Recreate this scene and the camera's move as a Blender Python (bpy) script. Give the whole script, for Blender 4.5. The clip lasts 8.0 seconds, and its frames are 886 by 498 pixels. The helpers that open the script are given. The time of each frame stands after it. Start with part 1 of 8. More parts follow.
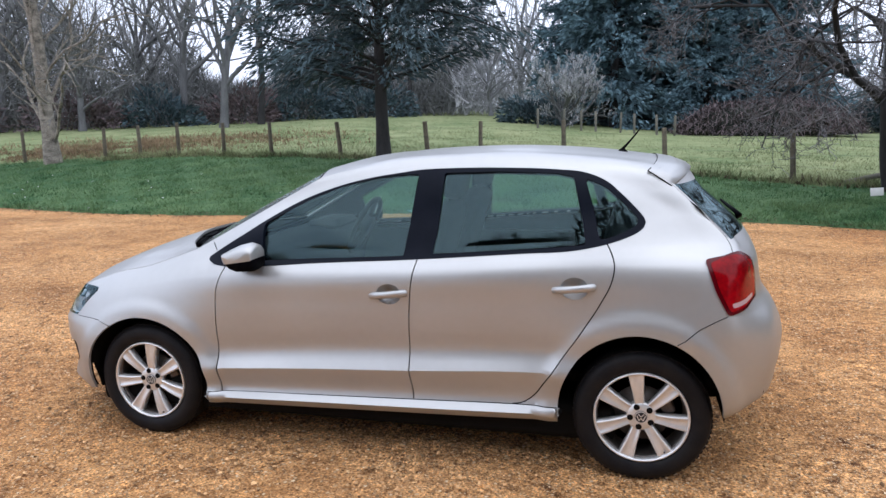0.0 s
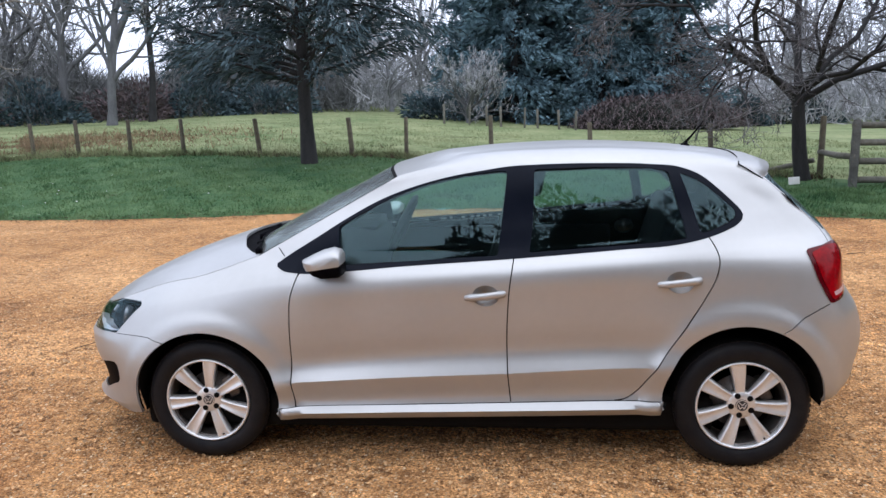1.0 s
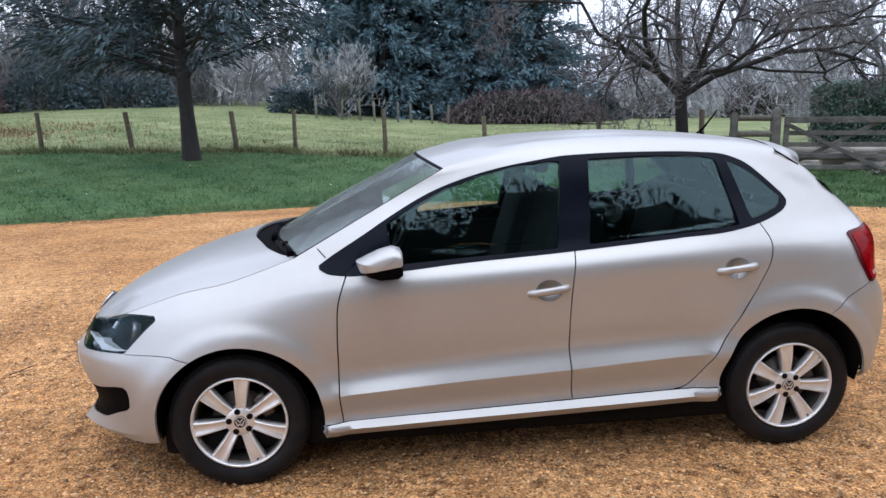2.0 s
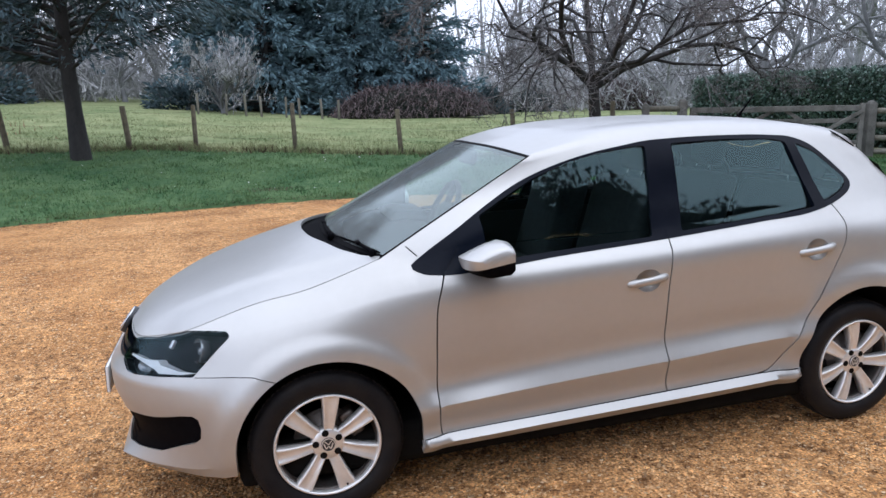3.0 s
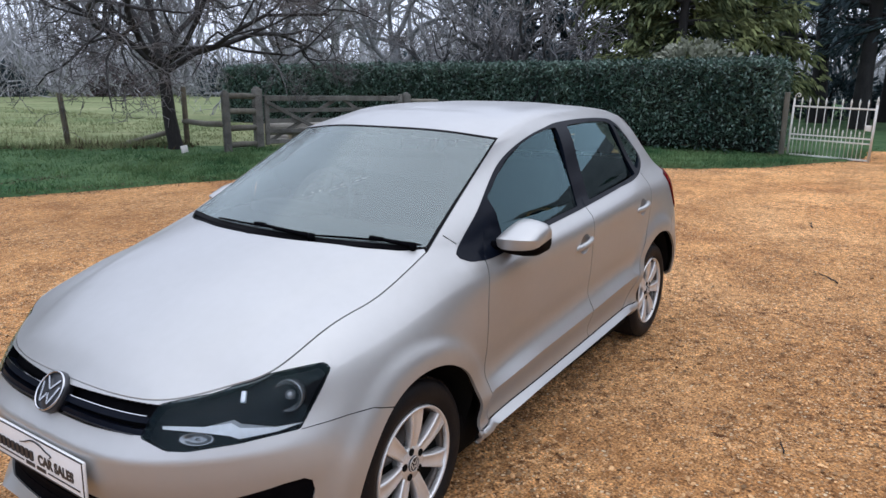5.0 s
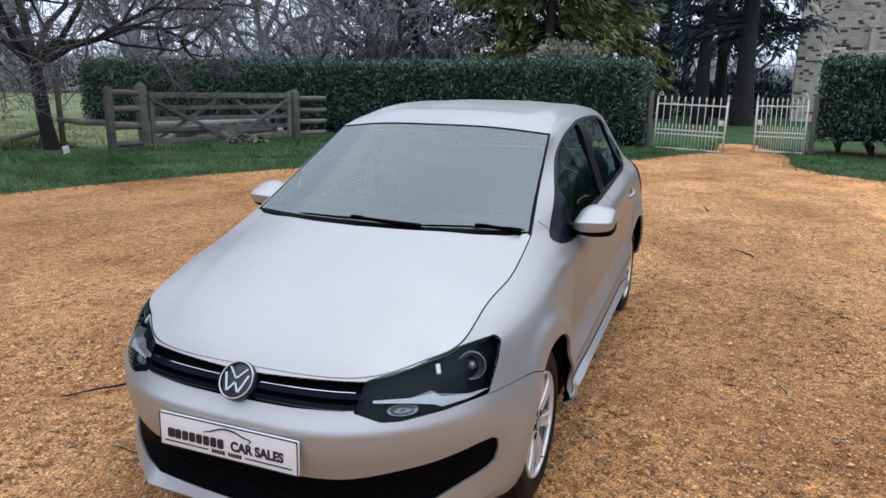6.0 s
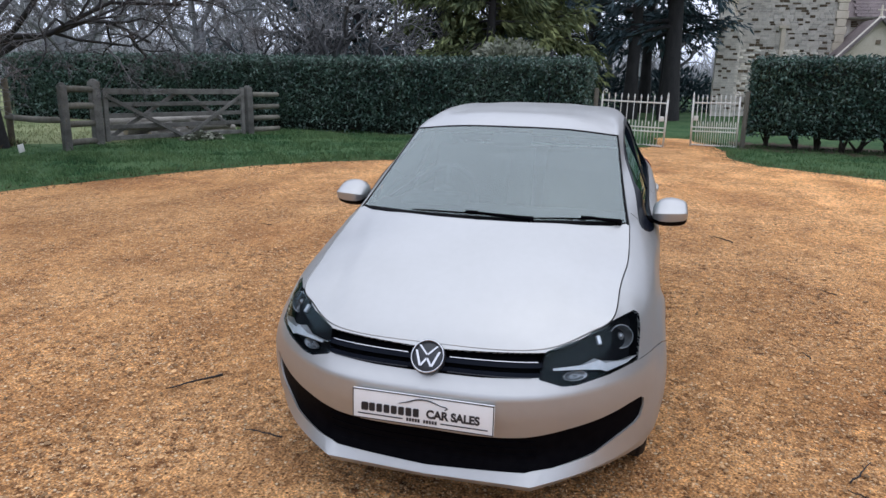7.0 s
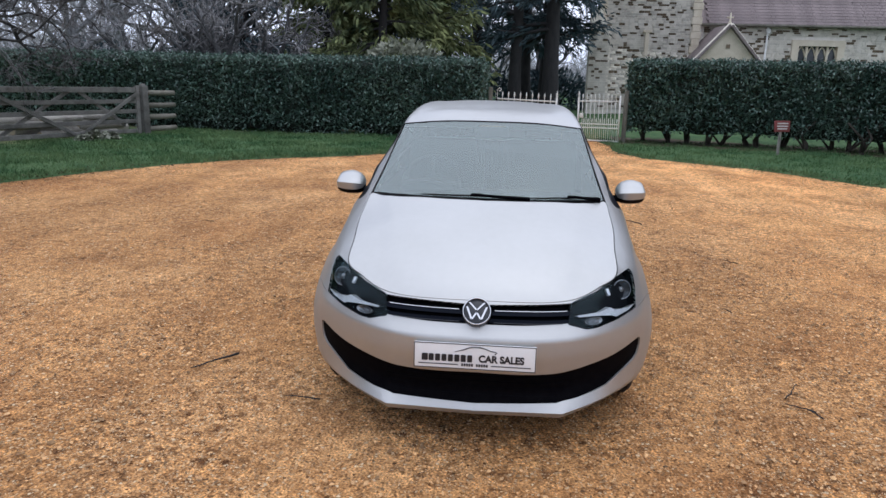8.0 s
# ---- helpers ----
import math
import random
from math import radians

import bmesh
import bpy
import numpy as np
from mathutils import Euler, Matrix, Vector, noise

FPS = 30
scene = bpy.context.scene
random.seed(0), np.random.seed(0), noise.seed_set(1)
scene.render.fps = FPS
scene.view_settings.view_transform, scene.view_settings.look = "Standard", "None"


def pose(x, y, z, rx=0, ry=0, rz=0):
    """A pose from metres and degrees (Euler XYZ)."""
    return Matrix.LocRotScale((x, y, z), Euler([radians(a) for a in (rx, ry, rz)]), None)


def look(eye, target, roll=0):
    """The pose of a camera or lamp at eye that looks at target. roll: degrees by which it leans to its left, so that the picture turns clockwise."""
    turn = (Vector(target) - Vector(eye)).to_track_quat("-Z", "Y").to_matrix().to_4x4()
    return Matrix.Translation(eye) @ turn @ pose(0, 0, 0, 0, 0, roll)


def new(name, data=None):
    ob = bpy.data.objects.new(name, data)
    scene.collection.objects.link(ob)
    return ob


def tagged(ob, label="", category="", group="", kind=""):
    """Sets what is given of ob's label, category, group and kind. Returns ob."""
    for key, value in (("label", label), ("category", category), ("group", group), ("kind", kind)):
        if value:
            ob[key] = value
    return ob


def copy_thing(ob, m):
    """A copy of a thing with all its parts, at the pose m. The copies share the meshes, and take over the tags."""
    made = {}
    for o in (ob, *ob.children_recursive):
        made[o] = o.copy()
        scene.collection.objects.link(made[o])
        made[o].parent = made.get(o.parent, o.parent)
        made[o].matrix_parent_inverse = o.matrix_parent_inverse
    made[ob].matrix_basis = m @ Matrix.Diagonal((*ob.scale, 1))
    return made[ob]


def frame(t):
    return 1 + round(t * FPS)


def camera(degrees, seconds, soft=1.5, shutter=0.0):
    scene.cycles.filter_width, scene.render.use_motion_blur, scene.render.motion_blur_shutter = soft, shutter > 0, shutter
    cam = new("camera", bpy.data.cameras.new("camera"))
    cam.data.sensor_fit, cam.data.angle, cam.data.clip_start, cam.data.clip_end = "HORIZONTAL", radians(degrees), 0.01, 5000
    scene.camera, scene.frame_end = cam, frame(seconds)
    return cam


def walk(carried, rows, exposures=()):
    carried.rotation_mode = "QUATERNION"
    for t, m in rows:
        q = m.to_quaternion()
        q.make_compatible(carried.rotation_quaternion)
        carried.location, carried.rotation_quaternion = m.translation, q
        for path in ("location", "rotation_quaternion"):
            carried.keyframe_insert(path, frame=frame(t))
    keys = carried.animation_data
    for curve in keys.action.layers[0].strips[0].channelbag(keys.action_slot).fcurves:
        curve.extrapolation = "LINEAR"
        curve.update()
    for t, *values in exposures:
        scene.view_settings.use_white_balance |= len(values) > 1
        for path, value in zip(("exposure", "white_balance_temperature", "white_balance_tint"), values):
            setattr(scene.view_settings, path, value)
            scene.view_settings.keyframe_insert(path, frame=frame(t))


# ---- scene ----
cam = camera(64.2, 8.0)
PATH = [
    (0, (1.147, -3.803, 1.566), (0.651, -1.898, 1.214), -1.4),
    (0.5, (0.688, -3.882, 1.579), (0.345, -1.945, 1.215), -1.6),
    (1, (0.234, -3.855, 1.588), (0.033, -1.9, 1.217), -1.7),
    (1.2, (0.044, -3.846, 1.572), (-0.091, -1.885, 1.201), -1.8),
    (2.3, (-0.875, -3.584, 1.581), (-0.575, -1.649, 1.176), -1.7),
    (2.5, (-1.056, -3.525, 1.575), (-0.69, -1.602, 1.167), -1.9),
    (3, (-1.448, -3.294, 1.557), (-0.929, -1.408, 1.139), -1.9),
    (3.5, (-1.816, -3.022, 1.558), (-1.158, -1.183, 1.127), -1.8),
    (3.6, (-1.898, -2.970, 1.554), (-1.190, -1.151, 1.120), -1.7),
    (4, (-2.165, -2.715, 1.519), (-1.156, -1.047, 1.072), -1.3),
    (4.5, (-2.546, -2.378, 1.531), (-1.201, -0.972, 1.068), -0.5),
    (5, (-2.984, -2.072, 1.56), (-1.369, -0.99, 1.09), 0.2),
    (5.2, (-3.148, -1.951, 1.551), (-1.475, -0.961, 1.082), 0.2),
    (6.3, (-3.877, -1.132, 1.594), (-2.045, -0.488, 1.113), 0.8),
    (6.5, (-4.018, -1.001, 1.61), (-2.174, -0.396, 1.125), 0.8),
    (7, (-4.265, -0.653, 1.629), (-2.391, -0.152, 1.141), 1.0),
    (7.5, (-4.576, -0.394, 1.639), (-2.664, -0.071, 1.151), 1.1),
    (8, (-4.885, -0.089, 1.633), (-2.951, 0.073, 1.148), 1.4),
]
walk(cam, [(t, look(eye, target, roll)) for t, eye, target, roll in PATH], [(0, 0.50), (2.5, 0.50), (4, 0.34), (5.2, 0.20), (6.3, 0.12), (8, 0.12)])

# ---- world and light: a bright overcast winter sky ----
world = bpy.data.worlds.new("overcast_sky")
scene.world = world
world.use_nodes = True
wn, wl = world.node_tree.nodes, world.node_tree.links
wn.clear()
sky = wn.new("ShaderNodeTexSky")
sky.sky_type = "NISHITA"
sky.sun_disc = False
sky.sun_elevation, sky.sun_rotation = radians(78), radians(135)
sky.air_density, sky.dust_density, sky.ozone_density = 1.0, 4.0, 1.0
haze = wn.new("ShaderNodeHueSaturation")
haze.inputs["Saturation"].default_value = 0.12
cloud = wn.new("ShaderNodeMixRGB")
cloud.inputs[0].default_value = 0.72
cloud.inputs[2].default_value = (14.0, 15.6, 19.9, 1)
back = wn.new("ShaderNodeBackground")
back.inputs["Strength"].default_value = 0.088
wout = wn.new("ShaderNodeOutputWorld")
wl.new(sky.outputs[0], haze.inputs["Color"])
wl.new(haze.outputs[0], cloud.inputs[1])
wl.new(cloud.outputs[0], back.inputs["Color"])
wl.new(back.outputs[0], wout.inputs["Surface"])

sun = new("sun", bpy.data.lights.new("sun", "SUN"))
sun.data.energy, sun.data.angle, sun.data.color = 0.86, radians(112), (1.0, 0.975, 0.97)
sun.matrix_world = look((2, -2, 14), (0, 0, 0))


# ---- materials ----
def mat(name, colour, rough=0.6, metal=0.0, second=None, scale=6.0, bump=0.0, bump_scale=60.0, coat=0.0, spec=0.5,
        stretch=(1, 1, 1), object_vary=0.0, island_vary=0.0, detail_mix=0.35):
    """A procedural surface: two colours mixed by noise at two scales, with a fine relief."""
    m = bpy.data.materials.new(name)
    m.use_nodes = True
    n, l = m.node_tree.nodes, m.node_tree.links
    b = n["Principled BSDF"]
    b.inputs["Roughness"].default_value = rough
    b.inputs["Metallic"].default_value = metal
    b.inputs["Specular IOR Level"].default_value = spec
    b.inputs["Coat Weight"].default_value = coat
    b.inputs["Coat Roughness"].default_value = 0.04
    b.inputs["Base Color"].default_value = (*colour, 1)
    coord = n.new("ShaderNodeTexCoord")
    warp = n.new("ShaderNodeMapping")
    warp.inputs["Scale"].default_value = stretch
    l.new(coord.outputs["Object"], warp.inputs["Vector"])
    last = None
    if second:
        big, fine = n.new("ShaderNodeTexNoise"), n.new("ShaderNodeTexNoise")
        big.inputs["Scale"].default_value, fine.inputs["Scale"].default_value = scale, scale * 9
        big.inputs["Detail"].default_value, fine.inputs["Detail"].default_value = 4, 3
        l.new(warp.outputs[0], big.inputs["Vector"])
        l.new(warp.outputs[0], fine.inputs["Vector"])
        both = n.new("ShaderNodeMixRGB")
        both.inputs[0].default_value = detail_mix
        l.new(big.outputs["Fac"], both.inputs[1])
        l.new(fine.outputs["Fac"], both.inputs[2])
        ramp = n.new("ShaderNodeValToRGB")
        ramp.color_ramp.elements[0].position, ramp.color_ramp.elements[1].position = 0.36, 0.64
        ramp.color_ramp.elements[0].color, ramp.color_ramp.elements[1].color = (*colour, 1), (*second, 1)
        l.new(both.outputs[0], ramp.inputs[0])
        last = ramp.outputs[0]
        l.new(last, b.inputs["Base Color"])
    if object_vary or island_vary:
        hsv = n.new("ShaderNodeHueSaturation")
        span = n.new("ShaderNodeMapRange")
        amount = object_vary or island_vary
        span.inputs["To Min"].default_value, span.inputs["To Max"].default_value = 1 - amount, 1 + amount
        if object_vary:
            l.new(n.new("ShaderNodeObjectInfo").outputs["Random"], span.inputs["Value"])
        else:
            l.new(n.new("ShaderNodeNewGeometry").outputs["Random Per Island"], span.inputs["Value"])
        l.new(span.outputs[0], hsv.inputs["Value"])
        hsv.inputs["Color"].default_value = (*colour, 1)
        if last:
            l.new(last, hsv.inputs["Color"])
        l.new(hsv.outputs[0], b.inputs["Base Color"])
    if bump:
        grain = n.new("ShaderNodeTexNoise")
        grain.inputs["Scale"].default_value, grain.inputs["Detail"].default_value = bump_scale, 5
        l.new(warp.outputs[0], grain.inputs["Vector"])
        relief = n.new("ShaderNodeBump")
        relief.inputs["Strength"].default_value, relief.inputs["Distance"].default_value = bump, 0.02
        l.new(grain.outputs["Fac"], relief.inputs["Height"])
        l.new(relief.outputs[0], b.inputs["Normal"])
    return m


def pane_mat(name, tint, ior=1.5, gloss=0.0, veil=0.0, shade=(0.9, 0.95, 1.0)):
    """Clear or tinted glass as a thin pane: it lets light straight through and mirrors by Fresnel."""
    m = bpy.data.materials.new(name)
    m.use_nodes = True
    n, l = m.node_tree.nodes, m.node_tree.links
    n.clear()
    clear, shine = n.new("ShaderNodeBsdfTransparent"), n.new("ShaderNodeBsdfGlossy")
    clear.inputs["Color"].default_value = (*tint, 1)
    shine.inputs["Roughness"].default_value = gloss
    shine.inputs["Color"].default_value = (*shade, 1)
    rim, mix, out = n.new("ShaderNodeFresnel"), n.new("ShaderNodeMixShader"), n.new("ShaderNodeOutputMaterial")
    rim.inputs["IOR"].default_value = ior
    l.new(rim.outputs[0], mix.inputs[0])
    l.new(clear.outputs[0], mix.inputs[1])
    l.new(shine.outputs[0], mix.inputs[2])
    last = mix.outputs[0]
    # pale diffuse share stands in for the sky's sheen on the glass
    if veil:
        veil_white, thin = n.new("ShaderNodeBsdfDiffuse"), n.new("ShaderNodeMixShader")
        veil_white.inputs["Color"].default_value = (0.72, 0.76, 0.76, 1)
        thin.inputs[0].default_value = veil
        l.new(last, thin.inputs[1])
        l.new(veil_white.outputs[0], thin.inputs[2])
        last = thin.outputs[0]
    l.new(last, out.inputs["Surface"])
    return m


SILVER = mat("silver_paint", (0.444, 0.446, 0.437), 0.40, 0.62, second=(0.466, 0.469, 0.462), scale=3, coat=0.25, bump=0.015, bump_scale=900)
SILVER.node_tree.nodes["Principled BSDF"].inputs["Specular Tint"].default_value = (0.72, 0.72, 0.74, 1)
BLACK_PLASTIC = mat("black_plastic", (0.002, 0.002, 0.003), 0.55, second=(0.004, 0.004, 0.005), scale=30, bump=0.05, bump_scale=300, spec=0.015)
GLOSS_BLACK = mat("gloss_black_trim", (0.003, 0.005, 0.010), 0.30, second=(0.005, 0.007, 0.013), scale=10, spec=0.07)
DARK_VOID = mat("dark_underside", (0.005, 0.005, 0.005), 0.95, second=(0.009, 0.008, 0.007), scale=8, spec=0.08)
RUBBER = mat("tyre_rubber", (0.007, 0.007, 0.009), 0.55, second=(0.014, 0.013, 0.013), scale=14, bump=0.10, bump_scale=160, spec=0.16)
ALLOY = mat("silver_alloy", (0.70, 0.70, 0.69), 0.32, 0.55, second=(0.78, 0.78, 0.77), scale=20, bump=0.02, bump_scale=200)
CHROME = mat("chrome", (0.8, 0.8, 0.82), 0.08, 1.0)
BADGE_CHROME = mat("badge_chrome", (0.52, 0.53, 0.55), 0.12, 1.0)
DARK_CHROME = mat("dark_badge_ground", (0.025, 0.027, 0.032), 0.3, 0.2)
BRAKE = mat("brake_metal", (0.16, 0.15, 0.14), 0.5, 0.8, second=(0.1, 0.08, 0.07), scale=18)
GLASS = pane_mat("car_glass", (0.68, 0.82, 0.80), 1.60, 0.0, 0.0, (0.58, 0.86, 0.90))
REAR_GLASS = pane_mat("privacy_glass", (0.22, 0.27, 0.28), 1.45, 0.0, 0.0, (0.66, 0.88, 0.93))
SCREEN_GLASS = pane_mat("windscreen_glass", (0.74, 0.86, 0.85), 2.1, 0.13, 0.09, (0.80, 0.93, 0.91))
SCREEN_BLACK = mat("screen_border_black", (0.004, 0.004, 0.005), 0.6, second=(0.006, 0.006, 0.007), scale=20, spec=0.04)
LAMP_GLASS = pane_mat("lamp_cover", (0.92, 0.95, 0.97), 1.24, 0.0, 0.0, (0.6, 0.9, 1.0))
LAMP_INNER = mat("lamp_housing", (0.005, 0.006, 0.008), 0.5, second=(0.009, 0.010, 0.012), scale=12, spec=0.1)
LAMP_GREY = mat("lamp_bulb_glass", (0.30, 0.31, 0.32), 0.18, 0.6, second=(0.20, 0.21, 0.22), scale=60)
LAMP_WHITE = mat("lamp_blade_silver", (0.62, 0.63, 0.64), 0.38, 0.1, second=(0.78, 0.79, 0.80), scale=30)
LAMP_SILVER = mat("lamp_reflector", (0.80, 0.81, 0.83), 0.3, 0.35)
RED_LENS = mat("red_lens", (0.33, 0.002, 0.006), 0.12, second=(0.10, 0.001, 0.003), scale=7, spec=0.14)
DARK_RED = mat("dark_red_lens", (0.08, 0.001, 0.004), 0.15, spec=0.25)
CLEAR_LENS = mat("clear_lens", (0.5, 0.32, 0.32), 0.15, spec=0.4)
SEAT_CLOTH = mat("grey_seat_cloth", (0.045, 0.047, 0.052), 0.9, second=(0.06, 0.062, 0.068), scale=40, bump=0.2, bump_scale=400)
CABIN = mat("grey_cabin_plastic", (0.05, 0.052, 0.056), 0.6, second=(0.06, 0.062, 0.066), scale=20, bump=0.08, bump_scale=500)
HEADLINER = mat("pale_headliner", (0.55, 0.56, 0.56), 0.9, second=(0.5, 0.51, 0.51), scale=20)
PLATE_WHITE = mat("plate_white", (0.78, 0.78, 0.77), 0.35, second=(0.74, 0.74, 0.73), scale=9)
INK = mat("black_ink", (0.015, 0.016, 0.02), 0.4)


def gravel_mat():
    """Orange sandy gravel: coarse patches, fine grit and small pale and dark pebbles."""
    m = bpy.data.materials.new("orange_gravel")
    m.use_nodes = True
    n, l = m.node_tree.nodes, m.node_tree.links
    b = n["Principled BSDF"]
    b.inputs["Roughness"].default_value = 0.92
    b.inputs["Specular IOR Level"].default_value = 0.25
    coord = n.new("ShaderNodeTexCoord")

    def noise_of(scale, detail=5):
        t = n.new("ShaderNodeTexNoise")
        t.inputs["Scale"].default_value, t.inputs["Detail"].default_value = scale, detail
        l.new(coord.outputs["Object"], t.inputs["Vector"])
        return t

    def ramp_of(src, stops):
        r = n.new("ShaderNodeValToRGB")
        while len(r.color_ramp.elements) < len(stops):
            r.color_ramp.elements.new(0.5)
        for e, (at, c) in zip(r.color_ramp.elements, stops):
            e.position, e.color = at, (*c, 1)
        l.new(src, r.inputs[0])
        return r.outputs[0]

    def blend(fac, a, c, kind="MIX"):
        x = n.new("ShaderNodeMixRGB")
        x.blend_type = kind
        if isinstance(fac, float):
            x.inputs[0].default_value = fac
        else:
            l.new(fac, x.inputs[0])
        l.new(a, x.inputs[1])
        if isinstance(c, tuple):
            x.inputs[2].default_value = (*c, 1)
        else:
            l.new(c, x.inputs[2])
        return x.outputs[0]

    base = ramp_of(noise_of(0.55).outputs["Fac"], ((0.28, (0.38, 0.178, 0.066)), (0.50, (0.54, 0.290, 0.120)), (0.72, (0.64, 0.370, 0.172))))
    grit = ramp_of(noise_of(85, 8).outputs["Fac"], ((0.32, (0.22, 0.17, 0.14)), (0.45, (0.86, 0.83, 0.80)), (0.54, (1.05, 1.05, 1.05)), (0.68, (1.80, 1.75, 1.65))))
    col = blend(1.0, base, grit, "MULTIPLY")
    patch = ramp_of(noise_of(2.2, 9).outputs["Fac"], ((0.34, (0.46, 0.38, 0.33)), (0.45, (0.88, 0.84, 0.80)), (0.64, (1.12, 1.12, 1.10))))
    col = blend(0.5, col, patch, "MULTIPLY")
    mottle = ramp_of(noise_of(13, 7).outputs["Fac"], ((0.33, (0.62, 0.56, 0.50)), (0.48, (0.98, 0.96, 0.94)), (0.66, (1.22, 1.22, 1.20))))
    col = blend(0.8, col, mottle, "MULTIPLY")
    chips = ramp_of(noise_of(42, 6).outputs["Fac"], ((0.36, (0.55, 0.48, 0.42)), (0.47, (0.95, 0.93, 0.91)), (0.58, (1.1, 1.1, 1.08)), (0.68, (1.7, 1.65, 1.55))))
    worn = ramp_of(noise_of(1.25, 6).outputs["Fac"], ((0.36, (0.25, 0.25, 0.25)), (0.60, (1, 1, 1))))
    col = blend(worn, col, blend(0.8, col, chips, "MULTIPLY"))
    # crevice shade painted as dark specks, with paler high grains
    pit_shade = ramp_of(noise_of(17, 10).outputs["Fac"], ((0.36, (0.24, 0.18, 0.15)), (0.43, (0.86, 0.84, 0.82)), (0.47, (1, 1, 1)), (0.58, (1.04, 1.04, 1.04)), (0.68, (1.45, 1.42, 1.34))))
    col = blend(worn, col, blend(0.95, col, pit_shade, "MULTIPLY"))
    lane = n.new("ShaderNodeMapping")
    lane.inputs["Scale"].default_value, lane.inputs["Rotation"].default_value = (0.16, 1.1, 1), (0, 0, 0.35)
    l.new(coord.outputs["Object"], lane.inputs["Vector"])
    streak = n.new("ShaderNodeTexNoise")
    streak.inputs["Scale"].default_value, streak.inputs["Detail"].default_value = 0.9, 6
    l.new(lane.outputs[0], streak.inputs["Vector"])
    tracks = ramp_of(streak.outputs["Fac"], ((0.34, (0.72, 0.68, 0.64)), (0.5, (1, 1, 1)), (0.64, (1.16, 1.17, 1.18))))
    col = blend(0.8, col, tracks, "MULTIPLY")
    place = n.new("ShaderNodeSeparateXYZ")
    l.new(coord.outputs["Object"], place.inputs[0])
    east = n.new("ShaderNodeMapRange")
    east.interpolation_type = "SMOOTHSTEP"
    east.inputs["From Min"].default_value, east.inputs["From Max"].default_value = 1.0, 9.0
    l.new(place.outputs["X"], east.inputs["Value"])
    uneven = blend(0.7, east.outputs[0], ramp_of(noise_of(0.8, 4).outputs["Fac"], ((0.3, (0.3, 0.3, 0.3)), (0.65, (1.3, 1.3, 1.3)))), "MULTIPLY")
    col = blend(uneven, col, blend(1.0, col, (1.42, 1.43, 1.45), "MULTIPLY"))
    # southern gravel brightened in its colour for the stronger light there
    south_light = n.new("ShaderNodeMapRange")
    south_light.interpolation_type = "SMOOTHSTEP"
    south_light.inputs["From Min"].default_value, south_light.inputs["From Max"].default_value = -1.2, -4.2
    l.new(place.outputs["Y"], south_light.inputs["Value"])
    col = blend(south_light.outputs[0], col, blend(1.0, col, (1.32, 1.31, 1.29), "MULTIPLY"))
    warp = n.new("ShaderNodeMixRGB")
    warp.blend_type = "ADD"
    warp.inputs[0].default_value = 0.022
    l.new(coord.outputs["Object"], warp.inputs[1])
    l.new(noise_of(36, 3).outputs["Color"], warp.inputs[2])

    def stones(scale, share, reach):
        """A layer of rounded stones: where they are, and their colours."""
        cell = n.new("ShaderNodeTexVoronoi")
        cell.inputs["Scale"].default_value = scale
        l.new(warp.outputs[0], cell.inputs["Vector"])
        near = ramp_of(cell.outputs["Distance"], ((reach, (1, 1, 1)), (reach + .1, (0, 0, 0))))
        tone = n.new("ShaderNodeSeparateColor")
        l.new(cell.outputs["Color"], tone.inputs[0])
        stone = ramp_of(tone.outputs[0], ((0.0, (0.12, 0.060, 0.028)), (0.25, (0.26, 0.125, 0.05)), (0.55, (0.52, 0.28, 0.125)), (0.92, (0.90, 0.70, 0.45))))
        some = ramp_of(tone.outputs[1], ((1 - share, (0, 0, 0)), (1.02 - share, (1, 1, 1))))
        return blend(1.0, near, some, "MULTIPLY"), stone

    fine, fine_col = stones(105, .62, .36)
    fine = blend(1.0, fine, worn, "MULTIPLY")
    col = blend(fine, col, fine_col)
    mask, coarse_col = stones(44, .38, .30)
    col = blend(mask, col, coarse_col)
    mask = blend(0.5, mask, fine, "ADD")
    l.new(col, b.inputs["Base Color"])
    height = blend(0.5, noise_of(60, 6).outputs["Fac"], mask, "ADD")
    bump = n.new("ShaderNodeBump")
    bump.inputs["Strength"].default_value, bump.inputs["Distance"].default_value = 1.0, 0.024
    l.new(height, bump.inputs["Height"])
    l.new(bump.outputs[0], b.inputs["Normal"])
    return m


GRAVEL = gravel_mat()
PEBBLE = mat("pebble", (0.28, 0.135, 0.055), 0.85, second=(0.60, 0.37, 0.175), scale=40, island_vary=0.7)
TURF = mat("lawn_turf", (0.030, 0.080, 0.034), 0.95, second=(0.098, 0.158, 0.070), scale=0.8, bump=0.5, bump_scale=30, detail_mix=0.5, spec=0.1)
FIELD = mat("rough_pasture", (0.105, 0.150, 0.064), 0.95, second=(0.255, 0.272, 0.142), scale=0.45, bump=0.5, bump_scale=14, detail_mix=0.5, spec=0.1)
BLADE = mat("grass_blade", (0.034, 0.098, 0.038), 0.8, second=(0.130, 0.198, 0.082), scale=0.9, island_vary=0.35, spec=0.2)
FIELD_BLADE = mat("pasture_blade", (0.108, 0.152, 0.064), 0.85, second=(0.272, 0.28, 0.148), scale=0.5, island_vary=0.14, spec=0.2)
SOIL = mat("dark_verge_soil", (0.05, 0.035, 0.02), 0.95, second=(0.10, 0.07, 0.04), scale=6, bump=0.6, bump_scale=25)
OLD_WOOD = mat("weathered_wood", (0.10, 0.095, 0.075), 0.9, second=(0.19, 0.18, 0.15), scale=3, bump=0.5, bump_scale=40, stretch=(1, 1, 0.25), object_vary=0.2)
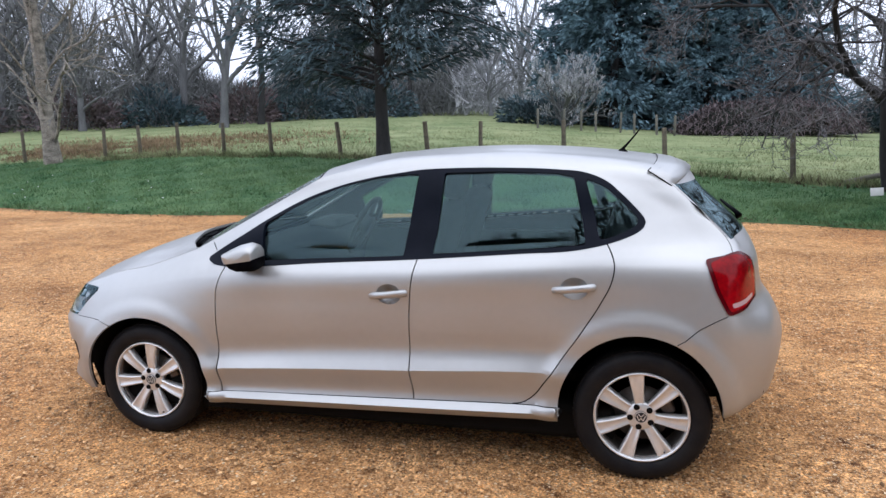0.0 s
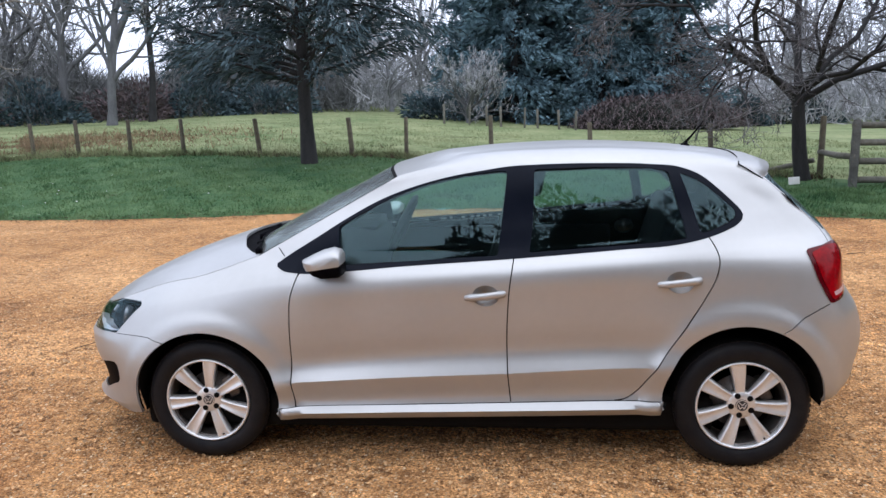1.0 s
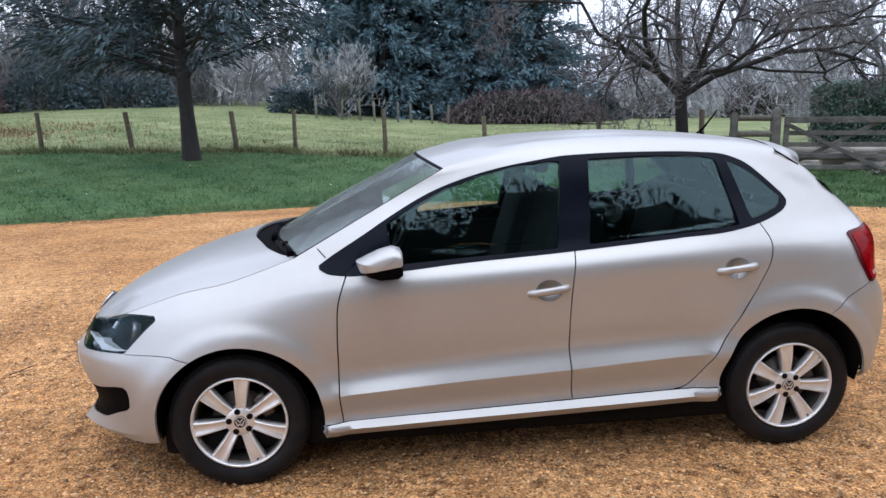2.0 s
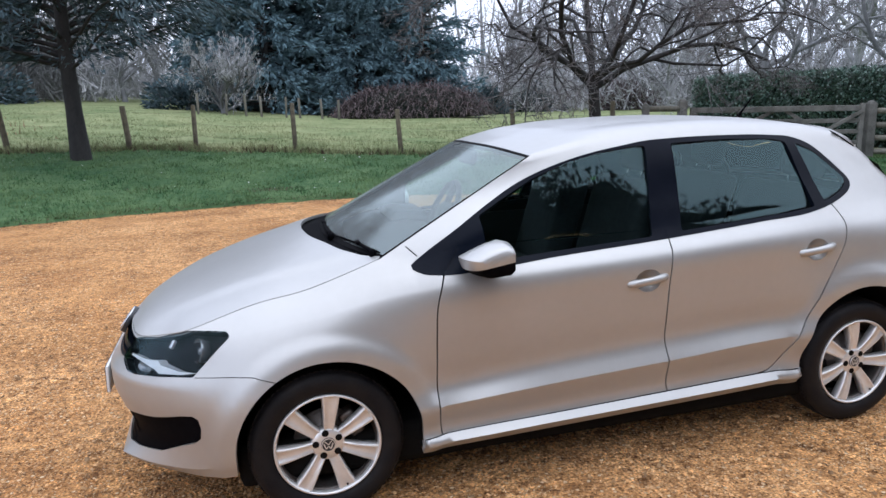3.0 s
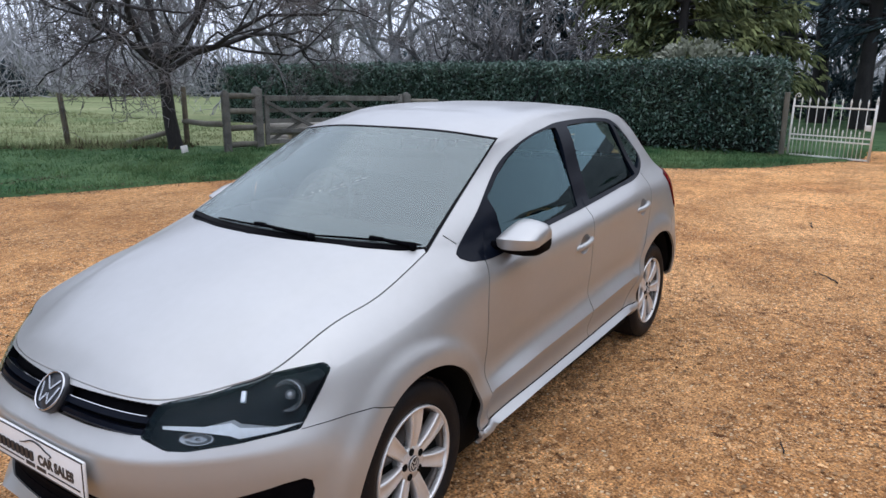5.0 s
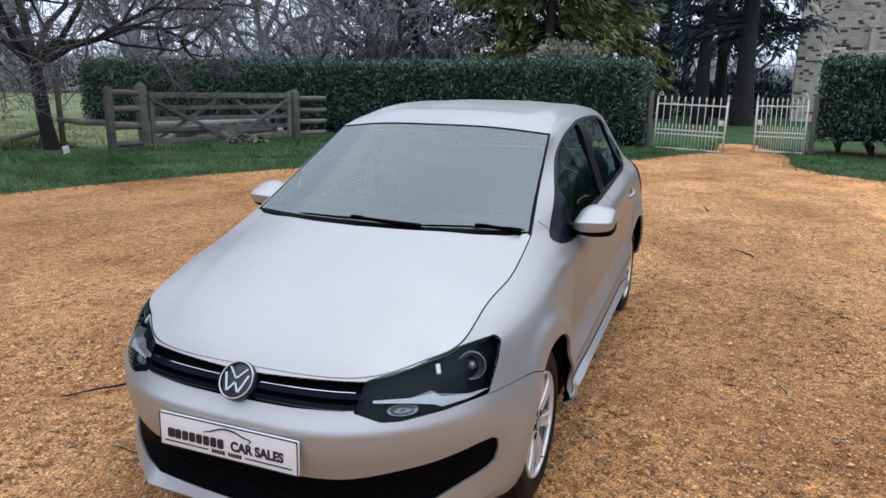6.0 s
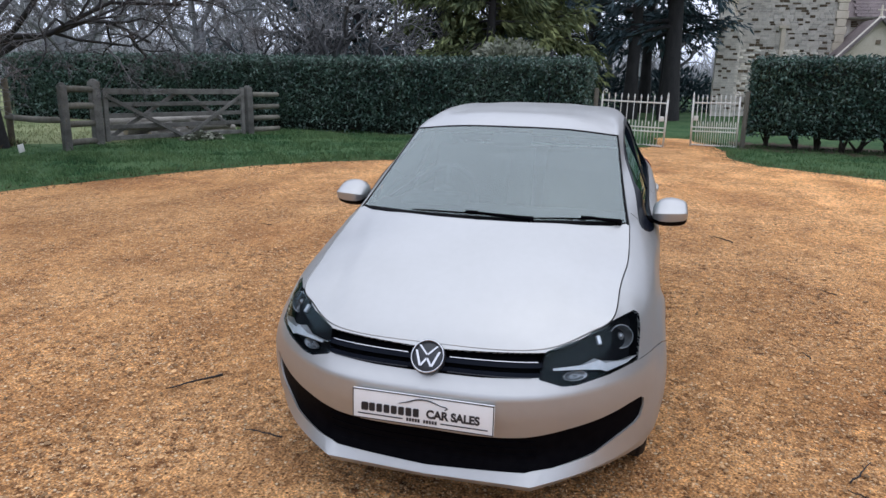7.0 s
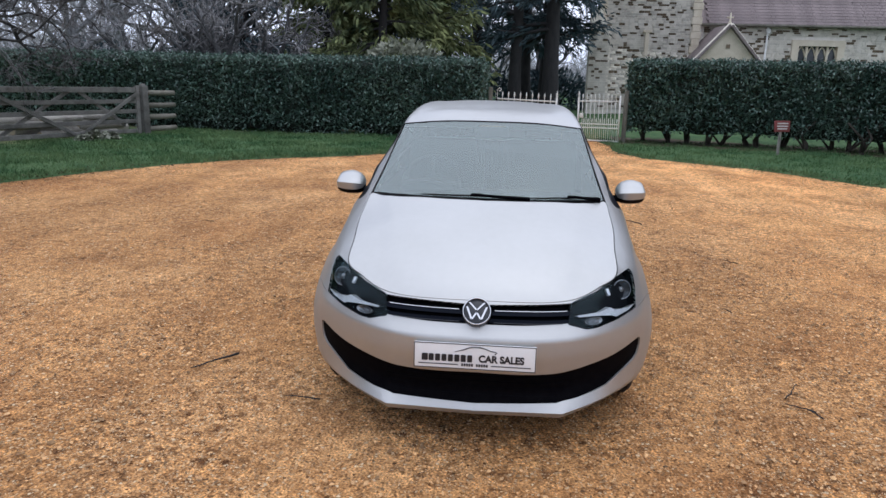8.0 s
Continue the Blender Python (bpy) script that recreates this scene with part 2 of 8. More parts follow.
GATE_WOOD = mat("grey_gate_wood", (0.075, 0.074, 0.066), 0.9, second=(0.17, 0.168, 0.155), scale=5, bump=0.4, bump_scale=60, object_vary=0.18)
POST_WOOD = mat("fence_post_wood", (0.07, 0.06, 0.045), 0.9, second=(0.14, 0.12, 0.08), scale=7, bump=0.5, bump_scale=60, object_vary=0.25)
WIRE = mat("rusty_wire", (0.10, 0.09, 0.08), 0.5, 0.6)
LAUREL = mat("laurel_leaf", (0.030, 0.070, 0.054), 0.36, second=(0.092, 0.155, 0.118), scale=1.5, island_vary=0.5, spec=0.5)
# near-black, so the solid cores carry the shade inside dense foliage
HEDGE_CORE = mat("painted_inner_shade", (0.008, 0.014, 0.010), 0.95, second=(0.012, 0.017, 0.010), scale=6)
STEM = mat("hedge_stem", (0.03, 0.026, 0.02), 0.9, second=(0.06, 0.05, 0.04), scale=12, bump=0.4)
IRON = mat("white_painted_iron", (0.72, 0.72, 0.68), 0.5, second=(0.60, 0.58, 0.52), scale=9, bump=0.1)
BARK_DARK = mat("dark_bark", (0.014, 0.0135, 0.014), 0.95, second=(0.032, 0.031, 0.031), scale=5, bump=0.7, bump_scale=22, stretch=(1, 1, 0.35))
BARK_GREY = mat("grey_bark", (0.075, 0.077, 0.080), 0.95, second=(0.14, 0.142, 0.145), scale=4, bump=0.6, bump_scale=20, stretch=(1, 1, 0.35))
# winter haze is painted into BARK_FAR, TWIG_FAR and, fainter, TWIG
BARK_FAR = mat("haze_paled_bark", (0.19, 0.197, 0.205), 0.95, second=(0.27, 0.277, 0.285), scale=2)
TWIG = mat("paled_twig", (0.17, 0.168, 0.17), 0.95, second=(0.36, 0.355, 0.36), scale=1.2, island_vary=0.25)
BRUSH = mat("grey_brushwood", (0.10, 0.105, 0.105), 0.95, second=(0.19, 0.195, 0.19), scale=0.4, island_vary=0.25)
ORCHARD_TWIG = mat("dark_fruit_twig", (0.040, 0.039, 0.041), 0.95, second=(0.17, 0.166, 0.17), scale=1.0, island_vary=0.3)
TWIG_FAR = mat("haze_paled_twig", (0.30, 0.305, 0.315), 0.95, second=(0.42, 0.425, 0.435), scale=0.8, island_vary=0.2)
BIRCH = mat("birch_bark", (0.38, 0.34, 0.28), 0.85, second=(0.035, 0.030, 0.026), scale=5, bump=0.4, bump_scale=14, stretch=(1, 1, 1.6), detail_mix=0.55)
NEEDLE = mat("dark_needles", (0.033, 0.056, 0.067), 0.85, second=(0.080, 0.118, 0.130), scale=1.2, island_vary=0.4, spec=0.2)
# lightened and blued to paint distance haze over the firs
NEEDLE_BLUE = mat("blue_green_needles", (0.088, 0.150, 0.176), 0.9, second=(0.124, 0.196, 0.224), scale=0.5, island_vary=0.12, spec=0.15)
CYPRESS = mat("cypress_sprays", (0.050, 0.078, 0.045), 0.85, second=(0.21, 0.23, 0.094), scale=0.7, island_vary=0.4, spec=0.15)
PALE_LEAF = mat("variegated_leaf", (0.14, 0.16, 0.11), 0.6, second=(0.30, 0.31, 0.24), scale=2, island_vary=0.4)
BRAMBLE = mat("bramble_cane", (0.072, 0.055, 0.058), 0.95, second=(0.155, 0.118, 0.118), scale=1.2, island_vary=0.4)
STONE = mat("grey_rubble_stone", (0.57, 0.53, 0.46), 0.95, second=(0.81, 0.76, 0.67), scale=3, bump=0.6, bump_scale=25, object_vary=0.35)
STONE_PALE = mat("pale_rubble_stone", (0.62, 0.57, 0.49), 0.95, second=(0.80, 0.75, 0.66), scale=3, bump=0.4, bump_scale=25, object_vary=0.2)
STONE_DARK = mat("dark_ironstone", (0.10, 0.075, 0.05), 0.95, second=(0.22, 0.17, 0.115), scale=4, bump=0.5, bump_scale=25, object_vary=0.3)
DRESSED = mat("dressed_stone", (0.54, 0.47, 0.36), 0.9, second=(0.66, 0.59, 0.48), scale=2.5, bump=0.25, bump_scale=30)
MORTAR = mat("lime_mortar", (0.64, 0.61, 0.55), 0.95, second=(0.76, 0.72, 0.65), scale=6, bump=0.3)
ROOF_TILE = mat("brown_roof_tile", (0.15, 0.12, 0.12), 0.85, second=(0.23, 0.19, 0.185), scale=2, bump=0.3, object_vary=0.12)
LEADED = mat("dark_leaded_glass", (0.03, 0.035, 0.04), 0.15, second=(0.05, 0.055, 0.06), scale=8)
SIGN_RED = mat("red_sign_paint", (0.20, 0.05, 0.05), 0.5, second=(0.25, 0.07, 0.065), scale=7)
WHITE_PAINT = mat("white_paint", (0.75, 0.75, 0.73), 0.5, second=(0.66, 0.66, 0.63), scale=9)
LOG = mat("grey_log", (0.22, 0.21, 0.19), 0.95, second=(0.38, 0.36, 0.32), scale=4, bump=0.6, bump_scale=20, object_vary=0.3)
LOG_END = mat("cut_log_end", (0.55, 0.48, 0.36), 0.9, second=(0.42, 0.35, 0.25), scale=10)
BRACKEN = mat("dead_bracken", (0.14, 0.088, 0.050), 0.95, second=(0.27, 0.19, 0.11), scale=0.6, island_vary=0.35)
# distance haze put into the base colour
FAR_WOOD = mat("haze_paled_wood", (0.28, 0.29, 0.305), 0.95, second=(0.38, 0.39, 0.405), scale=0.3, island_vary=0.2)


# ---- building helpers ----
def finish(ob, material, smooth=True):
    ob.data.materials.append(material)
    if smooth:
        ob.data.polygons.foreach_set("use_smooth", [True] * len(ob.data.polygons))
    return ob


def part(name, bm, material, parent=None, label="", smooth=True):
    """Links a bmesh as one mesh object, under a thing or a part if one is given."""
    me = bpy.data.meshes.new(name)
    bm.to_mesh(me)
    bm.free()
    ob = finish(new(name, me), material, smooth)
    ob.parent = parent
    if label:
        tagged(ob, label)
    return ob


def mesh_part(name, verts, faces, material, parent=None, label="", smooth=True):
    me = bpy.data.meshes.new(name)
    me.from_pydata([tuple(map(float, v)) for v in verts], [], [tuple(map(int, f)) for f in faces])
    me.update()
    ob = finish(new(name, me), material, smooth)
    ob.parent = parent
    if label:
        tagged(ob, label)
    return ob


def thing(name, label, category, m=None, group="", kind=""):
    ob = new(name)
    ob.empty_display_size = 0.2
    if m:
        ob.matrix_world = m
    return tagged(ob, label, category, group, kind)


def box(bm, sx, sy, sz, m=None, bevel=0.0, seg=2):
    """A box of that size round the origin of m, with rounded edges."""
    r = bmesh.ops.create_cube(bm, size=1, matrix=(m or Matrix()) @ Matrix.Diagonal((sx, sy, sz, 1)))
    if bevel:
        vs = set(r["verts"])
        es = [e for e in bm.edges if e.verts[0] in vs and e.verts[1] in vs]
        bmesh.ops.bevel(bm, geom=es, offset=bevel, segments=seg, affect="EDGES", profile=0.6)
    return bm


def lathe(bm, profile, m=None, n=32, closed=False):
    """Turns (radius, height) points round the local z axis."""
    m = m or Matrix()
    rings = []
    for r, z in profile:
        rings.append([bm.verts.new(m @ Vector((r * math.cos(a), r * math.sin(a), z))) for a in np.linspace(0, 2 * math.pi, n, endpoint=False)])
    pairs = list(zip(rings, rings[1:]))
    if closed:
        pairs.append((rings[-1], rings[0]))
    for a, b in pairs:
        for i in range(n):
            j = (i + 1) % n
            bm.faces.new((a[i], a[j], b[j], b[i]))
    if not closed:
        if profile[0][0] > 1e-4:
            bm.faces.new(rings[0][::-1])
        if profile[-1][0] > 1e-4:
            bm.faces.new(rings[-1])
    return bm


def tube(bm, pts, radius, n=8, caps=True):
    """A round bar along points; radius is one number or one for each point."""
    pts = [Vector(p) for p in pts]
    rad = [float(r) for r in radius] if hasattr(radius, "__len__") else [float(radius)] * len(pts)
    rings = []
    side = None
    for i, p in enumerate(pts):
        way = (pts[min(i + 1, len(pts) - 1)] - pts[max(i - 1, 0)]).normalized()
        if side is None:
            side = way.orthogonal().normalized()
        side = (side - way * side.dot(way)).normalized()
        up = way.cross(side)
        rings.append([bm.verts.new(p + rad[i] * (math.cos(a) * side + math.sin(a) * up)) for a in np.linspace(0, 2 * math.pi, n, endpoint=False)])
    for a, b in zip(rings, rings[1:]):
        for i in range(n):
            j = (i + 1) % n
            bm.faces.new((a[i], a[j], b[j], b[i]))
    if caps:
        bm.faces.new(rings[0][::-1])
        bm.faces.new(rings[-1])
    return bm


def slab(bm, outline, depth, m=None):
    """A plate with that (x, y) outline, from z = 0 up to depth."""
    m = m or Matrix()
    lo = [bm.verts.new(m @ Vector((x, y, 0))) for x, y in outline]
    hi = [bm.verts.new(m @ Vector((x, y, depth))) for x, y in outline]
    bm.faces.new(lo[::-1])
    bm.faces.new(hi)
    for i in range(len(lo)):
        j = (i + 1) % len(lo)
        bm.faces.new((lo[i], lo[j], hi[j], hi[i]))
    return bm


def inside(poly, x, y):
    """Whether points lie in a polygon."""
    x, y = np.asarray(x, float), np.asarray(y, float)
    res = np.zeros(x.shape, bool)
    px, py = np.array(poly)[:, 0], np.array(poly)[:, 1]
    for i in range(len(px)):
        j = i - 1
        cross = (py[i] > y) != (py[j] > y)
        with np.errstate(divide="ignore", invalid="ignore"):
            at = (px[j] - px[i]) * (y - py[i]) / (py[j] - py[i]) + px[i]
        res ^= cross & (x < at)
    return res


def spline(knots, values, at):
    """A smooth curve through values at uneven knots (cubic, with averaged slopes)."""
    k, v, at = np.asarray(knots, float), np.asarray(values, float), np.asarray(at, float)
    h = np.diff(k)
    d = np.diff(v, axis=0) / h[:, None]
    m = np.empty_like(v)
    m[1:-1] = (d[:-1] * h[1:, None] + d[1:] * h[:-1, None]) / (h[1:] + h[:-1])[:, None]
    m[0], m[-1] = 1.5 * d[0] - 0.5 * m[1], 1.5 * d[-1] - 0.5 * m[-2]
    i = np.clip(np.searchsorted(k, at, side="right") - 1, 0, len(k) - 2)
    t = ((at - k[i]) / h[i])[:, None]
    hh = h[i][:, None]
    return ((2 * t**3 - 3 * t**2 + 1) * v[i] + (t**3 - 2 * t**2 + t) * hh * m[i] + (-2 * t**3 + 3 * t**2) * v[i + 1] + (t**3 - t**2) * hh * m[i + 1])


def smooth_loop(points, step, closed=True):
    """Even points on a smooth curve through the given ones."""
    p = np.array(points, float)
    if closed:
        q = np.vstack([p[-2:], p, p[:3]])
    else:
        q = p
    k = np.concatenate([[0], np.cumsum(np.maximum(np.linalg.norm(np.diff(q, axis=0), axis=1), 1e-6))])
    lo, hi = (k[2], k[2 + len(p)]) if closed else (k[0], k[-1])
    n = max(4, int(math.ceil((hi - lo) / step)))
    return spline(k, q, np.linspace(lo, hi, n, endpoint=not closed))


# ---- ground: one sheet of turf and pasture round a gravel turning place ----
EDGE = smooth_loop([(-34, 14), (-22, 11.2), (-13.4, 8.9), (-11, 8.2), (-8.2, 7.6), (-5.85, 7.55), (-4, 7.85), (-2.4, 8.1), (-.7, 8.25), (.9, 8.1), (2.7, 7.45), (4.0, 6.95), (5.2, 6.4), (6.8, 5.45), (7.9, 4.35), (8.6, 3.2), (9.75, 1.75), (10.6, .5), (11.8, -.2), (13.0, -.95),
                    (14.4, -1.15), (15.6, -1.25), (15.7, -1.75), (14.6, -2.2), (13.4, -2.5), (12.2, -2.6), (11.0, -2.55), (10.2, -2.95), (9.5, -3.8), (8.8, -4.75), (7.7, -5.6), (6.8, -6.2), (5, -9), (1, -11.5), (-8, -12.5), (-20, -11.5), (-34, -9)], .3)
_rng = np.random.default_rng(5)
EDGE += _rng.normal(0, .035, EDGE.shape)
FENCE_LINE = [(-34, 15.4), (-17.45, 14.91), (-14.4, 14.87), (-13.1, 14.84), (-11.75, 14.82), (-10.25, 14.80), (-8.67, 14.72), (-6.5, 14.61), (-3.97, 14.47), (-2.5, 14.31), (-.3, 13.43), (2.0, 12.53), (4.38, 11.57), (5.95, 10.05), (7.0, 9.0), (10.4, 7.85), (14, 6.5), (40, 6)]


def rise(x, y):
    """Height of the turf above the gravel."""
    x, y = np.asarray(x, float), np.asarray(y, float)
    k = np.interp(x, [-16, -11, -6.5, -2.5, 0, 2, 4.4, 6, 7, 10.5, 13], [.12, .116, .094, .084, .080, .062, .044, .050, .045, .032, .0])
    y0 = np.interp(x, [-22, -12, -6, 0, 4, 7, 10], [11.2, 8.4, 7.5, 8.1, 6.9, 5.3, 4.0])
    yf = np.interp(x, [p[0] for p in FENCE_LINE], [p[1] for p in FENCE_LINE])
    near = k * np.clip(np.minimum(y, yf) - y0, 0, None)
    s = np.interp(x, [-40, -20, -5, 3, 20], [.062, .055, .032, .015, .006])
    far = s * (60 * np.tanh(np.clip(y - yf, 0, None) / 60))
    return near + far


def edge_gap(x, y):
    """Distance to the rim of the gravel."""
    x, y = np.asarray(x, float).ravel(), np.asarray(y, float).ravel()
    res = np.full(len(x), 1e9)
    for i in range(0, len(EDGE), 1):
        np.minimum(res, np.hypot(x - EDGE[i, 0], y - EDGE[i, 1]), out=res)
    return res


def lump(x, y, size, seed=0.0):
    """Soft unevenness from summed waves."""
    return (np.sin(x * 1.7 / size + seed) * np.cos(y * 1.3 / size + 2 * seed) + .6 * np.sin(x * 3.1 / size + y * 2.3 / size + seed) + .4 * np.cos(y * 5.3 / size - x * 4.1 / size)) / 2


def ground_sheets():
    from mathutils.geometry import delaunay_2d_cdt
    g1 = np.stack(np.meshgrid(np.arange(-24, 17, .55), np.arange(-15, 18, .55), indexing="ij"), -1).reshape(-1, 2)
    g2 = np.stack(np.meshgrid(np.arange(-90, 91, 4.5), np.arange(-60, 121, 4.5), indexing="ij"), -1).reshape(-1, 2)
    g2 = g2[~((g2[:, 0] > -24.5) & (g2[:, 0] < 17) & (g2[:, 1] > -15.5) & (g2[:, 1] < 18))]
    g3 = np.array([(r * math.cos(a), r * math.sin(a)) for r in (180, 400, 1000, 3000) for a in np.linspace(0, math.tau, 24, endpoint=False)])
    g = np.vstack([g1, g2, g3])
    g = g[edge_gap(g[:, 0], g[:, 1]) > .16]
    nor = np.roll(EDGE, -1, axis=0) - np.roll(EDGE, 1, axis=0)
    nor = np.column_stack([-nor[:, 1], nor[:, 0]]) / np.linalg.norm(nor, axis=1)[:, None]
    if inside(EDGE, *(EDGE[10] + nor[10] * .3).reshape(2, 1))[0]:
        nor = -nor
    bank = EDGE + nor * .10
    allp = np.vstack([EDGE, bank, g])
    k = len(EDGE)
    v, _, f, *_ = delaunay_2d_cdt([Vector(p) for p in allp.tolist()], [(i, (i + 1) % k) for i in range(k)], [], 0, 1e-5)
    v = np.array([(p.x, p.y) for p in v])
    f = np.array([t for t in f if len(t) == 3])
    c = v[f].mean(axis=1)
    drive = inside(EDGE, c[:, 0], c[:, 1])
    inn = inside(EDGE, v[:, 0], v[:, 1])
    gap = edge_gap(v[:, 0], v[:, 1])
    near_car = np.exp(-((v[:, 0] / 3.2)**4 + (v[:, 1] / 2.0)**4))
    z_in = -.016 * near_car + .004 * lump(v[:, 0], v[:, 1], .9) * (1 - near_car) * np.clip(gap / .4, 0, 1)
    z_out = rise(v[:, 0], v[:, 1]) + np.clip(gap / .1, 0, 1) * .03 + .03 * lump(v[:, 0], v[:, 1], 1.1, 1.0) * np.clip(gap / 1.0, 0, 1)
    z = np.where(inn, z_in, z_out)
    z[gap < 1e-3] = 0
    p = np.column_stack([v, z])
    up = np.cross(p[f[:, 1]] - p[f[:, 0]], p[f[:, 2]] - p[f[:, 0]])[:, 2]
    f[up < 0] = f[up < 0][:, ::-1]
    pasture = c[:, 1] > np.interp(c[:, 0], [q[0] for q in FENCE_LINE], [q[1] for q in FENCE_LINE])
    # under the hedges: soil colour that also stands in for their shade
    under = (c[:, 0] > np.where(c[:, 1] < 0, 13.15 + .231 * (c[:, 1] + 3.05), 12.75)) & (c[:, 0] < np.where(c[:, 1] < 0, 15.0 + .231 * (c[:, 1] + 3.05), 14.8)) & ((c[:, 1] < -3.0) | (c[:, 1] > .4)) & (c[:, 1] > -18) & (c[:, 1] < 17)
    return p, f, drive, np.where(under, 2, (pasture & ((c[:, 0] < 13) | (c[:, 1] > 18))).astype(int))


_gp, _gf, _drive, _pasture = ground_sheets()


def sub(p, faces):
    used, inv = np.unique(faces, return_inverse=True)
    return p[used], inv.reshape(-1, 3)


ground = mesh_part("ground", *sub(_gp, _gf[~_drive]), TURF)
ground.data.materials.append(FIELD)
ground.data.materials.append(SOIL)
ground.data.polygons.foreach_set("material_index", _pasture[~_drive].astype(np.int32))
tagged(ground, "mown green lawn verge and rough pasture sheet", "ground", kind="structure")
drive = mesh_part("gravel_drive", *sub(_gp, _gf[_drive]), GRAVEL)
tagged(drive, "orange sandy gravel turning place", "gravel drive", kind="structure")


def scatter(name, base_v, base_f, place, material, label, category):
    """One object of many small alike pieces: place gives 4x3 frames (three axes, origin) as an array."""
    nv = len(base_v)
    pts = np.einsum("vk,nkd->nvd", np.column_stack([base_v, np.ones(nv)]), place).reshape(-1, 3)
    fc = (np.array(base_f)[None] + nv * np.arange(len(place))[:, None, None]).reshape(-1, len(base_f[0]))
    me = bpy.data.meshes.new(name)
    me.vertices.add(len(pts))
    me.vertices.foreach_set("co", pts.astype(np.float32).ravel())
    w = fc.shape[1]
    me.loops.add(fc.size)
    me.loops.foreach_set("vertex_index", fc.astype(np.int32).ravel())
    me.polygons.add(len(fc))
    me.polygons.foreach_set("loop_start", np.arange(0, fc.size, w, dtype=np.int32))
    me.polygons.foreach_set("loop_total", np.full(len(fc), w, dtype=np.int32))
    me.update(calc_edges=True)
    me.materials.append(material)
    ob = new(name, me)
    return tagged(ob, label, category, kind="stuff") if label else ob


def frames_at(pos, yaw, tilt, roll, size):
    """Frames for scatter: turned by yaw, tipped, with sizes along the three axes."""
    cy, sy, ct, st, cr, sr = np.cos(yaw), np.sin(yaw), np.cos(tilt), np.sin(tilt), np.cos(roll), np.sin(roll)
    x = np.column_stack([cy * ct, sy * ct, -st])
    y = np.column_stack([cy * st * sr - sy * cr, sy * st * sr + cy * cr, ct * sr])
    z = np.column_stack([cy * st * cr + sy * sr, sy * st * cr - cy * sr, ct * cr])
    return np.stack([x * size[:, :1], y * size[:, 1:2], z * size[:, 2:3], pos], axis=1)


# loose pebbles, thickest round the car
_r = np.random.default_rng(11)
_n = 120000
_pos = np.column_stack([_r.normal(-1.2, 3.8, _n), _r.normal(-.6, 3.2, _n), np.zeros(_n)])
_ok = inside(EDGE, _pos[:, 0], _pos[:, 1])
_ok &= (lump(_pos[:, 0], _pos[:, 1], .7, 3.0) + _r.normal(0, .6, _n)) > -.55
_pos = _pos[_ok]
_n = len(_pos)
_s = np.clip(_r.lognormal(-5.25, .45, _n), .0024, .017)
_pos[:, 2] = _s * .15
OCTA_V = np.array([(1, 0, 0), (.25, .9, .1), (-.9, .35, -.1), (-.6, -.75, .1), (.55, -.8, 0), (.1, .05, .75), (0, 0, -.7)])
OCTA_F = [(0, 1, 5), (1, 2, 5), (2, 3, 5), (3, 4, 5), (4, 0, 5)]
scatter("pebbles", OCTA_V, OCTA_F, frames_at(_pos, _r.uniform(0, 6.28, _n), _r.normal(0, .3, _n), _r.normal(0, .3, _n), _s[:, None] * _r.uniform(.6, 1.25, (_n, 3))), PEBBLE, "loose small orange and pale pebbles on the gravel", "pebbles")


def blades(name, n, region, high, wide, material, label, category, seed):
    """Single grass blades on the turf."""
    r = np.random.default_rng(seed)
    p = region(r, n)
    p = p[~inside(EDGE, p[:, 0], p[:, 1])]
    if len(p) == 0:
        return None
    m = len(p)
    gap = edge_gap(p[:, 0], p[:, 1])
    z = rise(p[:, 0], p[:, 1]) + np.clip(gap / .1, 0, 1) * .03 + .03 * lump(p[:, 0], p[:, 1], 1.1, 1.0) * np.clip(gap / 1.0, 0, 1)
    h = high * r.lognormal(0, .35, m) * (.75 + .5 * (lump(p[:, 0], p[:, 1], .5, 2.0) > 0))
    place = frames_at(np.column_stack([p, z - .01]), r.uniform(0, 6.28, m), r.normal(0, .45, m), r.normal(0, .45, m), np.column_stack([wide * r.uniform(.7, 1.4, m), np.full(m, 1.0), h]))
    return scatter(name, np.array([(-.5, 0, 0), (.5, 0, 0), (.15, 0, 1)]), [(0, 1, 2)], place, material, label, category)


def lawn_region(r, n):
    a = np.column_stack([r.uniform(-20, 6, n), r.uniform(7.3, 15, n)])
    a = a[a[:, 1] < np.interp(a[:, 0], [q[0] for q in FENCE_LINE], [q[1] for q in FENCE_LINE]) + .4]
    b = np.column_stack([r.uniform(3.5, 13.8, n), r.uniform(-.3, 9, n)])
    c = np.column_stack([r.uniform(5.5, 14, n // 3), r.uniform(-12, -2.4, n // 3)])
    return np.vstack([a, b, c])


blades("lawn_grass", 130000, lawn_region, .050, .014, BLADE, "short green lawn grass blades", "grass", 21)


def rim_region(r, n):
    i = r.integers(0, len(EDGE), n)
    return EDGE[i] + r.normal(0, .16, (n, 2))


blades("verge_grass", 52000, rim_region, .065, .010, BLADE, "ragged green grass along the gravel rim", "grass", 22)


def field_region(r, n):
    a = np.column_stack([r.uniform(-26, 12, n), 9 + np.abs(r.normal(0, 1, n)) * 13])
    yf = np.interp(a[:, 0], [q[0] for q in FENCE_LINE], [q[1] for q in FENCE_LINE])
    return a[(a[:, 1] > yf + .1) & (lump(a[:, 0], a[:, 1], 1.6, 4.0) > -.45)]


blades("pasture_grass", 120000, field_region, .075, .013, FIELD_BLADE, "tufted pale pasture grass", "grass", 23)


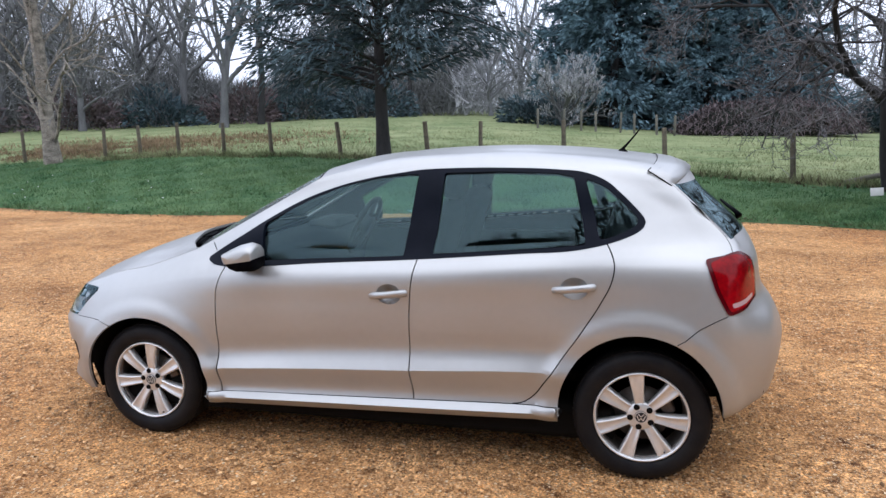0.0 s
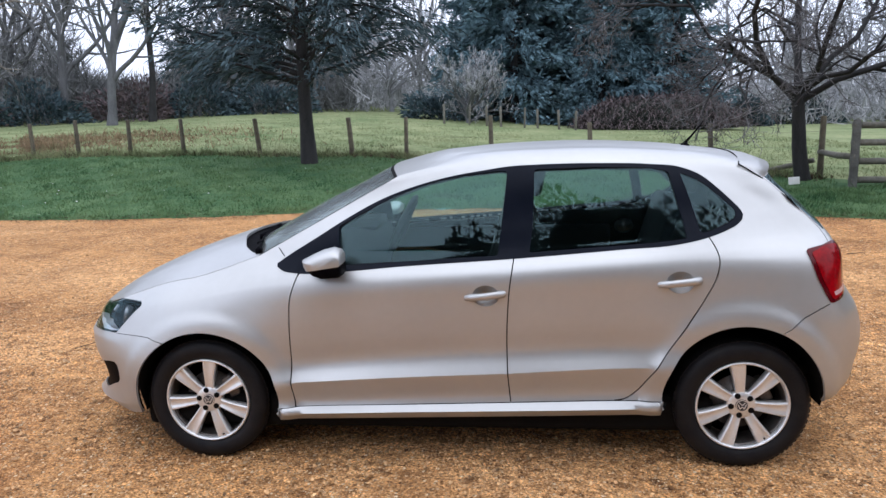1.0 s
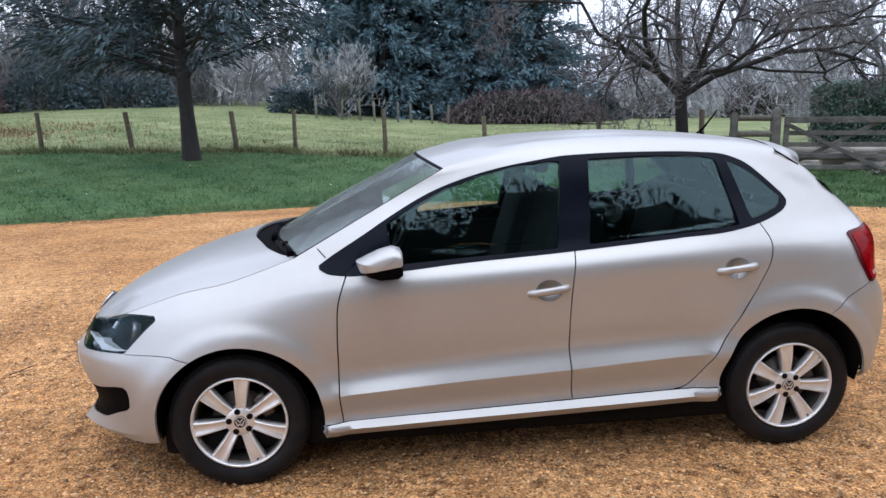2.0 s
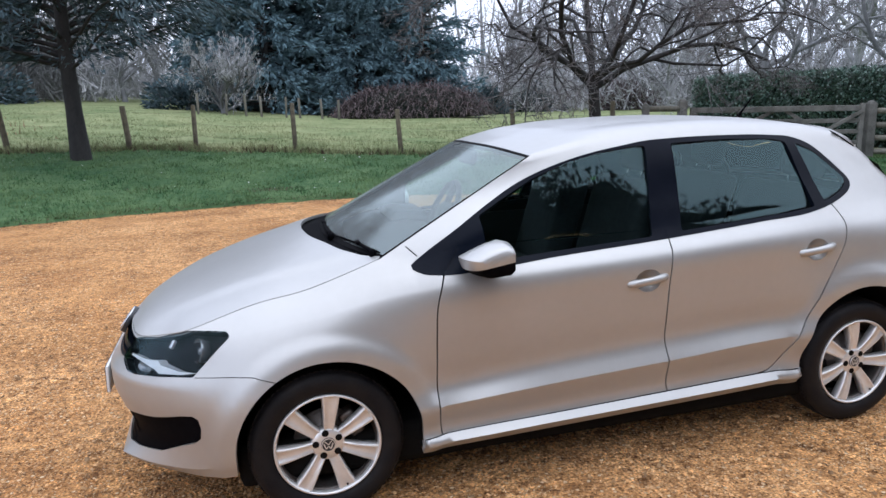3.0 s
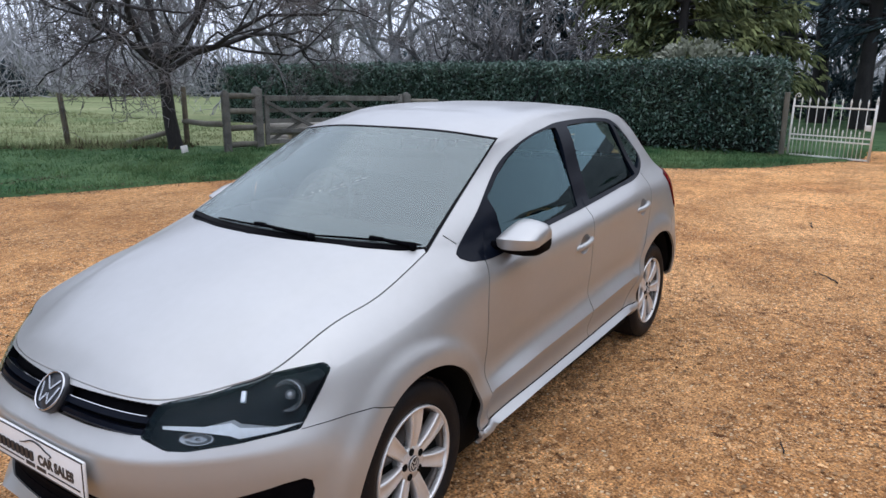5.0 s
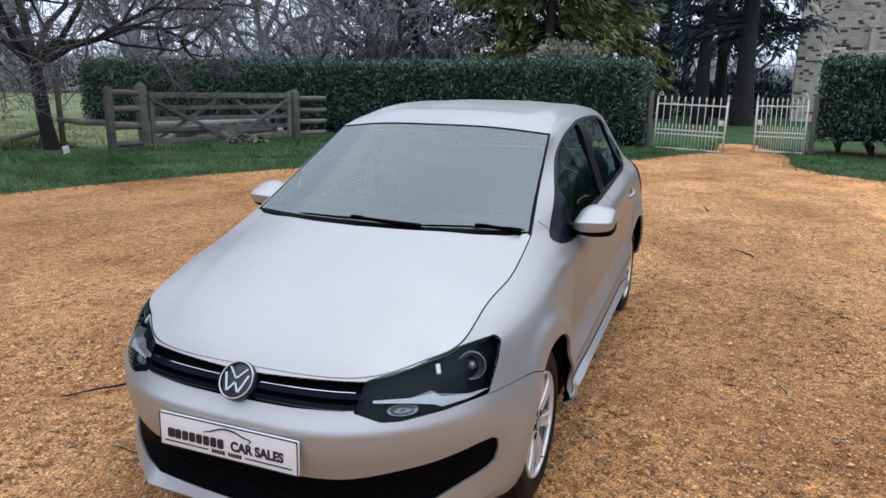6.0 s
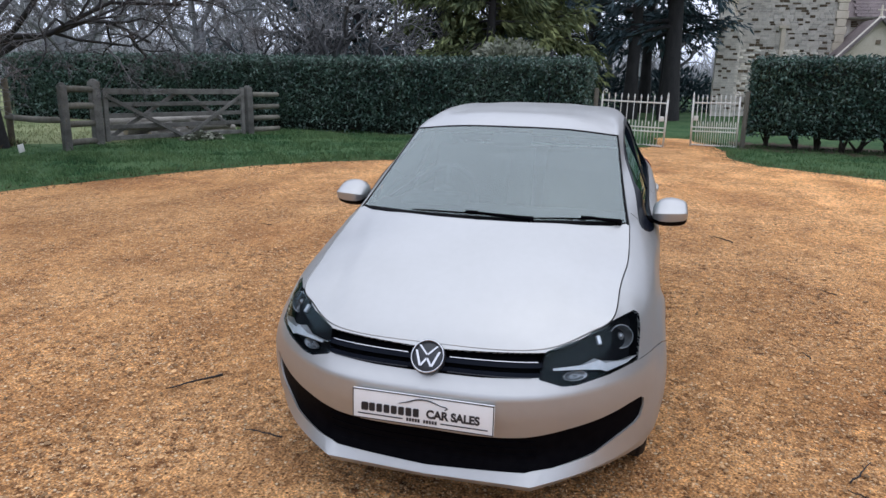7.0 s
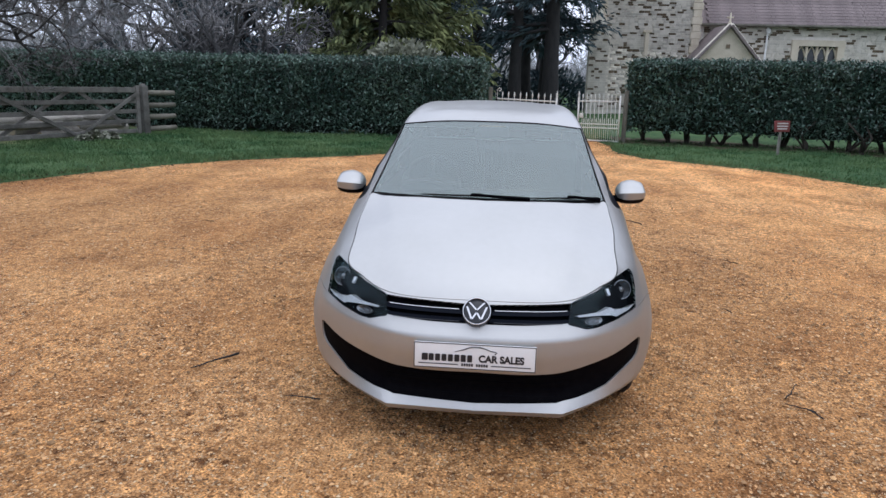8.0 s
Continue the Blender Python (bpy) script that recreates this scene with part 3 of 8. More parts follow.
def bracken_region(r, n):
    p = np.column_stack([r.normal(-18.5, 3.6, n), r.normal(20.5, 3.2, n)])
    return p[(p[:, 1] > 15.3) & (lump(p[:, 0], p[:, 1], 1.3, 5.0) > -.3)]


blades("bracken", 16000, bracken_region, .11, .05, BRACKEN, "flattened brown dead bracken in the pasture", "bracken", 26)


def daisy_region(r, n):
    return np.column_stack([r.uniform(-14, 6, n), r.uniform(7.6, 13.5, n)])


_p = daisy_region(np.random.default_rng(33), 120)
_p = _p[~inside(EDGE, _p[:, 0], _p[:, 1])]
_r = np.random.default_rng(34)
scatter("daisies", np.array([(1, 0, 0), (.5, .87, .1), (-.5, .87, 0), (-1, 0, .1), (-.5, -.87, 0), (.5, -.87, .1)]), [(0, 1, 2, 3, 4, 5)], frames_at(np.column_stack([_p, rise(_p[:, 0], _p[:, 1]) + .085]), _r.uniform(0, 6.28, len(_p)), _r.normal(0, .3, len(_p)), _r.normal(0, .3, len(_p)), np.repeat(_r.uniform(.008, .018, (len(_p), 1)), 3, axis=1)), WHITE_PAINT, "tiny white daisies and litter dotted over the lawn", "daisies")


def fence_foot(r, n):
    i = r.integers(2, len(FENCE_LINE) - 5, n)
    u = r.uniform(0, 1, n)
    q = np.array(FENCE_LINE)
    return q[i] + (q[i + 1] - q[i]) * u[:, None] + r.normal(0, .16, (n, 2))


blades("fence_foot_weeds", 2600, fence_foot, .09, .05, SOIL, "dark dead weeds along the fence foot", "weeds", 25)
blades("fence_foot_grass", 14000, fence_foot, .16, .012, FIELD_BLADE, "dead long grass along the fence foot", "grass", 24)


def verge_litter(r, n):
    i = r.integers(0, len(EDGE), n)
    return EDGE[i] + r.normal(0, .13, (n, 2))


_n = 26000
_r = np.random.default_rng(31)
_p = np.vstack([verge_litter(_r, _n)] + [np.array(c) + _r.normal(0, (w, .10), (260, 2)) for c, w in (((-2.9, 9.7), .30), ((-1.0, 9.1), .32), ((.6, 8.75), .25), ((-7.5, 9.6), .35), ((2.2, 8.6), .3))])
_p = _p[(_p[:, 0] > -18) & (_p[:, 0] < 14) & (_p[:, 1] > -8)]
_n = len(_p)
_z = np.where(inside(EDGE, _p[:, 0], _p[:, 1]), .004, rise(_p[:, 0], _p[:, 1]) + np.clip(edge_gap(_p[:, 0], _p[:, 1]) / .1, 0, 1) * .035)
_r = np.random.default_rng(32)
scatter("leaf_litter", np.array([(-.5, -.3, 0), (.1, -.42, .05), (.6, 0, 0), (.1, .42, .06), (-.5, .3, 0)]), [(0, 1, 2, 3, 4)], frames_at(np.column_stack([_p, _z]), _r.uniform(0, 6.28, _n), _r.normal(0, .4, _n), _r.normal(0, .4, _n), np.repeat(_r.uniform(.010, .028, (_n, 1)), 3, axis=1)), SOIL, "dark dead leaves along the gravel rim", "leaf litter")

# fallen sticks, twigs and leaves on the gravel
def stick(x, y, yaw, long, r0, seed):
    r = np.random.default_rng(seed)
    bm = bmesh.new()
    n = 7
    pts = [(long * (i / (n - 1) - .5), r.normal(0, long * .018), r0 + abs(r.normal(0, r0 * .6))) for i in range(n)]
    tube(bm, pts, np.linspace(r0, r0 * .45, n), 6)
    k = pts[4]
    tube(bm, [k, (k[0] + long * .12, k[1] + long * .07, r0 * 1.6)], [r0 * .6, r0 * .3], 5)
    ob = part("stick", bm, BARK_DARK)
    ob.matrix_world = pose(x, y, 0, 0, 0, yaw)
    return tagged(ob, "thin dark fallen stick lying on the gravel", "stick", "sticks on the gravel")


for i, (x, y, yaw, long) in enumerate(((-1.26, 1.50, 140, .30), (-1.64, .89, 84, .20), (-1.21, -1.69, -33, .24), (-1.41, -1.66, 56, .15), (3.3, -1.6, 35, .30), (3.9, 4.0, 20, .25), (-2.9, .85, 65, .2), (.15, -1.75, 15, .10), (1.6, -2.2, 40, .14), (2.4, 3.1, 75, .16), (5.6, -1.2, 10, .35), (-1.48, -1.71, 20, .09))):
    stick(x, y, yaw, long, .0045 if long < .3 else .007, 40 + i)


# ---- pasture fence ----
fence = thing("fence", "old pasture fence of weathered posts and thin wire", "fence")
_r = np.random.default_rng(7)
_tops = []
for i, (x, y) in enumerate(FENCE_LINE[1:14]):
    z = float(rise(x, y))
    r = .055 if i not in (6, 7) else .065
    high = (1.0, .98, .98, 1.0, .97, .99, 1.0, 1.02, 1.04, 1.13, 1.03, 1.05, 1.17)[i]
    bm = bmesh.new()
    lathe(bm, [(r * 1.02, -.2), (r, .3), (r * .95, high - .015), (r * .8, high), (0, high + .005)], None, 10)
    for v in bm.verts:
        v.co.x += .01 * math.sin(v.co.z * 4 + i)
    post = part("post", bm, POST_WOOD, fence)
    lean = (_r.normal(0, 2.0), _r.normal(0, 2.0))
    post.matrix_world = pose(x, y, z, lean[0], lean[1], _r.uniform(0, 360))
    _tops.append((x, y, z, high))
for k in (.35, .62, .9):
    bm = bmesh.new()
    for a, b in zip(_tops, _tops[1:]):
        pts = [(a[0] + (b[0] - a[0]) * u, a[1] + (b[1] - a[1]) * u - .06, a[2] + (b[2] - a[2]) * u + k - .05 * math.sin(math.pi * u)) for u in np.linspace(0, 1, 6)]
        tube(bm, pts, .0022, 4)
    part("wire", bm, WIRE, fence)

# far fence across the pasture
far_fence = thing("far_fence", "distant grey wooden post fence beyond the pasture", "fence")
for i, x in enumerate(np.linspace(-3.2, 3.4, 8)):
    y = 34.6 + .25 * math.sin(i * 1.7)
    bm = bmesh.new()
    box(bm, .10, .10, 1.15, pose(0, 0, .5, _r.normal(0, 2), _r.normal(0, 2), _r.uniform(0, 90)), .012, 1)
    p = part("post", bm, OLD_WOOD, far_fence)
    p.matrix_world = pose(x + _r.normal(0, .2), y, float(rise(x, y)))


# ---- wooden field gate ----
GL, GR = Vector((6.92, 9.05, .17)), Vector((10.31, 7.87, .12))
along = (GR - GL).normalized()
gate_yaw = math.degrees(math.atan2(along.y, along.x))


def gate_post(at, wide, high, label):
    bm = bmesh.new()
    box(bm, wide, wide, high + .2, pose(0, 0, high / 2 - .1), .02, 2)
    lathe(bm, [(wide * .46, high - .012), (wide * .40, high + .02), (wide * .2, high + .04), (0, high + .045)], None, 12)
    ob = part("gate_post", bm, GATE_WOOD)
    ob.matrix_world = pose(at[0], at[1], at[2], 0, 0, gate_yaw)
    return tagged(ob, label, "gate post", "gate posts")


gate_post(GL, .165, 1.175, "thick weathered wooden gate post with rounded top")
gate_post(GR, .165, 1.08, "thick grey wooden gate post beside the hedge")
wide = (GR - GL).length - .28
field_gate = thing("field_gate", "weathered grey five-bar wooden field gate, closed", "gate", pose(*(GL + along * .14), 0, math.degrees(math.atan2(GR.z - GL.z, wide)) * -1, gate_yaw))


def board(name, x0, z0, x1, z1, high, thick, y=0.0, parent=None, material=None):
    bm = bmesh.new()
    d = math.hypot(x1 - x0, z1 - z0)
    box(bm, d, thick, high, pose((x0 + x1) / 2, y, (z0 + z1) / 2, 0, -math.degrees(math.atan2(z1 - z0, x1 - x0)), 0), .006, 1)
    return part(name, bm, material or GATE_WOOD, parent, smooth=False)


for z, h in ((.12, .085), (.33, .085), (.54, .085), (.75, .085), (.99, .11)):
    board("bar", 0, z, wide, z, h, .035, 0, field_gate)
board("stile", .04, .06, .04, 1.05, .09, .06, -.004, field_gate)
board("stile", wide - .04, .06, wide - .04, 1.08, .09, .06, -.004, field_gate)
mid = wide * .52
for x0, z0, x1, z1, y in ((.02, .92, mid - .05, .10, -.045), (wide - .02, .95, mid + .05, .10, -.045), (.05, .10, mid - .1, .96, .045), (mid + .12, .96, wide - .35, .25, .045)):
    board("brace", x0, z0, x1, z1, .075, .028, y, field_gate)

# rail panels either side of the gate
def rail_panel(a, b, zs, label, long_end=False):
    a, b = Vector(a), Vector(b)
    way = (b - a)
    th = thing("rail_panel", label, "fence rails", pose(a.x, a.y, a.z, 0, 0, math.degrees(math.atan2(way.y, way.x))))
    for z in zs:
        bm = bmesh.new()
        tube(bm, [(-.06, 0, z + .004), (way.length / 2, 0, z - .006), (way.length + .06, 0, z + b.z - a.z)], [.055, .058, .052], 10)
        part("rail", bm, OLD_WOOD, th)
    return th


left_post = Vector((6.06, 8.97, .21))
gate_post(left_post, .13, 1.08, "square mossy wooden post at the gate side")
p = rail_panel(left_post, (GL.x, GL.y, .18), (1.01, .72, .40, .08), "four round mossy rails between two posts")
q = rail_panel((GR.x + .1, GR.y - .03, .12), (GR.x + .78, GR.y - .28, .11), (.92, .65, .40, .14), "four round grey rails running into the hedge")
rail_panel((left_post.x, left_post.y, .21), (5.95, 10.05, .24), (.48,), "single low round rail to the fence")
bm = bmesh.new()
tube(bm, [(5.86, 10.15, .56), (5.2, 10.9, .30), (4.9, 11.2, .17)], [.05, .05, .045], 9)
tagged(part("fallen_rail", bm, OLD_WOOD), "fallen grey fence rail leaning on the post", "fence rail")

# logs stacked behind the gate
_r = np.random.default_rng(17)
for i in range(21):
    u = .8 + 2.3 * _r.uniform()
    base = GL + along * u + Vector((.28, .95, 0)) * (.5 + .5 * _r.uniform())
    z = .17 + .09 * (i % 5)
    bm = bmesh.new()
    r, long = _r.uniform(.05, .11), _r.uniform(.8, 1.9)
    lathe(bm, [(r * .9, -long / 2), (r, -long / 2 + .01), (r * 1.05, 0), (r * .93, long / 2 - .01), (r * .9, long / 2)], None, 12)
    ob = part("log", bm, LOG)
    ob.data.materials.append(LOG_END)
    for poly in ob.data.polygons:
        if abs(poly.normal.z) > .9:
            poly.material_index, poly.use_smooth = 1, False
    ob.matrix_world = pose(base.x, base.y, z, 90, _r.normal(0, 4), gate_yaw + 90 + _r.normal(0, 14))
    tagged(ob, "grey weathered log stacked behind the gate", "log", "logs behind the gate")

# small white marker by the tree
bm = bmesh.new()
box(bm, .26, .02, .13, pose(0, 0, .14, -8, 0, 0), .004)
mark = part("marker_board", bm, WHITE_PAINT)
mark.matrix_world = pose(5.10, 9.0, float(rise(5.10, 9.0)) + .03, 0, 0, 30)
tagged(mark, "small white board standing at the tree foot", "board")


# low plants at the foot of the gate
for _k, (_u, _s) in enumerate(((2.05, .26), (2.35, .22), (1.75, .17))):
    _r = np.random.default_rng(60 + _k)
    _at = GL + along * _u + Vector((-.12, -.30, 0))
    t = thing("gate_plant", "low green leafy plant at the foot of the gate", "plant", pose(_at.x, _at.y, float(rise(_at.x, _at.y)) + .02), "plants at the gate")
    bm = bmesh.new()
    for _ in range(9):
        a = _r.uniform(0, math.tau)
        tube(bm, [(0, 0, 0), (.4 * _s * math.cos(a), .4 * _s * math.sin(a), _s * .5), (_s * math.cos(a), _s * math.sin(a), _s * .55)], [.006, .004, .002], 4)
    part("stem", bm, STEM, t)
    _d = _r.normal(0, 1, (150, 3))
    _d /= np.linalg.norm(_d, axis=1)[:, None]
    _d[:, 2] = np.abs(_d[:, 2])
    lf = scatter("leaves", np.array([(-.5, 0, 0), (0, -.4, .1), (.5, 0, -.06), (0, .4, .1)]), [(0, 1, 2), (0, 2, 3)], frames_at(_d * np.array([1.25, 1, .75]) * _s * _r.uniform(.5, 1, (150, 1)), _r.uniform(0, 6.28, 150), _r.normal(0, .5, 150), _r.normal(0, .5, 150), np.repeat(_r.uniform(.07, .13, (150, 1)), 3, axis=1)), PALE_LEAF, "", "")
    lf.parent = t

# ---- white iron gates to the churchyard ----
def iron_gate(hinge, tip, z, label):
    hinge, tip = Vector((*hinge, z)), Vector((*tip, z))
    way = tip - hinge
    wide = way.length
    g = thing("iron_gate", label, "gate", pose(hinge.x, hinge.y, z, 0, 0, math.degrees(math.atan2(way.y, way.x))), "churchyard gates")
    g.matrix_world = g.matrix_world @ pose(0, 0, 0, 0, 1.2, 0) @ Matrix.Diagonal((1, 1, .94, 1))
    for x, high, r in ((0, 1.26, .022), (wide, 1.22, .024)):
        bm = bmesh.new()
        tube(bm, [(x, 0, .02), (x, 0, high)], r, 8)
        part("stile", bm, IRON, g)
    bm = bmesh.new()
    tube(bm, [(0, 0, 1.24), (.015, 0, 1.33), (.06, 0, 1.38), (.105, 0, 1.35), (.10, 0, 1.30), (.065, 0, 1.295), (.06, 0, 1.325)], .012, 7)
    part("scroll", bm, IRON, g)
    bm = bmesh.new()
    lathe(bm, [(.024, 0), (.03, .02), (.012, .04), (.026, .075), (.002, .17)], pose(wide, 0, 1.2), 8)
    part("finial", bm, IRON, g)
    for zz, h in ((.06, .035), (.40, .03), (.50, .03), (1.10, .035)):
        bm = bmesh.new()
        box(bm, wide, .03, h, pose(wide / 2, 0, zz), .004, 1)
        part("rail", bm, IRON, g, smooth=False)
    bm0 = bmesh.new()
    tube(bm0, [(0, 0, .06), (0, 0, 1.17)], .009, 6)
    lathe(bm0, [(.009, 1.16), (.019, 1.175), (.012, 1.19), (.021, 1.225), (.002, 1.30)], None, 6)
    bar = part("bar", bm0, IRON, g)
    bm1 = bmesh.new()
    tube(bm1, [(0, 0, .06), (0, 0, .55)], .008, 6)
    lathe(bm1, [(.008, .54), (.016, .555), (.010, .57), (.018, .60), (.002, .66)], None, 6)
    short = part("short_bar", bm1, IRON, g)
    n = 9
    xs = np.linspace(0, wide, n + 2)[1:-1]
    bar.location.x = xs[0]
    for x in xs[1:]:
        c = new("bar", bar.data)
        c.parent, c.location = g, (x, 0, 0)
    short.location.x = (xs[0]) / 2
    for x in (xs[:-1] + xs[1:]) / 2:
        c = new("short_bar", short.data)
        c.parent, c.location = g, (x, 0, 0)
    bm = bmesh.new()
    box(bm, .10, .05, .12, pose(wide - .09, 0, .72), .008)
    part("lock_box", bm, IRON, g)
    return g


iron_gate((13.28, .20), (13.02, -1.28), .0, "white painted iron gate with spear finials standing ajar")
iron_gate((13.28, -2.90), (13.72, -1.93), .0, "white painted iron gate with spear finials swung inwards")
for x, y in ((13.34, .33), (13.32, -3.03)):
    bm = bmesh.new()
    box(bm, .10, .10, 1.45, pose(0, 0, .58), .015, 2)
    ob = part("gate_post", bm, OLD_WOOD)
    ob.matrix_world = pose(x, y, 0)
    tagged(ob, "weathered post carrying the iron gate", "gate post", "iron gate posts")

# notice by the hedge
notice = thing("notice", "small red notice board on a short wooden stake", "sign", pose(11.45, -6.12, -.03, 0, 0, -72) @ Matrix.Scale(1.15, 4))
bm = bmesh.new()
box(bm, .045, .035, .62, pose(0, 0, .28), .004)
part("stake", bm, LOG, notice)
bm = bmesh.new()
box(bm, .34, .02, .21, pose(0, -.026, .60, -6, 0, 0), .004)
face = part("board", bm, SIGN_RED, notice)
bm = bmesh.new()
for i in range(3):
    box(bm, .24 - .03 * (i == 2), .003, .022, pose(0, -.0375 - .002 * i, .655 - .05 * i, -6, 0, 0))
part("print_bar", bm, WHITE_PAINT, face, smooth=False)


# ---- laurel hedges ----
def hedge(name, x0, x1, y0, y1, high, foot, label, leaves, seed, turn=0.0, drop=0.0):
    """A clipped hedge along y, turned about its gate end; drop lowers its top towards the far end."""
    h = thing(name, label, "hedge")
    r = np.random.default_rng(seed)
    ny, nz = int((y1 - y0) / .4), 7
    verts, faces = [], []
    ring = [(x0 + .12, foot + .06), (x0 + .08, high * .5), (x0 + .12, high - .12), ((x0 + x1) / 2, high - .08), (x1 - .1, high - .12), (x1 - .1, foot + .1)]
    for i in range(ny + 1):
        y = y0 + .1 + (y1 - y0 - .2) * i / ny
        for x, z in ring:
            verts.append((x + r.normal(0, .03), y, z + float(rise(x, y)) * .8 + r.normal(0, .04)))
    k = len(ring)
    for i in range(ny):
        for j in range(k):
            a, b = i * k + j, i * k + (j + 1) % k
            faces.append((a, b, b + k, a + k))
    faces += [tuple(range(k)), tuple(range(ny * k, ny * k + k))]
    mesh_part("shade_core", verts, faces, HEDGE_CORE, h, "dark inner twigs")
    n = leaves
    f = r.uniform(0, 1, n)
    y = r.uniform(y0, y1, n)
    zz = foot + (high - foot) * r.uniform(0, 1, n) ** .85
    front = f < .62
    top = (f >= .62) & (f < .9)
    wave = .06 * lump(y * 3, zz * 3, 1.0, seed)
    x = np.where(front, x0 + wave + r.normal(0, .06, n), r.uniform(x0, x1, n))
    z = np.where(front, zz, np.where(top, high + .05 * lump(x * 4, y * 2, 1.0, seed) + r.normal(0, .045, n), zz))
    end = f >= .9
    y = np.where(end, np.where(r.uniform(0, 1, n) < .5, y0 + r.normal(0, .06, n), y1 + r.normal(0, .06, n)), y)
    z = z + rise(x, y) * .8
    ragged = front & (zz < foot + .25)
    keep = ~(ragged & (r.uniform(0, 1, n) < .35))
    place = frames_at(np.column_stack([x, y, z])[keep], r.uniform(0, 6.28, keep.sum()), r.normal(.2, .7, keep.sum()), r.normal(0, .7, keep.sum()), np.column_stack([r.uniform(.07, .12, keep.sum()), r.uniform(.032, .05, keep.sum()), np.full(keep.sum(), .1)]))
    lf = scatter("leaf_mass", np.array([(-.5, 0, 0), (0, -.5, .1), (.5, 0, -.06), (0, .5, .1)]), [(0, 1, 2), (0, 2, 3)], place, LAUREL, "", "")
    lf.parent = h
    lf["label"], lf["kind"] = "glossy dark green laurel leaves", "stuff"
    if foot > .2:
        for i in range(int((y1 - y0) / .44)):
            yy = y0 + .25 + .44 * i + r.normal(0, .1)
            bm = bmesh.new()
            cx = x0 + .45 + r.normal(0, .15)
            tube(bm, [(cx, yy, -.05), (cx + r.normal(0, .05), yy + r.normal(0, .06), .2), (cx + r.normal(0, .1), yy + r.normal(0, .14), .5), (cx + r.normal(0, .1), yy + r.normal(0, .2), .85)], [.07, .05, .045, .03], 7)
            for _ in range(2):
                tube(bm, [(cx, yy, .08), (cx + r.normal(0, .1), yy + r.normal(0, .2), .4), (cx + r.normal(0, .15), yy + r.normal(0, .35), .75)], [.035, .028, .02], 6)
            part("stem", bm, STEM, h)
    pivot = Matrix.Translation((x0, y1 if y1 < 0 else y0, 0))
    h.matrix_world = pivot @ Matrix.Rotation(turn, 4, "Z") @ Matrix(((1, 0, 0, 0), (0, 1, 0, 0), (0, -drop / (y1 - y0), 1, 0), (0, 0, 0, 1))) @ pivot.inverted()
    return h


hedge("hedge", 13.0, 14.5, .50, 17.4, 1.92, .06, "long clipped dark green laurel hedge behind the field gate", 50000, 3, 0.0, .22)
hedge("hedge", 13.3, 14.7, -17.5, -3.10, 2.0, .30, "clipped laurel hedge on bare stems beside the iron gate", 46000, 4, -.225)


# ---- trees ----
class Wood:
    """Collects tapered tubes (two sides: a flat ribbon) into one mesh."""

    def __init__(self):
        self.sets = {}

    def limb(self, pts, rad, sides):
        self.sets.setdefault((len(pts), sides), []).append((pts, rad))

    def mesh(self, name, material, parent, label=""):
        vs, fs, base = [], [], 0
        for (k, sides), items in self.sets.items():
            pts = np.array([p for p, _ in items], float)
            rad = np.array([r for _, r in items], float)
            way = np.gradient(pts, axis=1)
            way /= np.maximum(np.linalg.norm(way, axis=2), 1e-9)[..., None]
            ref = np.where((np.abs(way[:, :1, 2:]) > .8), np.array([.31, .87, .38]), np.array([.1, .05, 1.0]))
            a = np.cross(way, np.broadcast_to(ref, way.shape))
            a /= np.maximum(np.linalg.norm(a, axis=2), 1e-9)[..., None]
            b = np.cross(way, a)
            g = np.linspace(0, math.tau, sides, endpoint=False)
            ring = pts[:, :, None] + rad[:, :, None, None] * (np.cos(g)[None, None, :, None] * a[:, :, None] + np.sin(g)[None, None, :, None] * b[:, :, None])
            vs.append(ring.reshape(-1, 3))
            m = len(items)
            i = (np.arange(m)[:, None, None] * k + np.arange(k - 1)[None, :, None]) * sides
            j = np.arange(sides if sides > 2 else 1)[None, None]
            fs.append(np.stack([i + j, i + (j + 1) % sides, i + sides + (j + 1) % sides, i + sides + j], -1).reshape(-1, 4) + base)
            base += m * k * sides
        v, f = np.vstack(vs), np.vstack(fs)
        me = bpy.data.meshes.new(name)
        me.vertices.add(len(v))
        me.vertices.foreach_set("co", v.astype(np.float32).ravel())
        me.loops.add(f.size)
        me.loops.foreach_set("vertex_index", f.astype(np.int32).ravel())
        me.polygons.add(len(f))
        me.polygons.foreach_set("loop_start", np.arange(0, f.size, 4, dtype=np.int32))
        me.polygons.foreach_set("loop_total", np.full(len(f), 4, dtype=np.int32))
        me.update(calc_edges=True)
        ob = finish(new(name, me), material)
        ob.parent = parent
        if label:
            tagged(ob, label)
        return ob


def bend(r, start, way, long, n, wander, pull):
    """A wandering line; pull bends it up (+) or down (-) on the way."""
    pts, way = [np.array(start, float)], np.array(way, float)
    way /= np.linalg.norm(way)
    for _ in range(n):
        way = way + r.normal(0, wander, 3) + (0, 0, pull)
        way /= np.linalg.norm(way)
        pts.append(pts[-1] + way * long / n)
    return np.array(pts)


def off_way(r, way, angle, flat=0.0):
    """A direction that leaves another by about that angle."""
    side = np.cross(way, r.normal(0, 1, 3))
    side /= np.maximum(np.linalg.norm(side), 1e-6)
    side[2] *= 1 - flat
    w = way * math.cos(angle) + side * math.sin(angle)
    return w / np.linalg.norm(w)


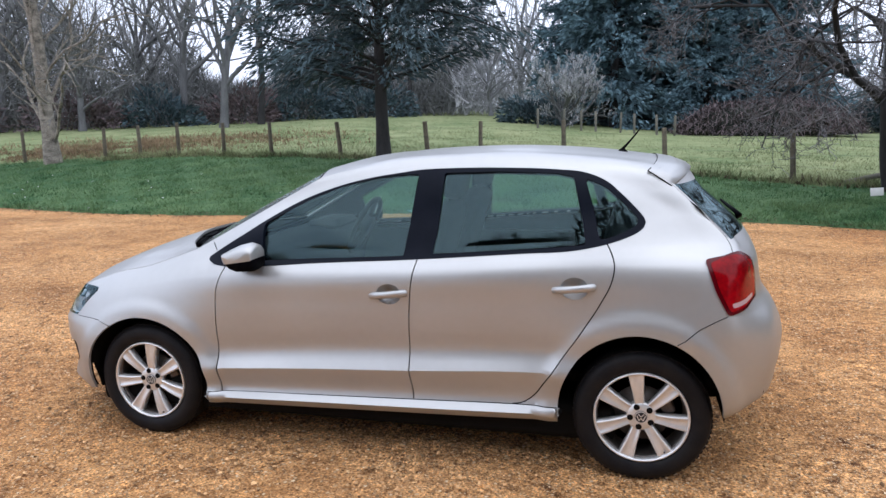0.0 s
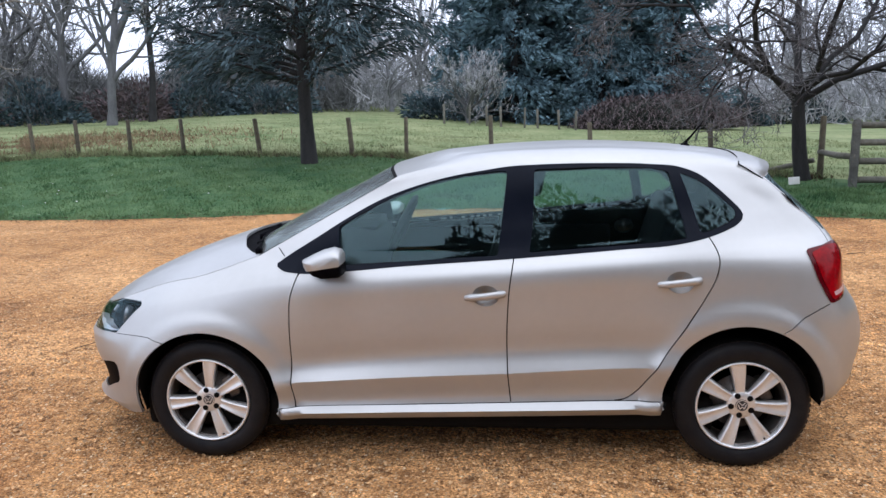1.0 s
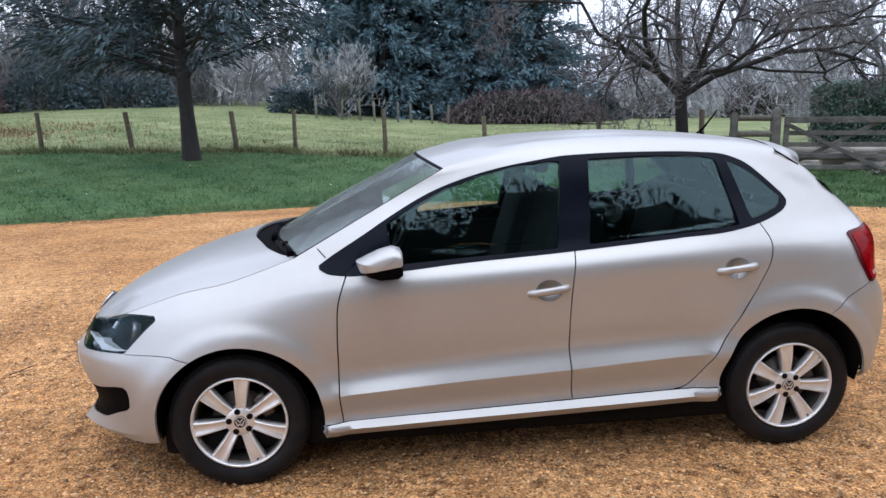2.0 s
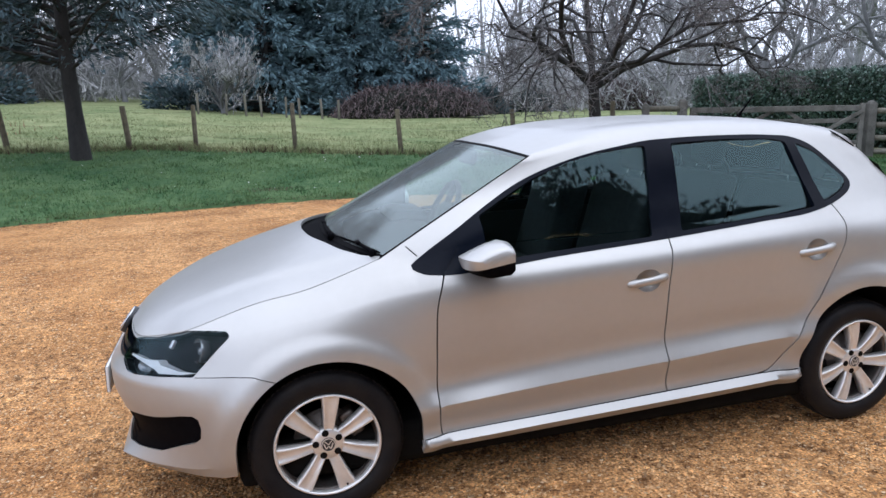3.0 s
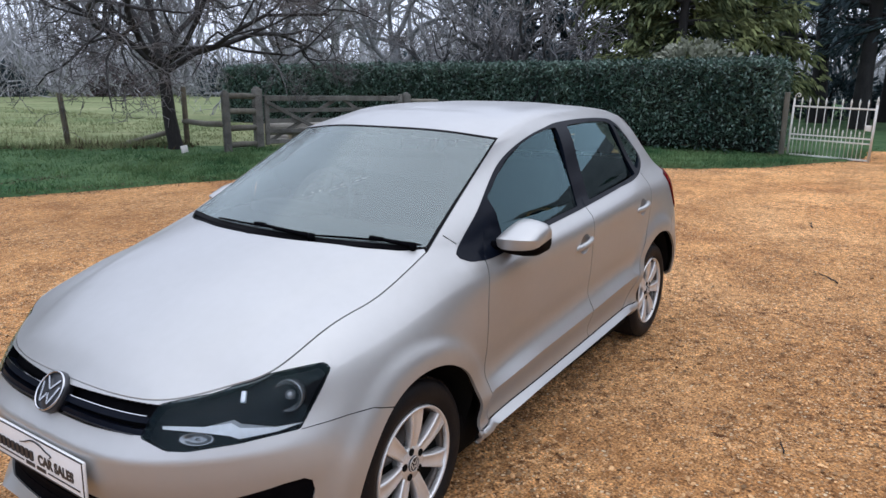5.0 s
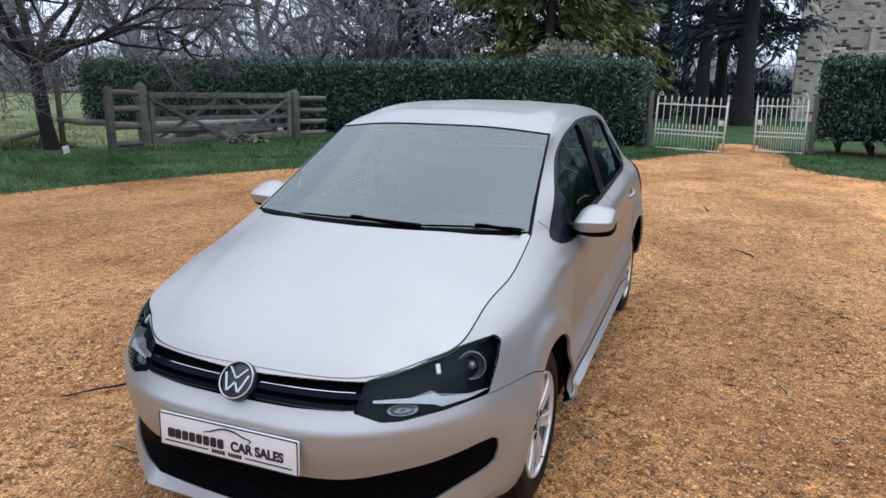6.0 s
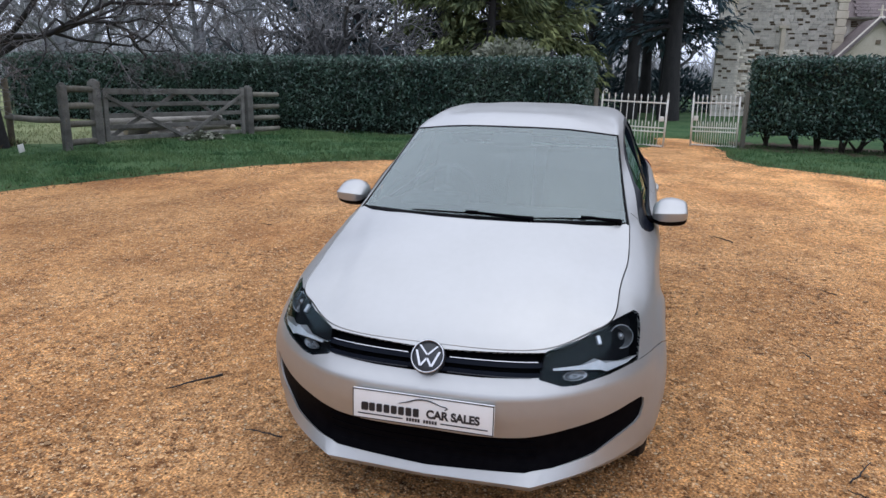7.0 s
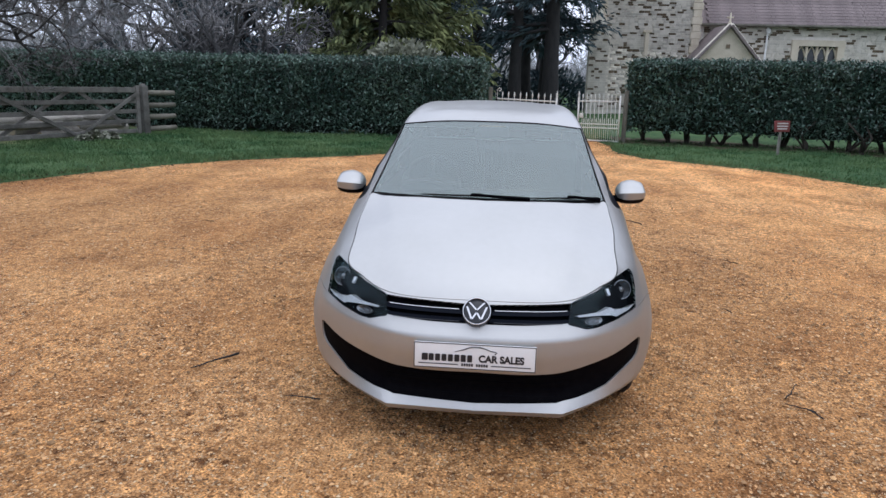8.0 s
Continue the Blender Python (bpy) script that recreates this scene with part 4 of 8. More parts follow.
def bare_tree(name, label, at, seed, bole, bole_r, limbs, reach, levels, kids, bark, twigs, lean=(0, 0), limb_angle=.9, pull=.03, wander=.16, min_r=.004, shrink=.62, category="tree", flat=.2, start=.75, twig_sides=3, twig_from=4, limb_r=(.42, .60)):
    """A leafless tree: bole, limbs, then branches down to twigs."""
    r = np.random.default_rng(seed)
    t = thing(name, label, category, pose(*at))
    thick, thin = Wood(), Wood()
    trunk = bend(r, (0, 0, -.15), (lean[0], lean[1], 1), bole + .15, 7, .05, .02)
    rr = np.linspace(bole_r, bole_r * .68, 8)
    rr[0] *= 1.35
    thick.limb(trunk, rr, 10)
    todo = []
    for i in range(limbs):
        u = start + (1 - start) * (i + r.uniform(.2, .8)) / limbs
        k = min(int(u * 7), 6)
        p = trunk[k] + (trunk[k + 1] - trunk[k]) * (u * 7 - k)
        g = i * 2.4 + r.normal(0, .3)
        a = limb_angle * r.uniform(.7, 1.15) * (1.0 if i < limbs - 1 else .3)
        todo.append((p, np.array([math.cos(g) * math.sin(a), math.sin(g) * math.sin(a), math.cos(a)]), reach * r.uniform(.8, 1.15), bole_r * r.uniform(*limb_r), 1))
    while todo:
        p, way, long, rad, lev = todo.pop()
        n = 6 if lev < 3 else 3
        line = bend(r, p, way, long, n, wander * (1 + .25 * lev), pull)
        end = max(rad * .42, min_r * .7)
        (thick if lev <= 2 else thin).limb(line, np.linspace(rad, end, n + 1), 7 if lev == 1 else (5 if lev == 2 else (3 if lev < twig_from else twig_sides)))
        if lev >= levels:
            continue
        for j in range(kids[lev - 1]):
            u = r.uniform(.22, 1.0)
            k = min(int(u * n), n - 1)
            q = line[k] + (line[k + 1] - line[k]) * (u * n - k)
            w = line[k + 1] - line[k]
            w = w / np.linalg.norm(w)
            todo.append((q, off_way(r, w, r.uniform(.45, 1.05), flat), long * shrink * r.uniform(.6, 1.15) * (1.1 - .4 * u), max(rad * .5 * (1.1 - .4 * u), min_r), lev + 1))
    thick.mesh("trunk", bark, t, "trunk and main limbs")
    thin.mesh("crown", twigs, t, "leafless twiggy crown")
    return t


def sprays(name, pos, ways, long, wide, material, parent, seed, label, droop=.35):
    """Foliage of tapering folded sprays at places, along directions."""
    r = np.random.default_rng(seed)
    n = len(pos)
    w = np.asarray(ways, float) + r.normal(0, .35, (n, 3)) - (0, 0, droop)
    w /= np.linalg.norm(w, axis=1)[:, None]
    s = np.cross(w, r.normal(0, 1, (n, 3)))
    s /= np.maximum(np.linalg.norm(s, axis=1), 1e-6)[:, None]
    u = np.cross(w, s)
    L, W = long * r.uniform(.6, 1.3, (n, 1)), wide * r.uniform(.6, 1.3, (n, 1))
    place = np.stack([w * L, s * W, u * W, np.asarray(pos)], axis=1)
    base = np.array([(0, 0, 0), (.42, -.5, .14), (1, 0, 0), (.36, .5, .14)])
    ob = scatter(name, base, [(0, 1, 2), (0, 2, 3)], place, material, "", "")
    ob.parent = parent
    return tagged(ob, label)


def conifer(name, label, at, seed, high, bole_r, reach, clear, boughs, per, long, wide, needles, droop, rise_angle=.1, hang=.35, top_taper=1.0, bark=None, twig_per=3, category="tree"):
    """An evergreen: straight bole, tiers of boughs, foliage sprays hung along them."""
    r = np.random.default_rng(seed)
    t = thing(name, label, category, pose(*at))
    wood = Wood()
    line = bend(r, (0, 0, -.15), (0, 0, 1), high + .15, 8, .012, .01)
    rr = np.linspace(bole_r, .03, 9)
    rr[0] *= 1.25
    wood.limb(line, rr, 10)
    pos, ways = [], []
    for i in range(boughs):
        u = clear + (1 - clear) * ((i + r.uniform(0, 1)) / boughs)
        z = u * high
        g = r.uniform(0, math.tau)
        left = 1 - (u - clear) / (1 - clear)
        span = reach * (.25 + .75 * left ** top_taper) * r.uniform(.7, 1.2)
        w = np.array([math.cos(g), math.sin(g), rise_angle + r.normal(0, .12)])
        b = bend(r, (line[0, 0], line[0, 1], z), w, span, 6, .10, -droop)
        wood.limb(b, np.linspace(max(.018, bole_r * .22 * (.4 + left)), .006, 7), 4)
        for k in range(per):
            f = (k + r.uniform(0, 1)) / per
            f = .15 + .85 * f
            j = min(int(f * 6), 5)
            c = b[j] + (b[j + 1] - b[j]) * (f * 6 - j)
            tw = off_way(r, (b[j + 1] - b[j]) / np.linalg.norm(b[j + 1] - b[j]), r.uniform(.4, 1.2), .3)
            tl = span * .28 * r.uniform(.5, 1.2)
            for m in range(twig_per):
                pos.append(c + tw * tl * (m + r.uniform(0, 1)) / twig_per + r.normal(0, .05, 3))
                ways.append(tw + (b[j + 1] - b[j]) * 1.5)
    wood.mesh("trunk", bark or BARK_DARK, t, "straight dark trunk and boughs")
    sprays("crown", np.array(pos), np.array(ways), long, wide, needles, t, seed + 1, "evergreen foliage sprays", hang)
    return t


def gz(x, y):
    return float(rise(x, y))


# near trees
conifer("yew_tree", "dark drooping evergreen tree with bare lower trunk on the verge", (-4.75, 13.2, gz(-4.75, 13.2)), 101, 9.0, .18, 3.45, .20, 120, 22, .21, .044, NEEDLE, .07, .42, .80, .8, twig_per=18)
bare_tree("orchard_tree", "bare spreading fruit tree with dark trunk", (5.62, 9.95, gz(5.62, 9.95)), 523, 1.75, .145, 9, 4.1, 5, (7, 6, 5, 4), BARK_DARK, ORCHARD_TWIG, (-.13, .02), .95, .016, .24, .0058, .62, start=.80, limb_r=(.34, .50))
bare_tree("birch_tree", "old pale-barked birch with several bare stems", (-15.9, 14.4, gz(-15.9, 14.4)), 121, 7.5, .215, 20, 4.6, 5, (6, 5, 5, 3), BIRCH, BRUSH, (.0, 0), .62, -.02, .15, .006, .60, start=.05, twig_sides=2, limb_r=(.14, .34))
bare_tree("shrub", "grey bare rounded shrub at the pasture edge", (-2.3, 37.2, gz(-2.3, 37.2)), 131, .9, .16, 14, 2.6, 5, (6, 5, 5, 3), BARK_GREY, TWIG_FAR, (0, 0), .75, .06, .15, .010, .62, "shrub", start=.2, twig_sides=2, twig_from=3)

# bramble mound
def mound(at, sx, sy, high, n, seed):
    r = np.random.default_rng(seed)
    t = thing("bramble_mound", "wide mound of brown leafless bramble canes", "bramble", pose(*at))
    w = Wood()
    for _ in range(n):
        g, q = r.uniform(0, math.tau), r.uniform(0, 1) ** .5
        x, y = q * math.cos(g) * sx, q * math.sin(g) * sy
        z = high * max(0.0, 1 - q ** 3.2) ** .7 * r.uniform(.30, .90)
        a = r.uniform(0, math.tau)
        line = bend(r, (x, y, z), (math.cos(a), math.sin(a), .9), r.uniform(.4, .95), 5, .25, -.30)
        line[:, 2] = np.maximum(line[:, 2], .0)
        w.limb(line, np.linspace(.022, .010, 6), 2)
    w.mesh("cane_mass", BRAMBLE, t, "tangled brown canes")["kind"] = "stuff"
    c = bmesh.new()
    bmesh.ops.create_icosphere(c, subdivisions=3, radius=1)
    for v in c.verts:
        k = 1 + .08 * noise.noise(v.co * 3)
        v.co = Vector((v.co.x * sx * .92 * k, v.co.y * sy * .92 * k, max(v.co.z, 0) * high * .82 * k))
    part("shade_core", c, HEDGE_CORE, t)


mound((8.3, 37.6, gz(8.3, 37.6)), 4.8, 2.6, 2.1, 8000, 141)

# dark firs across the pasture
fir = conifer("fir_tree", "tall dense blue-green fir tree across the pasture", (.4, 44.0, gz(.4, 44)), 151, 15, .32, 4.2, .02, 130, 26, .40, .14, NEEDLE_BLUE, .03, .05, .45, .7, twig_per=9)
fir2 = conifer("fir_tree", "tall dense blue-green fir tree across the pasture", (4.6, 46.5, gz(4.6, 46.5)), 152, 17, .34, 4.6, .02, 135, 26, .42, .14, NEEDLE_BLUE, .045, .1, .5, .6, twig_per=9)
_fr = random.Random(4)
for src, x, y, s in ((fir, -2.3, 47.5, .92), (fir2, 2.4, 49, 1.1), (fir, 7.2, 45.0, 1.05), (fir2, 9.4, 48.0, .95), (fir, 10.6, 43.5, .85), (fir, 5.8, 42.6, .62)):
    c = copy_thing(src, pose(x, y, gz(x, y), 0, 0, _fr.uniform(0, 360)))
    c.scale = (s, s, s * _fr.uniform(.95, 1.1))
for o in (fir, fir2):
    o["group"] = "firs across the pasture"
for o in scene.collection.objects:
    if o.name.startswith("fir_tree"):
        o["group"] = "firs across the pasture"

# winter wood all round the pasture, each tree a copy of one of five
kinds = [
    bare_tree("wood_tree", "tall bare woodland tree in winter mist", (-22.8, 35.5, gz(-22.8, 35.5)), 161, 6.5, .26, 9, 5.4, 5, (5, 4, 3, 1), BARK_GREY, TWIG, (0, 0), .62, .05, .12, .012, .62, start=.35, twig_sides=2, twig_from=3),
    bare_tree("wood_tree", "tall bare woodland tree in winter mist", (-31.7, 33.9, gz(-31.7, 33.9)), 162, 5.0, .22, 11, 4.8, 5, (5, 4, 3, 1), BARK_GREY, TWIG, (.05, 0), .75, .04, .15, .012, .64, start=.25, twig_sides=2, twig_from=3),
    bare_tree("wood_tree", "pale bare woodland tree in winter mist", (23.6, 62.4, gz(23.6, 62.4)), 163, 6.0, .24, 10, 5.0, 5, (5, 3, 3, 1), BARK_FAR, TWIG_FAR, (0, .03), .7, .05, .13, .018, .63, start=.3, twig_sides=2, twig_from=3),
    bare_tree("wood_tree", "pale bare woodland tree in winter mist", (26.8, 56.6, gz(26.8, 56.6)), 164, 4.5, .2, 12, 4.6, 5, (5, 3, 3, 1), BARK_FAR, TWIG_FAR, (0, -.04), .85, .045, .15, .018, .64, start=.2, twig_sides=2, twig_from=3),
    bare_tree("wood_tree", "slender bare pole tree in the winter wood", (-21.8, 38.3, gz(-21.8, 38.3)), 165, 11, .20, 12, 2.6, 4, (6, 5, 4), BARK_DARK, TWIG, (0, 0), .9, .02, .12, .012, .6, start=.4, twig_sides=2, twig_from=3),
]
_wr = random.Random(8)


def plant(which, x, y, s):
    c = copy_thing(kinds[which], pose(x, y, gz(x, y) - .05, 0, 0, _wr.uniform(0, 360)))
    c.scale = (s, s, s * _wr.uniform(.9, 1.2))


for x, y, which, s in ((-33.8, 42.5, 1, 1.1), (-28.1, 39.2, 0, 1.05), (-38, 34, 0, 1.1), (-42, 40, 1, 1.2), (-36, 29, 4, .9), (-46, 33, 3, 1.3), (-19.5, 46, 0, 1.1), (-17, 50, 2, 1.1), (-14.5, 47, 4, .9), (-11.8, 54, 2, 1.1), (-9.2, 52, 3, .9), (-7.2, 55.6, 2, 1.0), (-5, 52, 3, .85),
                       (-22, 55, 2, 1.2), (-38, 50, 3, 1.4), (-50, 45, 2, 1.4), (-13, 60, 3, 1.3), (-3, 60, 2, 1.2),
                       (17, 64, 3, .95), (29, 52, 3, 1.2), (33.9, 60, 2, 1.3), (32.3, 46.5, 3, 1.1), (37, 50, 2, 1.3), (40, 42, 3, 1.3), (44, 36, 2, 1.3), (28, 42, 3, .75), (36, 34, 2, 1.1), (47, 28, 2, 1.4), (28, 66, 3, 1.2), (38, 58, 2, 1.7)):
    plant(which, x, y, s)
for o in scene.collection.objects:
    if o.name.startswith("wood_tree"):
        o["group"] = "bare trees of the winter wood"

# undergrowth along the wood
for i, (x, y, s) in enumerate(((-24.6, 41.4, 2.4), (-21.5, 44.5, 2.6), (-29, 38, 2.2), (-34, 36, 2.6), (-17, 46, 2.2), (-4.2, 40.5, 1.6), (-39, 31, 2.6), (15.5, 46, 1.6), (21, 50, 1.9), (27, 46, 2.0), (33, 41, 2.1))):
    r = np.random.default_rng(300 + i)
    t = thing("thicket", "dark evergreen and bramble thicket under the trees", "thicket", pose(x, y, gz(x, y)), "thickets of the winter wood")
    n = 2200
    d = r.normal(0, 1, (n, 3))
    d /= np.linalg.norm(d, axis=1)[:, None]
    d[:, 2] = np.abs(d[:, 2])
    p = d * (s * np.array([1.35, 1.0, 1.0])) * r.uniform(.55, 1.05, (n, 1)) * (1 + .25 * np.sin(d[:, :1] * 5 + i))
    sprays("foliage", p, d, .36, .15, NEEDLE if i % 3 else BRAMBLE, t, 320 + i, "dark foliage and twigs", .1)
    w = Wood()
    for k in range(26):
        w.limb(bend(r, (r.normal(0, s * .4), r.normal(0, s * .4), 0), (r.normal(0, .3), r.normal(0, .3), 1), s * r.uniform(.9, 1.5), 5, .15, 0), np.linspace(.035, .012, 6), 4)
    w.mesh("stem_mass", BARK_GREY, t, "thin bare stems")["kind"] = "stuff"

# trees behind the hedge
for i, (x, y, bole, reach, s) in enumerate(((16.6, 18.5, 2.6, 4.2, 1), (18.4, 14.2, 3.0, 4.4, 1))):
    bare_tree("oak_tree", "broad bare oak with crooked limbs behind the hedge", (x, y, gz(x, y)), 171 + i, bole, .27, 8, reach, 5, (5, 5, 4, 3), BARK_FAR, TWIG_FAR, (0, 0), .9, .02, .24, .009, .62, start=.45, twig_sides=2, limb_r=(.26, .42))
for i, (x, y) in enumerate(((23.5, 12.5), (21.0, 10.4))):
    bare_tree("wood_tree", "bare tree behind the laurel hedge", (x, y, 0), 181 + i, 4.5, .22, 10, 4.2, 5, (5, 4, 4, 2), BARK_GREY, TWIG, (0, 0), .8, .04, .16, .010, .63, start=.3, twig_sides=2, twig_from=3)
for i, (x, y) in enumerate(((16.2, 8.4), (17.2, 6.9), (16.4, 10.6))):
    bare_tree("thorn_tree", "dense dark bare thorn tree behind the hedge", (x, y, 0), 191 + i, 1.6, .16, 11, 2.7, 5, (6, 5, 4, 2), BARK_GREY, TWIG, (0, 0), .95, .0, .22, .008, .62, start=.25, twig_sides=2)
conifer("pine_tree", "dark pine behind the hedge", (20.5, 9.3, 0), 201, 9, .22, 2.8, .12, 60, 16, .36, .10, NEEDLE, .03, .05, .3, .7, twig_per=8)
conifer("pine_tree", "dark pine behind the hedge", (23.0, 7.0, 0), 202, 10, .24, 2.8, .12, 60, 16, .36, .10, NEEDLE, .03, .05, .3, .7, twig_per=8)
for i, (x, y, h) in enumerate(((18.9, 5.6, 8.5), (17.9, 3.9, 8.0), (19.8, 2.6, 9.0))):
    conifer("cypress_tree", "drooping cypress with yellow-green spray tips", (x, y, 0), 211 + i, h, .2, 2.0, .04, 95, 20, .30, .075, CYPRESS, .09, .25, .9, .6, twig_per=8)
t = thing("variegated_shrub", "pale variegated shrub showing above the hedge", "shrub", pose(15.9, 2.9, 0))
r = np.random.default_rng(221)
d = r.normal(0, 1, (1500, 3))
d /= np.linalg.norm(d, axis=1)[:, None]
sprays("foliage", d * np.array([.8, 1.15, .75]) * r.uniform(.6, 1.0, (1500, 1)) + (0, 0, 1.75), d, .16, .12, PALE_LEAF, t, 222, "pale cream-edged leaves", .1)
w = Wood()
for k in range(9):
    w.limb(bend(r, (r.normal(0, .1), r.normal(0, .2), 0), (r.normal(0, .2), r.normal(0, .3), 1), 1.9, 5, .1, 0), np.linspace(.03, .012, 6), 5)
w.mesh("stem_mass", STEM, t)["kind"] = "stuff"
# tall dark pines beyond the churchyard gate
for i, (x, y, rad) in enumerate(((26.5, 1.2, .30), (23.6, -.35, .26), (23.6, -1.75, .34), (26.8, -1.7, .28), (30.0, 2.9, .32), (28.5, -.9, .25))):
    conifer("tall_pine", "tall dark pine with bare trunk beyond the churchyard gate", (x, y, 0), 231 + i, 15, rad, 2.6, .20, 50, 18, .30, .08, NEEDLE, .06, .0, .5, .5, twig_per=8)
for i, (x, y) in enumerate(((34, 4), (33, -1.5), (38, 1), (36, 7))):
    bare_tree("wood_tree", "bare tree beyond the churchyard", (x, y, 0), 241 + i, 4.5, .2, 12, 4.2, 5, (5, 4, 4, 2), BARK_GREY, TWIG, (0, 0), .85, .03, .16, .014, .63, start=.15, twig_sides=2, twig_from=3)

for i, (x, y, s) in enumerate(((31, 1.5, 1.9), (31.5, -2.2, 1.8), (30, 5.2, 2.2), (34, 9, 2.6), (24, 9.2, 2.4), (25, 13, 2.4), (24.5, 17.5, 2.6))):
    r = np.random.default_rng(350 + i)
    t = thing("yew_bush", "dark rounded yew bush beyond the hedge", "bush", pose(x, y, 0), "yew bushes beyond the hedge")
    d = r.normal(0, 1, (2200, 3))
    d /= np.linalg.norm(d, axis=1)[:, None]
    d[:, 2] = np.abs(d[:, 2])
    sprays("foliage", d * (s * np.array([1.2, 1.3, 1.0])) * r.uniform(.6, 1.05, (2200, 1)), d, .30, .12, NEEDLE, t, 370 + i, "dark yew foliage", .1)
    w = Wood()
    for k in range(8):
        w.limb(bend(r, (r.normal(0, .2), r.normal(0, .2), 0), (r.normal(0, .3), r.normal(0, .3), 1), s * .9, 5, .12, 0), np.linspace(.06, .02, 6), 4)
    w.mesh("stem_mass", BARK_DARK, t)["kind"] = "stuff"

# dark evergreens on the far side of the drive, behind the walk
for i, (x, y, s, h) in enumerate(((-1.0, -15, 2.4, 11.9), (3.1, -15, 3.4, 13.9), (7.6, -15, 3.0, 12.8), (11.4, -15, 2.8, 11.6), (14.6, -16, 2.2, 10.0))):
    r = np.random.default_rng(450 + i)
    t = thing("holm_oak", "dense dark evergreen on the far side of the drive", "tree", pose(x, y, 0), "evergreens across the drive")
    d = r.normal(0, 1, (15000, 3))
    d /= np.linalg.norm(d, axis=1)[:, None]
    d[:, 2] = np.abs(d[:, 2])
    lump_of = 1 + .14 * np.sin(d[:, :1] * 6 + i) * np.cos(d[:, 1:2] * 5 + 2 * i)
    sprays("foliage", np.sign(d) * np.abs(d) ** .6 * np.array([s, s * .8, h - .4]) * r.uniform(.70, 1.03, (15000, 1)) * (1 + .5 * (lump_of - 1)), d, .26, .13, NEEDLE, t, 470 + i, "dark evergreen foliage", .1)
    core = bmesh.new()
    bmesh.ops.create_icosphere(core, subdivisions=3, radius=1)
    for v in core.verts:
        p = [math.copysign(abs(q) ** .6, q) for q in v.co]
        k = .95 + .06 * noise.noise(v.co * 2.5 + Vector((i, 0, 0)))
        v.co = Vector((p[0] * s * k, p[1] * s * .8 * k, max(p[2], 0) * (h - .4) * k))
    part("shade_core", core, HEDGE_CORE, t)
    w = Wood()
    w.limb(bend(r, (0, 0, -.1), (0, 0, 1), h * .8, 6, .03, 0), np.linspace(.3, .06, 7), 8)
    w.mesh("trunk", BARK_DARK, t)
for i, (x, y) in enumerate(((-3.4, -12.0), (-8.5, -15.5), (-22, -8), (-24, 2), (-20, -14))):
    bare_tree("garden_tree", "bare tree on the far side of the drive", (x, y, 0), 261 + i, 2.6, .24, 8, 3.8, 4, (5, 4, 2), BARK_DARK, TWIG, (0, 0), .9, .03, .18, .012, .62, start=.5)

# the wood far beyond, haze in its colour, too far to tell tree from tree
def far_wood(seed, n):
    r = np.random.default_rng(seed)
    w = Wood()
    for _ in range(n):
        g = r.uniform(-.35, 3.0)
        d = r.uniform(68, 125)
        x, y = d * math.cos(g), d * math.sin(g)
        if y < 4 and x < 60:
            continue
        z = float(rise(x, y)) - .3
        h = r.uniform(9, 17) * (.4 if 2.04 < g < 2.16 else 1)
        line = bend(r, (x, y, z), (r.normal(0, .06), r.normal(0, .06), 1), h, 3, .05, .02)
        w.limb(line, np.linspace(.24, .06, 4), 2)
        for _ in range(13):
            u = r.uniform(.12, .98)
            p = line[0] + (line[-1] - line[0]) * u
            a = r.uniform(0, math.tau)
            b = bend(r, p, (math.cos(a), math.sin(a), r.uniform(.2, 1.2)), (1.2 - u) * h * r.uniform(.2, .5), 3, .2, .03)
            w.limb(b, np.linspace(.08, .025, 4), 2)
            for _ in range(2):
                q = b[r.integers(0, 3)]
                w.limb(bend(r, q, r.normal(0, 1, 3) + (0, 0, .5), h * .16, 3, .25, .02), np.linspace(.05, .02, 4), 2)
    for _ in range(n * 2):
        g = r.uniform(-.35, 3.0)
        d = r.uniform(62, 110)
        x, y = d * math.cos(g), d * math.sin(g)
        if y < 4 and x < 60:
            continue
        z = float(rise(x, y)) - .2
        for _ in range(5):
            w.limb(bend(r, (x + r.normal(0, .8), y + r.normal(0, .8), z), (r.normal(0, .4), r.normal(0, .4), 1), r.uniform(1.5, 4.5), 3, .25, .0), np.linspace(.13, .05, 4), 2)
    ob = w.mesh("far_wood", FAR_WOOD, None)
    return tagged(ob, "distant misty bare wood closing the view", "woodland", kind="stuff")


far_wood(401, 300)


